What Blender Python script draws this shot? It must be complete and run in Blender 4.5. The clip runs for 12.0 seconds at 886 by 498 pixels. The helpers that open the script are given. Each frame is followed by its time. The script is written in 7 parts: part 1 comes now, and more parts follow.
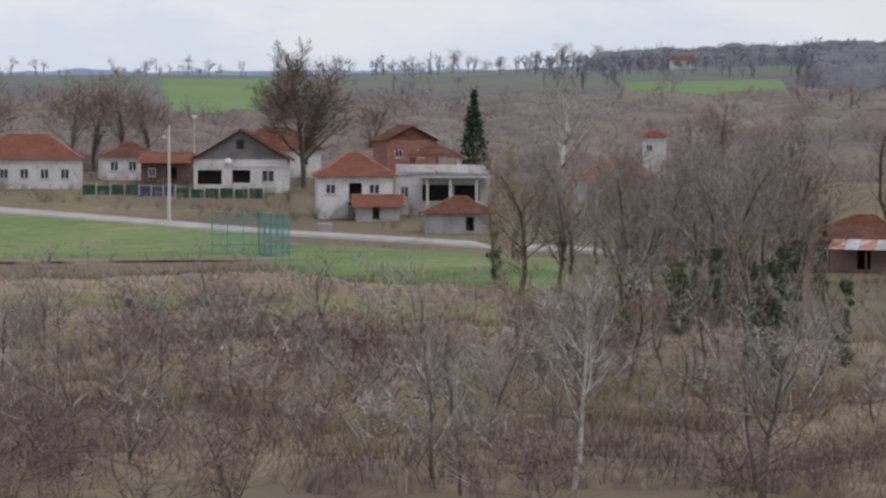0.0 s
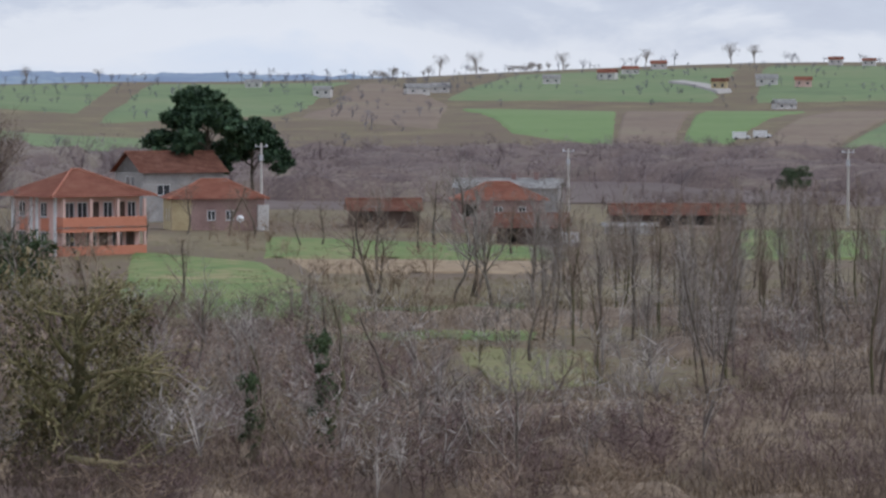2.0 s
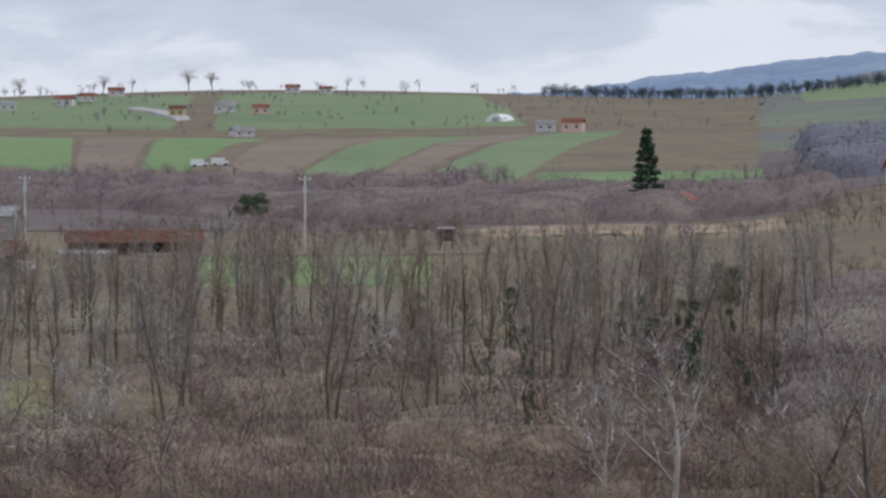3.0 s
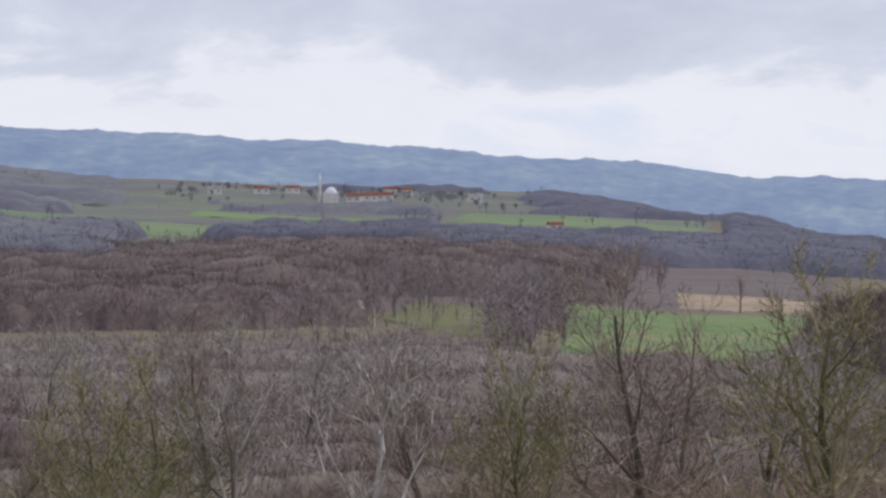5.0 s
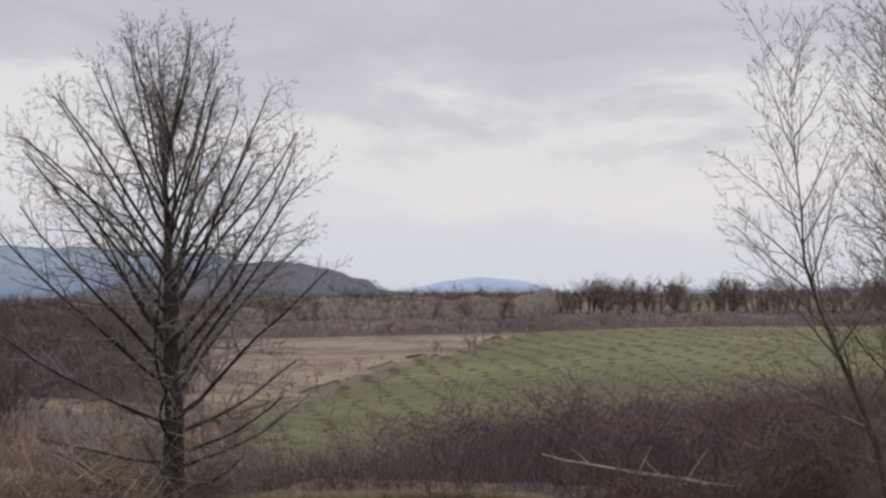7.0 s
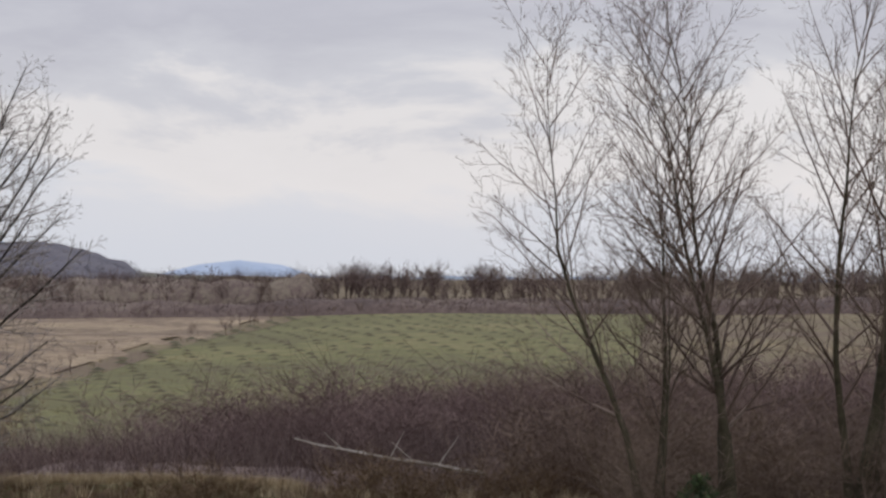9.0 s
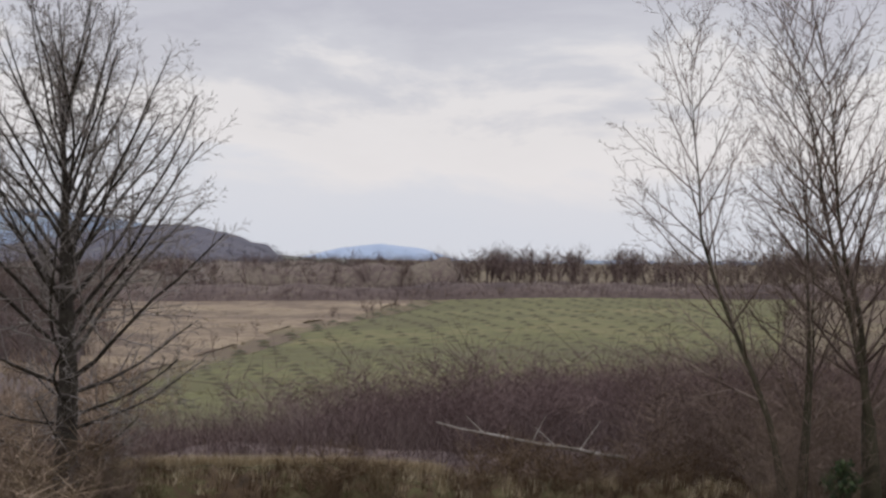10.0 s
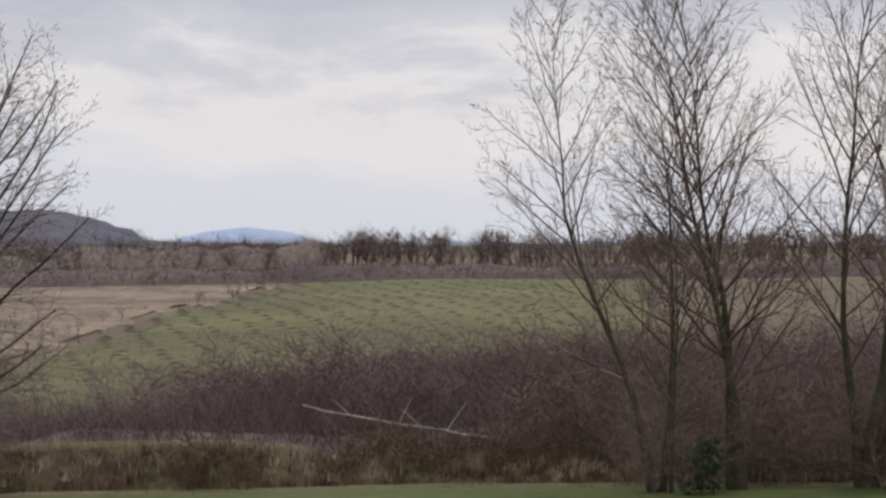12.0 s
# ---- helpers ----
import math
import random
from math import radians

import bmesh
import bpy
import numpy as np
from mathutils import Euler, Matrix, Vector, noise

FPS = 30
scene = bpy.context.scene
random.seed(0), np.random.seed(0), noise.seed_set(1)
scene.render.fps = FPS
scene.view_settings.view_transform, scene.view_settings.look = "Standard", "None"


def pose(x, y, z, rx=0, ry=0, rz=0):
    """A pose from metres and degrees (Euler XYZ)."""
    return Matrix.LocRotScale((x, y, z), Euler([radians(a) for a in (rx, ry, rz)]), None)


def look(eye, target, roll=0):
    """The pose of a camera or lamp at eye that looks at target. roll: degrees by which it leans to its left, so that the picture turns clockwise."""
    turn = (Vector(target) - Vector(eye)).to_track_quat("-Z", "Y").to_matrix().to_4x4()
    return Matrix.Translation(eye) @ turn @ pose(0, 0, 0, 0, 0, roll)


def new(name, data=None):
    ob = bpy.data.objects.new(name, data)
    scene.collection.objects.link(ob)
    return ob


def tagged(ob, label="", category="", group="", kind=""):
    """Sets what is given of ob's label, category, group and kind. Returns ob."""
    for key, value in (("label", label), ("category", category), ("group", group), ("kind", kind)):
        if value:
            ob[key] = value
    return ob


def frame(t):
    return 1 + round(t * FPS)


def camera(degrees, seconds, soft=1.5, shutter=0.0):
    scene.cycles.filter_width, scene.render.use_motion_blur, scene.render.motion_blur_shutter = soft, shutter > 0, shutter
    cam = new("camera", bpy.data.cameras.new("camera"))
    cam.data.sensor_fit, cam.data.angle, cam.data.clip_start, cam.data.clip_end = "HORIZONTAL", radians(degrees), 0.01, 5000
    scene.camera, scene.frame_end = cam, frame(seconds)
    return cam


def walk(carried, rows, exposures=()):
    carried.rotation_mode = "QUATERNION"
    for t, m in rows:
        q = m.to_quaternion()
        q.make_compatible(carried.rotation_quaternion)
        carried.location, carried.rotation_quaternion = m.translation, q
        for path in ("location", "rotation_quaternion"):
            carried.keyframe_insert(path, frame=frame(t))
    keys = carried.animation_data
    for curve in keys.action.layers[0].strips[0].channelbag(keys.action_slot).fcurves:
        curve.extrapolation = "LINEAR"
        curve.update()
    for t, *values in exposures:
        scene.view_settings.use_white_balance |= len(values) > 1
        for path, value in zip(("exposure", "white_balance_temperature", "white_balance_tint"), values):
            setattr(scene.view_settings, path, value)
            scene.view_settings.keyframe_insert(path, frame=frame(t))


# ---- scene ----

# ---------- camera and its turn ----------
EYE_Z = 20.0
cam = camera(17.15, 12.0, soft=2.6)
# seconds, turn to the right, tilt up, roll, in degrees
TURNS = [
    (0, 0, -2.818, -0.124),
    (0.5, 5.464, -2.845, 0.072),
    (1, 12.382, -2.713, 0.067),
    (1.5, 19.493, -2.676, 0.004),
    (1.8, 23.347, -2.591, 0.102),
    (2, 25.661, -2.498, -0.009),
    (2.5, 30.888, -2.266, -0.015),
    (2.7, 32.922, -2.187, -0.104),
    (4.3, 53.526, -0.727, 0.207),
    (4.5, 56.629, -0.611, -0.129),
    (5, 65.134, -0.291, -0.112),
    (5.5, 73.876, -0.003, -0.326),
    (6, 82.395, 0.405, 0.21),
    (6.5, 89.819, 0.656, 0.547),
    (7, 95.039, 0.539, 0.594),
    (7.5, 97.621, 0.365, 0.351),
    (7.7, 98.138, 0.321, 0.436),
    (9.3, 99.824, 0.227, -0.386),
    (9.5, 99.018, 0.158, -0.38),
    (10, 97.003, -0.104, -0.522),
    (10.5, 96.081, -0.361, -0.356),
    (11, 96.259, -0.461, -0.215),
    (11.5, 97.408, -0.449, -0.014),
    (12, 99.616, -0.442, 0.085),
]


def eye_pose(turn, tilt, roll):
    # held at arm's length, so the lens swings on a small circle
    a = radians(turn)
    return pose(0.7 * math.sin(a), 0.7 * math.cos(a), EYE_Z, 90 + tilt, 0, -turn) @ pose(0, 0, 0, 0, 0, -roll)


walk(cam, [(t, eye_pose(turn, tilt, roll)) for t, turn, tilt, roll in TURNS], exposures=[(0, 0.12, 6080, 13), (0.5, 0.32, 6080, 13), (1.0, 0.4, 6080, 13), (1.5, -0.06, 6150, 13), (2.0, 0.14, 5800, 12), (2.7, 0.14, 5800, 12), (4.5, 0.17, 6050, 15), (5.0, 0.24, 6000, 15), (5.5, 0.2, 5950, 14), (6.5, 0.05, 6450, 14), (12, 0.08, 6450, 15)])

# ---------- world and sun ----------
SKY_STRENGTH = 0.1
world = bpy.data.worlds.new("sky")
scene.world = world
world.use_nodes = True
wt = world.node_tree
wt.nodes.clear()


def wnode(kind, **inputs):
    n = wt.nodes.new(kind)
    for k, v in inputs.items():
        n.inputs[k].default_value = v
    return n


sky = wt.nodes.new("ShaderNodeTexSky")
sky.sky_type, sky.sun_disc = "NISHITA", False
sky.sun_elevation, sky.sun_rotation = radians(38), radians(140)
co = wt.nodes.new("ShaderNodeTexCoord")
flat = wt.nodes.new("ShaderNodeMapping")
flat.inputs["Scale"].default_value = (1.0, 1.0, 3.0)
wt.links.new(co.outputs["Generated"], flat.inputs["Vector"])
cloud = wnode("ShaderNodeTexNoise", Scale=9.5, Detail=9.0, Roughness=0.6, Distortion=0.3)
wt.links.new(flat.outputs[0], cloud.inputs["Vector"])
sep = wt.nodes.new("ShaderNodeSeparateXYZ")
wt.links.new(co.outputs["Generated"], sep.inputs[0])


def wmath(op, a, b, c=None):
    n = wt.nodes.new("ShaderNodeMath")
    n.operation = op
    for k, v in enumerate((a, b, c)):
        if v is None:
            continue
        if isinstance(v, (int, float)):
            n.inputs[k].default_value = v
        else:
            wt.links.new(v, n.inputs[k])
    return n.outputs[0]


# the overcast: pale haze at the horizon, a bright belt of heaped cloud, a grey deck above that hangs lower to the north-east
toward = wt.nodes.new("ShaderNodeVectorMath")
toward.operation = "DOT_PRODUCT"
toward.inputs[1].default_value = (0.5, 0.866, 0)
wt.links.new(co.outputs["Generated"], toward.inputs[0])
lower = wmath("MULTIPLY", wmath("MAXIMUM", wmath("SUBTRACT", toward.outputs["Value"], 0.9), 0.0), 0.2)
lumps = wmath("MULTIPLY_ADD", cloud.outputs["Fac"], 0.14, -0.07)
fade = wnode("ShaderNodeMapRange")
fade.inputs["From Min"].default_value, fade.inputs["From Max"].default_value = 0.0, 0.04
fade.inputs["To Min"].default_value, fade.inputs["To Max"].default_value = 0.25, 1.0
wt.links.new(sep.outputs["Z"], fade.inputs["Value"])
level = wmath("ADD", wmath("ADD", sep.outputs["Z"], lower), wmath("MULTIPLY", lumps, fade.outputs[0]))
ramp = wt.nodes.new("ShaderNodeValToRGB")
cr = ramp.color_ramp
cr.elements[0].position, cr.elements[0].color = 0.0, (0.62, 0.66, 0.71, 1)
cr.elements[1].position, cr.elements[1].color = 1.0, (0.60, 0.61, 0.65, 1)
for pos, colour in ((0.13, (0.64, 0.67, 0.71)), (0.23, (0.73, 0.725, 0.72)), (0.35, (0.71, 0.705, 0.70)), (0.43, (0.57, 0.585, 0.62)), (0.62, (0.48, 0.49, 0.54))):
    cr.elements.new(pos).color = (*colour, 1)
wt.links.new(wmath("DIVIDE", level, 0.14), ramp.inputs["Fac"])
high = wnode("ShaderNodeMapRange")
high.inputs["From Min"].default_value, high.inputs["From Max"].default_value = 0.1, 0.6
high.inputs["To Min"].default_value, high.inputs["To Max"].default_value = 1.0, 1.5
wt.links.new(sep.outputs["Z"], high.inputs["Value"])
bg_cloud = wnode("ShaderNodeBackground")
wt.links.new(ramp.outputs["Color"], bg_cloud.inputs["Color"])
wt.links.new(high.outputs[0], bg_cloud.inputs["Strength"])
bg_sky = wnode("ShaderNodeBackground", Strength=SKY_STRENGTH)
wt.links.new(sky.outputs["Color"], bg_sky.inputs["Color"])
mixw = wnode("ShaderNodeMixShader", Fac=0.93)
wt.links.new(bg_sky.outputs[0], mixw.inputs[1])
wt.links.new(bg_cloud.outputs[0], mixw.inputs[2])
outw = wt.nodes.new("ShaderNodeOutputWorld")
wt.links.new(mixw.outputs[0], outw.inputs["Surface"])

sun_data = bpy.data.lights.new("sun", "SUN")
sun_data.energy, sun_data.angle, sun_data.color = 0.9, radians(14), (1.0, 0.96, 0.9)
sun = new("sun", sun_data)
sun.matrix_world = look((0, 0, 60), (-0.6 * 60, 0.5 * 60, 0))

# ---------- materials ----------


def material(name, stops, scale=1.0, rough=0.9, bump=0.0, fine=0.0, island=0.0, coords="Object", metallic=0.0,
             stretch=(1, 1, 1), glow=0.0):
    """stops: (position, colour) along a two-scale noise in metres."""
    m = bpy.data.materials.new(name)
    m.use_nodes = True
    t = m.node_tree
    b = t.nodes["Principled BSDF"]
    b.inputs["Roughness"].default_value = rough
    b.inputs["Metallic"].default_value = metallic
    b.inputs["Specular IOR Level"].default_value = 0.25
    if coords == "World":
        src = t.nodes.new("ShaderNodeNewGeometry").outputs["Position"]
    else:
        src = t.nodes.new("ShaderNodeTexCoord").outputs["Object"]
    mp = t.nodes.new("ShaderNodeMapping")
    mp.inputs["Scale"].default_value = stretch
    t.links.new(src, mp.inputs["Vector"])
    n1 = t.nodes.new("ShaderNodeTexNoise")
    n1.inputs["Scale"].default_value, n1.inputs["Detail"].default_value = scale, 5
    n1.inputs["Roughness"].default_value = 0.65
    t.links.new(mp.outputs[0], n1.inputs["Vector"])
    value = n1.outputs["Fac"]
    if fine:
        n2 = t.nodes.new("ShaderNodeTexNoise")
        n2.inputs["Scale"].default_value, n2.inputs["Detail"].default_value = fine, 3
        t.links.new(mp.outputs[0], n2.inputs["Vector"])
        mx = t.nodes.new("ShaderNodeMath")
        mx.operation = "MULTIPLY_ADD"
        t.links.new(n2.outputs["Fac"], mx.inputs[0])
        mx.inputs[1].default_value = 0.45
        ad = t.nodes.new("ShaderNodeMath")
        ad.operation = "MULTIPLY_ADD"
        t.links.new(value, ad.inputs[0])
        ad.inputs[1].default_value, ad.inputs[2].default_value = 0.75, -0.09
        t.links.new(ad.outputs[0], mx.inputs[2])
        value = mx.outputs[0]
    if island:
        g = t.nodes.new("ShaderNodeNewGeometry")
        mx = t.nodes.new("ShaderNodeMath")
        mx.operation = "MULTIPLY_ADD"
        t.links.new(g.outputs["Random Per Island"], mx.inputs[0])
        mx.inputs[1].default_value = island
        sh = t.nodes.new("ShaderNodeMath")
        sh.operation = "SUBTRACT"
        t.links.new(value, sh.inputs[0])
        sh.inputs[1].default_value = island / 2
        t.links.new(sh.outputs[0], mx.inputs[2])
        value = mx.outputs[0]
    rp = t.nodes.new("ShaderNodeValToRGB")
    while len(rp.color_ramp.elements) < len(stops):
        rp.color_ramp.elements.new(0.5)
    for el, (pos, col) in zip(rp.color_ramp.elements, stops):
        el.position, el.color = pos, (*col, 1)
    t.links.new(value, rp.inputs["Fac"])
    t.links.new(rp.outputs["Color"], b.inputs["Base Color"])
    # self-glow, used to lift the far hills as haze would
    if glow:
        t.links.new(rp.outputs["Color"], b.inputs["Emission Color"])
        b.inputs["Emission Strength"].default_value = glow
    if bump:
        bp = t.nodes.new("ShaderNodeBump")
        bp.inputs["Strength"].default_value, bp.inputs["Distance"].default_value = bump, 0.05
        t.links.new(value, bp.inputs["Height"])
        t.links.new(bp.outputs[0], b.inputs["Normal"])
    return m


M_GROUND = material("rough_pasture", [(0.3, (0.079, 0.055, 0.037)), (0.45, (0.125, 0.090, 0.060)), (0.56, (0.131, 0.110, 0.056)), (0.7, (0.223, 0.163, 0.100))], 0.035, fine=0.9, coords="World", bump=0.6)
M_GRASS = material("winter_grass", [(0.32, (0.071, 0.083, 0.031)), (0.46, (0.104, 0.160, 0.046)), (0.58, (0.150, 0.182, 0.062)), (0.68, (0.248, 0.201, 0.106))], 0.06, fine=0.55, coords="World", bump=0.6)
M_WHEAT = material("young_wheat", [(0.3, (0.095, 0.142, 0.052)), (0.5, (0.125, 0.190, 0.062)), (0.7, (0.150, 0.204, 0.081))], 0.012, fine=0.25, coords="World")
M_FARGRASS = material("far_meadow", [(0.3, (0.095, 0.125, 0.06)), (0.5, (0.125, 0.175, 0.075)), (0.7, (0.165, 0.185, 0.09))], 0.008, fine=0.1, coords="World")
M_STRAW = material("dry_grass", [(0.3, (0.171, 0.122, 0.073)), (0.5, (0.256, 0.189, 0.116)), (0.7, (0.354, 0.281, 0.183))], 0.06, fine=1.2, coords="World", bump=0.6)
M_PLOUGH = material("ploughed_soil", [(0.3, (0.12, 0.085, 0.06)), (0.5, (0.17, 0.125, 0.09)), (0.7, (0.19, 0.17, 0.10))], 0.02, fine=0.3, coords="World", bump=0.5)
M_ROAD = material("pale_gravel_road", [(0.3, (0.240, 0.224, 0.200)), (0.7, (0.400, 0.376, 0.344))], 0.3, fine=3.0, coords="World", bump=0.3)
# horizon haze is painted in: blued, paled stops and a little emission
M_HAZEHILL = material("haze_tinted_hills", [(0.34, (0.110, 0.142, 0.200)), (0.47, (0.128, 0.165, 0.228)), (0.56, (0.145, 0.186, 0.236)), (0.66, (0.18, 0.22, 0.25))], 0.007, coords="World", fine=0.04, glow=0.35, stretch=(1, 1, 1.6))
M_HAZEMOUNTAIN = material("haze_paled_mountain", [(0.34, (0.21, 0.27, 0.37)), (0.66, (0.27, 0.33, 0.42))], 0.007, coords="World", fine=0.04, glow=0.35)
M_BARK = material("grey_brown_bark", [(0.3, (0.054, 0.043, 0.032)), (0.5, (0.101, 0.081, 0.061)), (0.7, (0.176, 0.155, 0.121))], 1.5, fine=9, bump=0.6, island=0.15)
M_MOSSBARK = material("mossy_bark", [(0.3, (0.042, 0.039, 0.022)), (0.5, (0.091, 0.087, 0.039)), (0.7, (0.140, 0.119, 0.070))], 1.2, fine=8, bump=0.6, island=0.2)
M_TWIG = material("brown_twigs", [(0.3, (0.134, 0.099, 0.075)), (0.5, (0.233, 0.179, 0.140)), (0.7, (0.358, 0.296, 0.233))], 0.25, island=0.5)
M_GREYTWIG = material("grey_twigs", [(0.3, (0.152, 0.128, 0.109)), (0.5, (0.264, 0.232, 0.200)), (0.7, (0.400, 0.360, 0.320))], 0.25, island=0.5)
M_PURPLE = material("purple_brush_twigs", [(0.3, (0.085, 0.055, 0.052)), (0.5, (0.15, 0.10, 0.093)), (0.7, (0.225, 0.162, 0.15))], 0.1, island=0.5, coords="World")
M_BRUSH = material("brown_brush_twigs", [(0.3, (0.145, 0.102, 0.071)), (0.5, (0.254, 0.185, 0.128)), (0.7, (0.399, 0.308, 0.222))], 0.1, island=0.5, coords="World")
M_OLIVE = material("olive_twigs", [(0.3, (0.130, 0.119, 0.054)), (0.5, (0.238, 0.216, 0.097)), (0.7, (0.367, 0.313, 0.173))], 0.25, island=0.5)
M_PALE = material("pale_plane_bark", [(0.3, (0.2, 0.17, 0.14)), (0.5, (0.36, 0.33, 0.29)), (0.7, (0.5, 0.47, 0.43))], 0.6, fine=4, island=0.3)
M_IVY = material("ivy_leaves", [(0.3, (0.025, 0.042, 0.017)), (0.5, (0.049, 0.077, 0.031)), (0.7, (0.084, 0.119, 0.049))], 0.6, island=0.6, rough=0.6)
M_NEEDLE = material("pine_needles", [(0.3, (0.016, 0.036, 0.018)), (0.5, (0.033, 0.065, 0.031)), (0.7, (0.058, 0.098, 0.046))], 0.4, island=0.5, rough=0.7)
M_FARWOOD = material("far_bare_wood", [(0.32, (0.095, 0.07, 0.07)), (0.5, (0.21, 0.168, 0.165)), (0.68, (0.34, 0.29, 0.275))], 0.11, island=0.25, coords="World")
M_WOOD = material("bare_slope_wood", [(0.3, (0.06, 0.042, 0.038)), (0.42, (0.12, 0.085, 0.078)), (0.55, (0.17, 0.122, 0.105)), (0.68, (0.25, 0.205, 0.16))], 0.06, island=0.25, coords="World")
# bare twigs with distance haze mixed into the colour as blue
M_HAZEWOOD = material("haze_blued_far_wood", [(0.32, (0.095, 0.093, 0.12)), (0.5, (0.165, 0.158, 0.185)), (0.68, (0.23, 0.225, 0.24))], 0.04, island=0.25, coords="World")
M_TUSSOCK = material("dry_tussock_grass", [(0.3, (0.12, 0.09, 0.05)), (0.45, (0.2, 0.155, 0.085)), (0.55, (0.13, 0.135, 0.055)), (0.7, (0.3, 0.24, 0.14))], 0.05, island=0.4, coords="World")
M_LITTER = material("woodland_leaf_litter", [(0.3, (0.076, 0.056, 0.049)), (0.5, (0.108, 0.082, 0.073)), (0.7, (0.141, 0.113, 0.097))], 0.03, fine=0.5, coords="World", bump=0.5)
M_HEATH = material("distant_heath", [(0.34, (0.085, 0.078, 0.085)), (0.48, (0.115, 0.108, 0.102)), (0.56, (0.115, 0.13, 0.085)), (0.66, (0.14, 0.15, 0.10))], 0.005, fine=0.05, coords="World")
M_SLOPE = material("olive_hillside_grass", [(0.3, (0.074, 0.060, 0.030)), (0.44, (0.098, 0.093, 0.037)), (0.55, (0.122, 0.122, 0.044)), (0.7, (0.2, 0.165, 0.08))], 0.03, fine=0.6, coords="World", bump=0.6)
M_FARPINE = material("far_pine_wood", [(0.3, (0.03, 0.045, 0.055)), (0.7, (0.055, 0.075, 0.075))], 0.02, island=0.4, coords="World")

# solid crown sheet: bare-wood tones darkened for the shade among twigs
M_SHADECROWN = material("shade_darkened_brown_crowns", [(0.3, (0.050, 0.035, 0.033)), (0.45, (0.092, 0.066, 0.060)), (0.56, (0.125, 0.092, 0.080)), (0.7, (0.18, 0.15, 0.115))], 0.07, fine=1.2, coords="World", bump=1.0, island=0.3)
# far crown sheet: colour darkened for twig shade and blued for haze
M_HAZESHADECROWN = material("haze_and_shade_bare_crowns", [(0.3, (0.058, 0.060, 0.080)), (0.45, (0.088, 0.084, 0.107)), (0.56, (0.108, 0.104, 0.122)), (0.7, (0.14, 0.142, 0.14))], 0.02, fine=0.4, coords="World", bump=1.0, island=0.3)
M_BRAMBLE = material("brown_bramble_twigs", [(0.3, (0.052, 0.037, 0.030)), (0.45, (0.102, 0.074, 0.058)), (0.58, (0.155, 0.116, 0.083)), (0.72, (0.26, 0.2, 0.135))], 0.09, fine=1.5, coords="World", bump=1.0, island=0.4)
# darker version of the purple twigs, with their self-shading in the sheet colour
M_SHADEPURPLE = material("shade_darkened_purple_brambles", [(0.3, (0.052, 0.035, 0.034)), (0.45, (0.095, 0.066, 0.062)), (0.58, (0.135, 0.098, 0.09)), (0.72, (0.2, 0.155, 0.135))], 0.12, fine=1.6, coords="World", bump=1.0, island=0.4)
M_MEADOW = material("mottled_winter_meadow", [(0.3, (0.11, 0.088, 0.048)), (0.44, (0.17, 0.135, 0.07)), (0.54, (0.15, 0.155, 0.06)), (0.7, (0.26, 0.2, 0.115))], 0.05, fine=0.7, coords="World", bump=0.6)
M_TURF = material("short_dark_turf", [(0.3, (0.045, 0.060, 0.012)), (0.5, (0.072, 0.095, 0.018)), (0.7, (0.11, 0.12, 0.032))], 0.3, fine=3.0, coords="World", bump=0.6)
M_FALLOW = material("mottled_fallow", [(0.3, (0.075, 0.055, 0.040)), (0.46, (0.14, 0.10, 0.07)), (0.54, (0.23, 0.175, 0.115)), (0.7, (0.33, 0.265, 0.175))], 0.06, fine=0.7, coords="World", bump=0.6)

# ---------- the lie of the land ----------
# heights against the eye at these distances, for a few bearings (degrees to the right of the first view)
REACH = (3, 30, 60, 110, 200, 320, 480, 800, 1400, 2200, 3000)
LAND = {}


def bearing(az, *heights):
    LAND[az] = heights


bearing(-16, -5, -6, -10, -14, -14.0, -14.0, -10.0, 0, 13, 12, 5)
bearing(-4, -5, -6, -10, -14, -14.0, -14.0, -9.5, 0, 15, 12, 5)
bearing(8, -5, -6, -10, -14, -14.0, -14.0, -10.5, 2, 23, 18, 5)
bearing(20, -5, -6, -10, -14, -14.0, -13.0, -13.0, -9, 8, 29, 5)
bearing(33, -5, -6, -10, -14, -14.0, -14.0, -13.0, -8, 6, 43, 10)
bearing(41, -5, -6, -10, -14, -14.0, -14.0, -11.5, -7, 8, 38, 20)
bearing(47, -5, -6, -10, -13, -14.0, -12.0, -4.5, -4, 12, 52, 98)
bearing(51, -5, -6, -10, -13, -14.0, -13.0, -9.0, -7, 10, 44, 97)
bearing(54, -5, -6, -10, -13, -14.0, -14.0, -12.5, -9, 7, 36, 80)
bearing(59, -5, -6, -9.5, -12.5, -14.0, -13.8, -11.5, -7, 0, 20, 55)
bearing(63.5, -5, -6, -9, -12, -14.0, -13.5, -10.5, -6, -2, 16, 47)
bearing(67, -5, -6, -8.5, -11.5, -13.5, -13.0, -10.5, -8, -4, 13, 42)
bearing(70.5, -5, -6, -8, -11, -13.0, -14.0, -12.0, -11, -6, 10, 12)
bearing(73.2, -5, -6, -8, -10.5, -12.0, -11.0, -13.0, -13, -12, -6, -18)
bearing(76, -5, -6, -7.5, -10, -10.5, -8.0, -10.0, -18, -28, -40, -45)
bearing(84, -5, -5.5, -6.5, -9.5, -9.5, -6.5, -9.0, -16, -26, -36, -42)
bearing(92, -5, -4.8, -5.2, -9, -11.0, -9.2, -7.5, -12, -6, 6, 2)
bearing(94.4, -5, -4.8, -5.2, -8.8, -11.0, -9.0, -7.3, -12, -13, -14, -16)
bearing(100, -5, -4.7, -5.1, -8, -11.0, -8.2, -6.8, -12, -16, -20, -20)
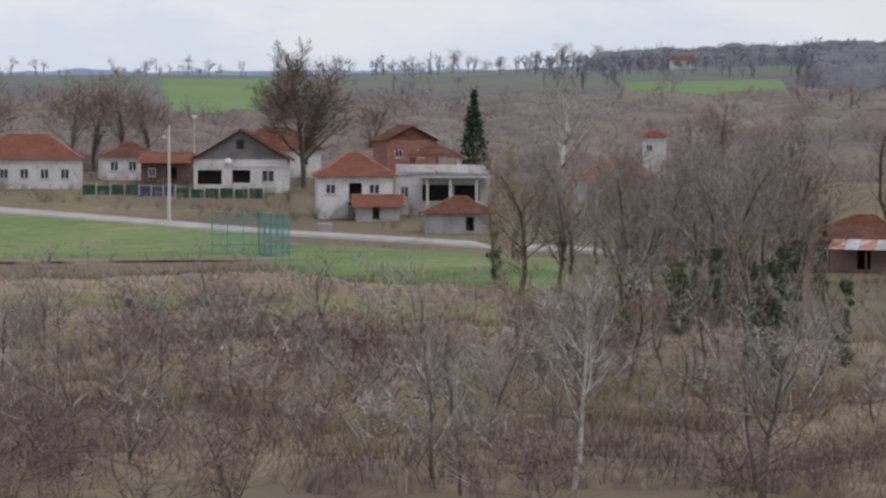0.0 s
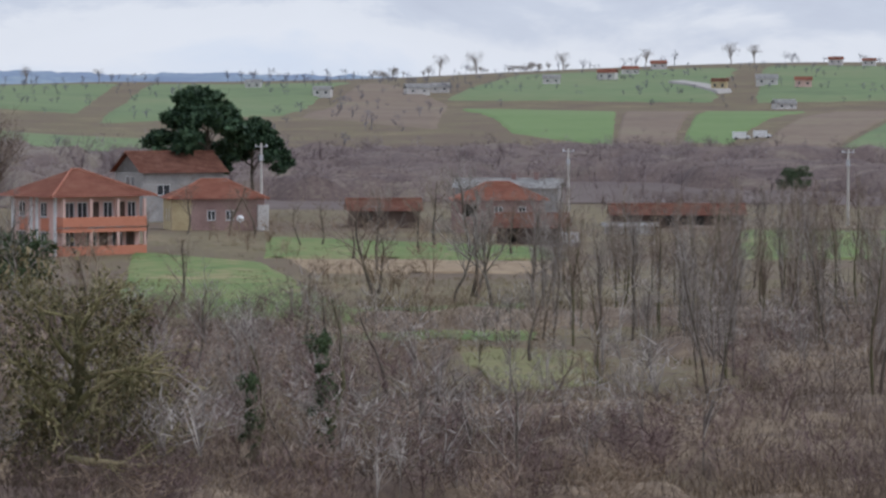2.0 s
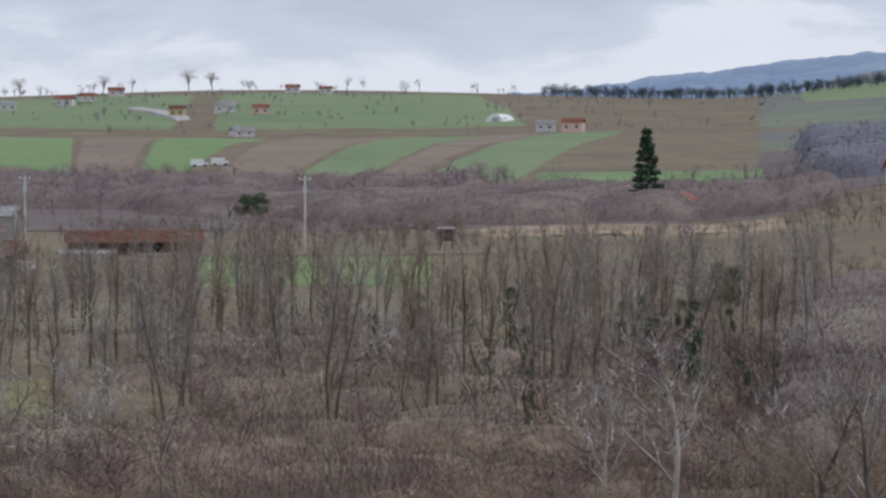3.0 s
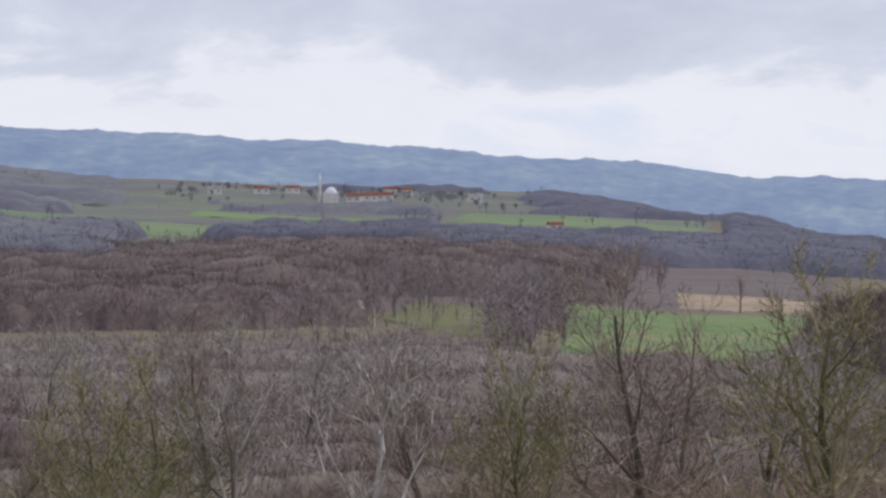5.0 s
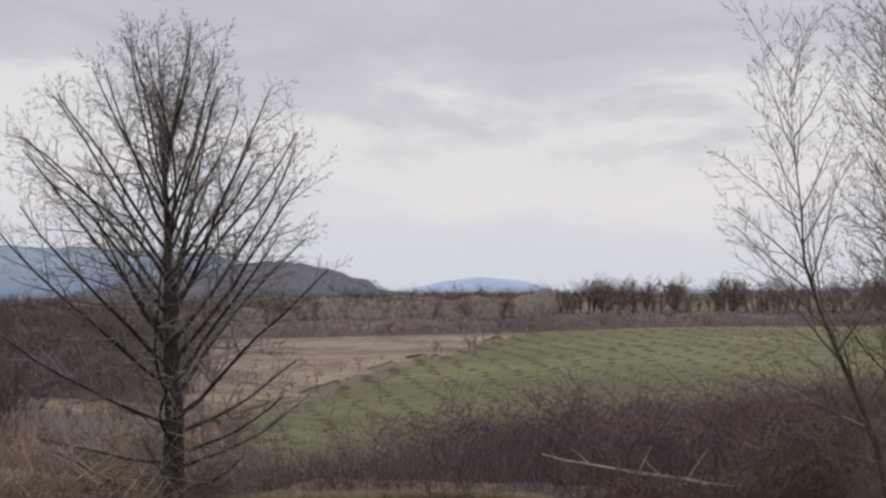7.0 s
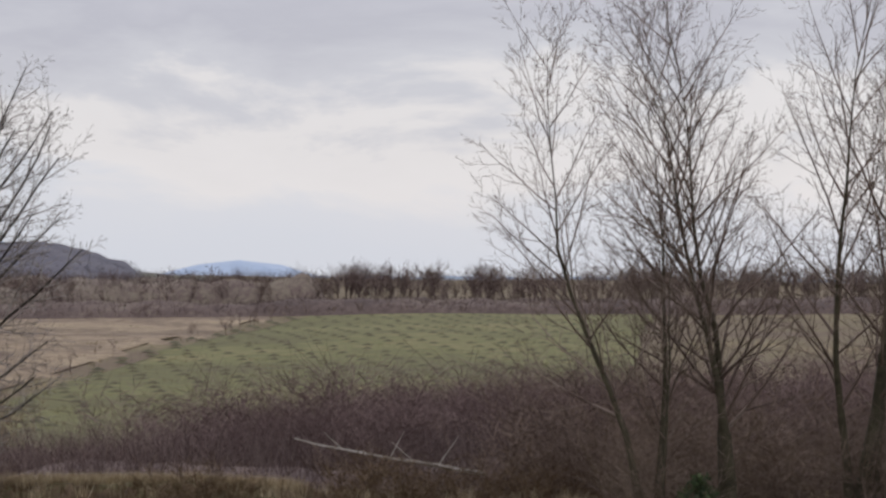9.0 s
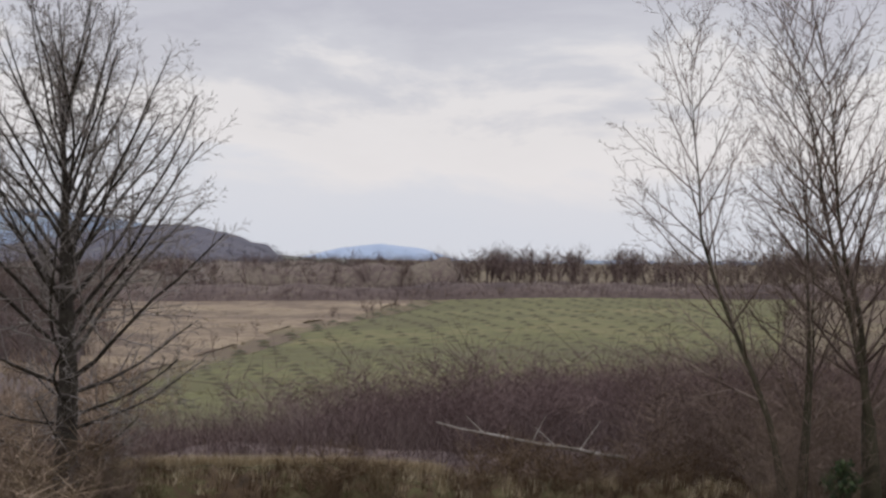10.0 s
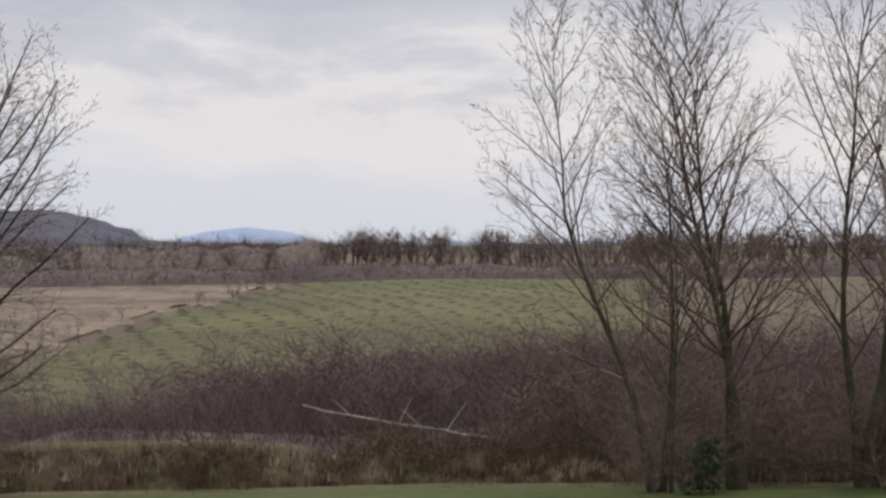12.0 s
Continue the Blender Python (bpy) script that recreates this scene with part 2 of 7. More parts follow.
bearing(114, -5, -4.7, -5.0, -7, -9.0, -6.5, -6.0, -12, -16, -20, -20)
BEARINGS = sorted(LAND)


def profile(az, d):
    hs = LAND[az]
    if d <= REACH[0]:
        return hs[0]
    for k in range(len(REACH) - 1):
        if d <= REACH[k + 1]:
            u = math.log(d / REACH[k]) / math.log(REACH[k + 1] / REACH[k])
            return hs[k] + (hs[k + 1] - hs[k]) * u
    return hs[-1]


def land(az, d):
    """Height of the ground, d metres out on the bearing az."""
    az = (az + 60) % 360 - 60
    lo, hi = BEARINGS[0], BEARINGS[-1]
    if az <= lo or az >= hi:
        span = 360 - (hi - lo)
        u = ((az - hi) % 360) / span
        h = profile(hi, d) * (1 - u) + profile(lo, d) * u
    else:
        for a, b in zip(BEARINGS, BEARINGS[1:]):
            if a <= az <= b:
                u = (az - a) / (b - a)
                u = u * u * (3 - 2 * u)
                h = profile(a, d) * (1 - u) + profile(b, d) * u
                break
    x, y = d * math.sin(radians(az)), d * math.cos(radians(az))
    w = min(max((d - 60) / 100, 0), 1)
    h += w * 0.5 * noise.noise((x / 60, y / 60, 0.3))
    h += min(max((d - 500) / 900, 0), 1) * 3.0 * noise.noise((x / 260, y / 260, 1.7))
    return EYE_Z + h


def spot(az, d):
    return d * math.sin(radians(az)), d * math.cos(radians(az)), land(az, d)


# ---------- mesh helpers ----------


def mesh_from(name, verts, faces, mat):
    """Triangles or quads from arrays."""
    verts, faces = np.asarray(verts, np.float32), np.asarray(faces, np.int32)
    me = bpy.data.meshes.new(name)
    n = faces.shape[1]
    me.vertices.add(len(verts))
    me.vertices.foreach_set("co", verts.ravel())
    me.loops.add(faces.size)
    me.loops.foreach_set("vertex_index", faces.ravel())
    me.polygons.add(len(faces))
    me.polygons.foreach_set("loop_start", np.arange(0, faces.size, n, dtype=np.int32))
    me.update(calc_edges=True)
    me.materials.append(mat)
    return me


def part(name, bm, mat, parent, label=""):
    me = bpy.data.meshes.new(name)
    bmesh.ops.recalc_face_normals(bm, faces=bm.faces)
    bm.to_mesh(me)
    bm.free()
    me.materials.append(mat)
    ob = new(name, me)
    ob.parent = parent
    return tagged(ob, label)


def thing(name, m, label, category, group="", kind=""):
    ob = new(name)
    ob.matrix_world = m
    return tagged(ob, label, category, group, kind)


def box(bm, x0, x1, y0, y1, z0, z1):
    v = [bm.verts.new(p) for p in ((x0, y0, z0), (x1, y0, z0), (x1, y1, z0), (x0, y1, z0),
                                   (x0, y0, z1), (x1, y0, z1), (x1, y1, z1), (x0, y1, z1))]
    for f in ((0, 3, 2, 1), (4, 5, 6, 7), (0, 1, 5, 4), (1, 2, 6, 5), (2, 3, 7, 6), (3, 0, 4, 7)):
        bm.faces.new([v[i] for i in f])
    return v


def boxed(*args):
    bm = bmesh.new()
    box(bm, *args)
    return bm


def tube(bm, p0, p1, r0, r1, n=8):
    p0, p1 = Vector(p0), Vector(p1)
    q = (p1 - p0).to_track_quat("Z", "Y")
    rings = []
    for p, r in ((p0, r0), (p1, r1)):
        rings.append([bm.verts.new(p + q @ Vector((r * math.cos(k * math.tau / n), r * math.sin(k * math.tau / n), 0))) for k in range(n)])
    for k in range(n):
        bm.faces.new([rings[0][k], rings[0][(k + 1) % n], rings[1][(k + 1) % n], rings[1][k]])
    bm.faces.new(rings[0][::-1])
    bm.faces.new(rings[1])


def tubed(p0, p1, r0, r1, n=8):
    bm = bmesh.new()
    tube(bm, p0, p1, r0, r1, n)
    return bm


# ---------- ground and fields ----------


def ground_sheet():
    azs = list(np.arange(-30, 130.01, 0.5)) + list(np.arange(135, 330, 5.0))
    rs = [0.0, 3, 8, 15, 22, 30, 36] + list(np.geomspace(42, 3000, 110)) + [3600, 4200, 4900]
    verts, faces = [], []
    for r in rs:
        for a in azs:
            a_ = a if a < 180 else a - 360
            h = land(a_, min(max(r, 1), 3000))
            if r > 3000:
                h = min(h, EYE_Z + 10) - (r - 3000) * 0.02
            verts.append((r * math.sin(radians(a)), r * math.cos(radians(a)), h))
    n = len(azs)
    for i in range(len(rs) - 1):
        for k in range(n):
            faces.append((i * n + k, (i + 1) * n + k, (i + 1) * n + (k + 1) % n, i * n + (k + 1) % n))
    me = mesh_from("ground", verts, faces, M_GROUND)
    me.shade_smooth()
    tagged(new("ground", me), "rough brown winter pasture falling to a valley", "ground", kind="structure")


ground_sheet()


def field(label, mat, corners, lift=0.12, steps=22, wobble=0.25, name="field"):
    """A sown or mown patch: four (bearing, distance) corners in turn, laid on the ground."""
    verts, faces = [], []
    (a0, d0), (a1, d1), (a2, d2), (a3, d3) = corners
    for i in range(steps + 1):
        u = i / steps
        for k in range(steps + 1):
            v = k / steps
            a = (a0 * (1 - u) + a1 * u) * (1 - v) + (a3 * (1 - u) + a2 * u) * v
            d = math.exp((math.log(d0) * (1 - u) + math.log(d1) * u) * (1 - v) + (math.log(d3) * (1 - u) + math.log(d2) * u) * v)
            if i in (0, steps) or k in (0, steps):
                a += wobble * min(4, max(1, 420 / d)) * noise.noise((a * 3, d / 25, 5.0))
                d *= 1 + 0.09 * wobble * noise.noise((a * 2.3, d / 40, 9.0))
            x, y, z = spot(a, d)
            verts.append((x, y, z + (-0.12 if 0 in (i, k) or steps in (i, k) else lift) * max(1, d / 250)))
    n = steps + 1
    for i in range(steps):
        for k in range(steps):
            faces.append((i * n + k, i * n + k + 1, (i + 1) * n + k + 1, (i + 1) * n + k))
    me = mesh_from(name, verts, faces, mat)
    me.shade_smooth()
    return tagged(new(name, me), label, "field", kind="structure")


# woodland floors and heath under the bare woods
field("leaf-strewn floor of the village woods", M_LITTER, [(-14, 430), (25, 430), (25, 820), (-14, 820)], lift=0.05, steps=40, wobble=1.3)
field("grey-brown heath of the slope", M_HEATH, [(-14, 815), (15, 815), (15, 1500), (-14, 1500)], lift=0.02, steps=40, wobble=1.3)
field("leaf-strewn floor of the valley woods", M_LITTER, [(18, 465), (44, 465), (44, 700), (18, 740)], lift=0.05, steps=40, wobble=1.3)
field("leaf-strewn scrub below the far hillside", M_LITTER, [(42, 540), (60, 430), (60, 1000), (42, 1000)], lift=0.05, steps=40, wobble=1.3)
field("grey heath of the far hillside", M_HEATH, [(42, 990), (62, 990), (62, 2990), (42, 2990)], lift=0.02, steps=50, wobble=1.3)
field("leaf-strewn floor of the ridge wood", M_LITTER, [(55, 400), (73, 470), (73, 900), (55, 900)], lift=0.05, steps=40, wobble=1.3)
field("grey heath of the far valley", M_HEATH, [(58, 880), (96, 880), (96, 2990), (58, 2990)], lift=0.02, steps=50, wobble=1.3)
field("leaf-strewn floor of the slope wood", M_LITTER, [(71, 150), (91, 160), (91, 400), (71, 400)], lift=0.05, steps=40, wobble=1.3)
field("leaf-strewn strip under the crest trees", M_LITTER, [(84, 415), (113, 415), (113, 560), (84, 560)], lift=0.05, steps=40, wobble=1.3)
# village green and the fields round it
field("short green playing field beside the road", M_GRASS, [(-13, 262), (-3.3, 268), (-3.3, 318), (-13, 400)])
field("green meadow between road and scrub", M_GRASS, [(-3.6, 240), (2.5, 215), (2.5, 272), (-3.4, 300)])
field("tawny dry grass of the valley floor", M_MEADOW, [(-13, 185), (1.5, 180), (1.5, 214), (-13, 258)])
field("dirt track between the fields", M_PLOUGH, [(-13, 259), (-3.5, 266), (-3.5, 271), (-13, 265)], lift=0.2)
field("bright green wheat on the far slope", M_WHEAT, [(-5.3, 660), (-3.4, 690), (-3.3, 1110), (-5.6, 1110)])
field("bright green wheat on the far slope", M_WHEAT, [(4.0, 780), (6.9, 780), (6.6, 950), (3.4, 935)])
field("bright green wheat below the wooded knoll", M_WHEAT, [(9.6, 710), (11.3, 760), (11.6, 1110), (9.3, 960)])
field("small green clearing beside the brick shed", M_GRASS, [(10.0, 172), (12.2, 160), (11.4, 185), (9.6, 203)])
field("small green clearing below the shed", M_GRASS, [(12.5, 144), (13.7, 142), (13.9, 152), (12.7, 155)])
field("green meadow rising to the skyline", M_FARGRASS, [(16.0, 1140), (18.6, 1110), (19.5, 2000), (15.2, 2000)], wobble=0.1)
field("green meadow rising to the skyline", M_FARGRASS, [(18.9, 1020), (22.6, 1100), (24.0, 2000), (19.9, 1900)], wobble=0.1)
field("low green meadow behind the orange house", M_FARGRASS, [(16.5, 800), (21, 800), (20.5, 900), (16.6, 920)])
field("green bank in front of the orange house", M_GRASS, [(19.2, 205), (24.4, 205), (22.0, 282), (19.6, 300)])
field("green orchard meadow below the old houses", M_GRASS, [(22.0, 285), (28.2, 290), (27.8, 322), (22.2, 330)])
field("tawny strip below the orchard meadow", M_STRAW, [(23.0, 262), (28.4, 268), (28.2, 288), (22.6, 284)])
field("bright green wheat strip on the slope", M_WHEAT, [(27.0, 930), (29.0, 830), (29.1, 1360), (25.9, 1400)], wobble=0.1)
field("brown ploughed strip on the slope", M_PLOUGH, [(29.0, 850), (30.2, 870), (30.6, 1370), (29.2, 1360)], wobble=0.1)
field("green wheat strip on the slope", M_WHEAT, [(30.3, 870), (31.2, 850), (32.8, 1370), (30.7, 1370)], wobble=0.1)
field("brown ploughed strip on the slope", M_PLOUGH, [(31.5, 790), (33.0, 790), (35.2, 1370), (33.3, 1380)], wobble=0.1)
field("green pasture strip on the slope", M_FARGRASS, [(33.1, 790), (34.4, 760), (37.0, 1400), (35.3, 1370)], wobble=0.1)
field("brown ploughed strip on the slope", M_PLOUGH, [(34.5, 760), (35.2, 740), (38.3, 1430), (37.1, 1400)], wobble=0.1)
field("green pasture strip on the slope", M_FARGRASS, [(35.3, 730), (37.6, 760), (39.8, 1450), (38.4, 1440)], wobble=0.1)
field("bright green wheat by the red house", M_WHEAT, [(38.0, 640), (42.5, 620), (42.5, 840), (37.9, 840)], wobble=0.1)
field("pale meadow on the upper hill", M_FARGRASS, [(25.6, 1480), (31.0, 1450), (31.5, 2050), (27.0, 2050)], wobble=0.15)
field("green meadow on the upper hill", M_FARGRASS, [(31.6, 1450), (38.0, 1500), (37.0, 2120), (31.8, 2100)], wobble=0.15)
field("brown fallow slope below the skyline", M_PLOUGH, [(22.8, 1080), (25.6, 960), (25.8, 1440), (24.2, 1900)], wobble=0.1)
field("green verge beside the lane", M_GRASS, [(31.0, 300), (36.2, 300), (36.0, 372), (31.4, 372)])
field("tawny field beyond the scrub", M_STRAW, [(36.8, 430), (43.0, 415), (43.0, 455), (36.8, 470)])
field("green slope on the far hillside", M_FARGRASS, [(43.0, 1800), (48.7, 1800), (48.4, 2300), (43.0, 2300)], wobble=0.15)
field("green slope on the far hillside", M_FARGRASS, [(45.5, 1000), (50.5, 900), (50.4, 1480), (45.0, 1650)], wobble=0.15)
field("green strip above the white house", M_WHEAT, [(50.6, 1250), (52.9, 800), (53.4, 830), (51.2, 1400)], wobble=0.1)
field("green slope on the far hillside", M_FARGRASS, [(50.2, 1500), (55.0, 1700), (54.6, 2100), (49.5, 2150)], wobble=0.15)
for k, (mat, word) in enumerate(((M_GRASS, "green"), (M_FALLOW, "tawny"), (M_GRASS, "green"), (M_STRAW, "straw-coloured"), (M_FALLOW, "tawny"), (M_GRASS, "green"), (M_FALLOW, "brown"))):
    field(word + " strip of the terraced field", mat, [(49.2 + 0.1 * k, 300 + 21 * k), (55.6 - 0.16 * k, 272 + 17 * k), (55.5 - 0.16 * k, 290 + 17 * k), (49.3 + 0.1 * k, 324 + 21 * k)], lift=0.10 + 0.035 * k, wobble=0.8)
field("green yard round the white house", M_GRASS, [(51.2, 440), (54.8, 420), (54.6, 500), (51.4, 520)])
field("green field between the woods", M_GRASS, [(67.4, 300), (71.5, 300), (72.6, 440), (67.3, 470)], wobble=0.4)
field("olive field between the woods", M_SLOPE, [(63.8, 400), (66.8, 330), (66.9, 440), (64.6, 470)])
field("straw strip behind the green field", M_STRAW, [(69.6, 470), (73.0, 460), (73.0, 560), (69.6, 580)])
field("pale green field in the far valley", M_FARGRASS, [(57.0, 1350), (61.2, 1400), (60.8, 1550), (56.4, 1650)], wobble=0.15)
field("green fields of the far village", M_WHEAT, [(60.0, 1700), (64.6, 1580), (64.4, 1760), (60.2, 1980)], wobble=0.15)
field("green fields of the far village", M_FARGRASS, [(65.2, 1900), (69.8, 1550), (70.4, 1850), (65.6, 2250)], wobble=0.15)
field("straw strip in the far valley", M_STRAW, [(68.0, 1500), (70.0, 1480), (69.6, 1600), (67.4, 1700)], wobble=0.1)
# straw clearings in the scrub
field("straw-coloured clearing in the scrub", M_STRAW, [(16.2, 112), (19.9, 114), (20.0, 126), (16.4, 128)], lift=0.08, wobble=0.5)
field("tawny clearing in the scrub", M_MEADOW, [(26.6, 150), (29.0, 155), (28.6, 178), (25.8, 182)], lift=0.08, wobble=0.5)
field("green clearing in the scrub", M_GRASS, [(23.0, 186), (27.6, 186), (27.4, 226), (23.4, 216)], lift=0.08, wobble=0.5)
# the planted slope past the big tree
field("green hillside planted in rows of small pits", M_SLOPE, [(88.5, 165), (103.5, 150), (104.0, 425), (97.2, 405)], wobble=0.9, steps=36)
field("straw-coloured fallow beside the planted hillside", M_FALLOW, [(87.0, 215), (91.0, 225), (96.8, 408), (88.5, 420)], wobble=1.1, steps=30)
field("mown lawn below the viewpoint", M_TURF, [(86, 36), (118, 36), (118, 58.5), (86, 58.5)], lift=0.05, wobble=0.0)
# the lane through the village
field("pale gravel lane past the village houses", M_ROAD, [(-13, 383), (1.2, 286), (1.2, 292), (-13, 392)], lift=0.25, wobble=0.0, name="road")
field("pale gravel lane past the village houses", M_ROAD, [(1.2, 286), (9, 256), (9, 261), (1.2, 292)], lift=0.25, wobble=0.0, name="road")
field("narrow earth lane along the meadow", M_PLOUGH, [(30, 366), (37.5, 372), (37.5, 378), (30, 372)], lift=0.25, wobble=0.0, name="road")
field("pale farm track on the hill", M_ROAD, [(31.0, 1540), (31.3, 1560), (30.3, 1720), (30.0, 1710)], lift=0.3, wobble=0.0, name="road")


def far_range(label, dist, heights, lumps, mat):
    """A ridge on the horizon; heights: (bearing, metres over the eye)."""
    azs = np.concatenate([np.arange(-30, 8, 0.25), np.arange(8, 108, 0.07), np.arange(108, 131, 0.25)])
    top = np.interp(azs, [h[0] for h in heights], [h[1] for h in heights])
    verts, faces = [], []
    rows = 14
    for j in range(rows + 1):
        for a, h in zip(azs, top):
            h += lumps * (noise.noise((a * 0.5, 0.2, dist)) + 0.45 * noise.noise((a * 1.9, 4.0, dist)) + 0.2 * noise.noise((a * 7, 8.0, dist)))
            u = j / rows
            d = dist - (1 - u) * 900
            z = EYE_Z - 110 + (h + 110) * math.sin(u * math.pi / 2) ** 1.3
            if 0 < j < rows:
                z += lumps * 0.35 * noise.noise((a * 0.7, d / 260, 3.0))
            else:
                z += lumps * 0.55 * max(0, noise.noise((a * 2.2, 1.0, 7.0))) * (1 + noise.noise((a * 14, 2.0, 5.0)))
            verts.append((d * math.sin(radians(a)), d * math.cos(radians(a)), z))
    n = len(azs)
    for j in range(rows):
        for k in range(n - 1):
            faces.append((j * n + k, j * n + k + 1, (j + 1) * n + k + 1, (j + 1) * n + k))
    me = mesh_from("backdrop_hills", verts, faces, mat)
    me.shade_smooth()
    tagged(new("backdrop_hills", me), label, "hills", kind="structure")


# both ridges carry their haze in colour and glow
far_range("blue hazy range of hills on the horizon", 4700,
          [(-30, 40), (10, 60), (18, 78), (26, 70), (33, 40), (44, 150), (50, 160), (56, 170), (62, 150), (66, 130), (72, 92), (78, 76), (84, 62), (88, 52), (90.5, 36), (92.5, 2), (94, -24), (130, -40)], 9, M_HAZEHILL)
far_range("far mountain with pale blue haze in its colour", 4850, [(-30, -50), (92.6, -60), (94.2, -26), (95.0, -8), (95.8, -1), (96.6, -9), (97.3, -26), (98.4, -60), (130, -60)], 1.5, M_HAZEMOUNTAIN)


# ---------- growing trees ----------


def grow(seed, length, radius, spec, up=0.12, wander=0.16, first=(0, 0, 1), origin=(0, 0, 0), shape=None):
    """Branch segments (start, end, radius, radius, level). spec, level by level: segments, children, where they begin, angle, length ratio."""
    rng = random.Random(seed)
    out = []

    def limb(p, d, ln, r, level):
        segs, kids, begin, angle, ratio = spec[level]
        pts, dirs = [p], [d]
        for _ in range(segs):
            d = (d + Vector((rng.gauss(0, wander), rng.gauss(0, wander), rng.gauss(0, wander * 0.7) + up))).normalized()
            p = p + d * (ln / segs)
            pts.append(p)
            dirs.append(d)
        for k in range(segs):
            u0, u1 = k / segs, (k + 1) / segs
            out.append((pts[k], pts[k + 1], r * (1 - 0.75 * u0), r * (1 - 0.75 * u1), level))
        spin = rng.uniform(0, 6.28)
        for k in range(kids):
            u = begin + (1 - begin) * (k + rng.uniform(0.1, 0.9)) / kids
            i = min(int(u * segs), segs - 1)
            q = pts[i].lerp(pts[i + 1], u * segs - i)
            base = dirs[i + 1]
            side = base.orthogonal().normalized()
            spin += 2.4 + rng.uniform(-0.5, 0.5)
            side.rotate(Matrix.Rotation(spin, 3, base))
            a = radians(angle * rng.uniform(0.7, 1.25)) * (1.15 - 0.45 * u)
            kd = (base * math.cos(a) + side * math.sin(a)).normalized()
            kl = ln * ratio * rng.uniform(0.75, 1.2) * (shape(u) if shape and level == 0 else 1.15 - 0.6 * u)
            limb(q, kd, kl, r * (1 - 0.7 * u) * 0.55, level + 1)

    limb(Vector(origin), Vector(first).normalized(), length, radius, 0)
    return out


def wood_mesh(segs, thin=0.012):
    """Tubes for the thick segments, slivers for the thin ones, as triangles."""
    verts, faces = [], []
    rng = random.Random(5)
    for a, b, r0, r1, level in segs:
        d = b - a
        if d.length < 1e-5:
            continue
        n = 6 if r0 > 0.12 else 4 if r0 > 0.05 else 3 if r0 > thin * 1.2 else 0
        u = d.orthogonal().normalized()
        v = d.normalized().cross(u)
        i = len(verts)
        if n:
            for c, r in ((a, r0), (b, max(r1, thin * 0.6))):
                for k in range(n):
                    w = k * math.tau / n
                    verts.append(tuple(c + u * (r * math.cos(w)) + v * (r * math.sin(w))))
            for k in range(n):
                k2 = (k + 1) % n
                faces += [(i + k, i + k2, i + n + k2), (i + k, i + n + k2, i + n + k)]
        else:
            w = rng.uniform(0, 6.28)
            s = (u * math.cos(w) + v * math.sin(w)) * thin
            verts += [tuple(a - s), tuple(a + s), tuple(b)]
            faces.append((i, i + 1, i + 2))
    return np.array(verts, np.float32).reshape(-1, 3), np.array(faces, np.int32).reshape(-1, 3)


def leaf_cloud(seed, blobs, count, size, droop=0.0):
    """Small leaf slivers spread through ellipsoids (centre, radii)."""
    rng = np.random.RandomState(seed)
    vs, fs, base = [], [], 0
    for c, r in blobs:
        p = rng.normal(size=(count, 3))
        p /= np.linalg.norm(p, axis=1)[:, None]
        p *= (rng.uniform(0.25, 1.08, (count, 1))) ** 0.5
        p = p * np.array(r) + np.array(c)
        a, b = rng.normal(size=(count, 3)), rng.normal(size=(count, 3))
        a /= np.linalg.norm(a, axis=1)[:, None]
        b /= np.linalg.norm(b, axis=1)[:, None]
        s = size * rng.uniform(0.6, 1.4, (count, 1))
        tri = np.stack([p - a * s * 0.5, p + a * s * 0.5, p + b * s], 1)
        tri[:, 2, 2] -= droop * s[:, 0]
        vs.append(tri.reshape(-1, 3))
        fs.append(np.arange(count * 3).reshape(-1, 3) + base)
        base += count * 3
    return np.concatenate(vs).astype(np.float32), np.concatenate(fs).astype(np.int32)


def tree_kind(segs, bark, twig, thin=0.012, split=1, leaves=None, leaf_mat=None):
    """Meshes of a tree: trunk, crown and, where it has them, foliage."""
    kinds = []
    kinds.append(("trunk", mesh_from("trunk", *wood_mesh([s for s in segs if s[4] < split], thin), bark)))
    kinds.append(("crown", mesh_from("crown", *wood_mesh([s for s in segs if s[4] >= split], thin), twig)))
    if leaves is not None:
        kinds.append(("foliage", mesh_from("foliage", *leaves, leaf_mat)))
    return kinds


def plant(kinds, az, d, height_scale, label, name="tree", category="tree", group="", turn=None, width=None, sink=0.1):
    x, y, z = spot(az, d)
    ob = new(name)
    w = height_scale if width is None else width
    ob.matrix_world = pose(x, y, z - sink, 0, 0, (az * 137.5 + d * 31) % 360 if turn is None else turn) @ Matrix.Diagonal((w, w, height_scale, 1))
    tagged(ob, label, category, group)
    for nm, me in kinds:
        c = new(nm, me)
        c.parent = ob
    return ob


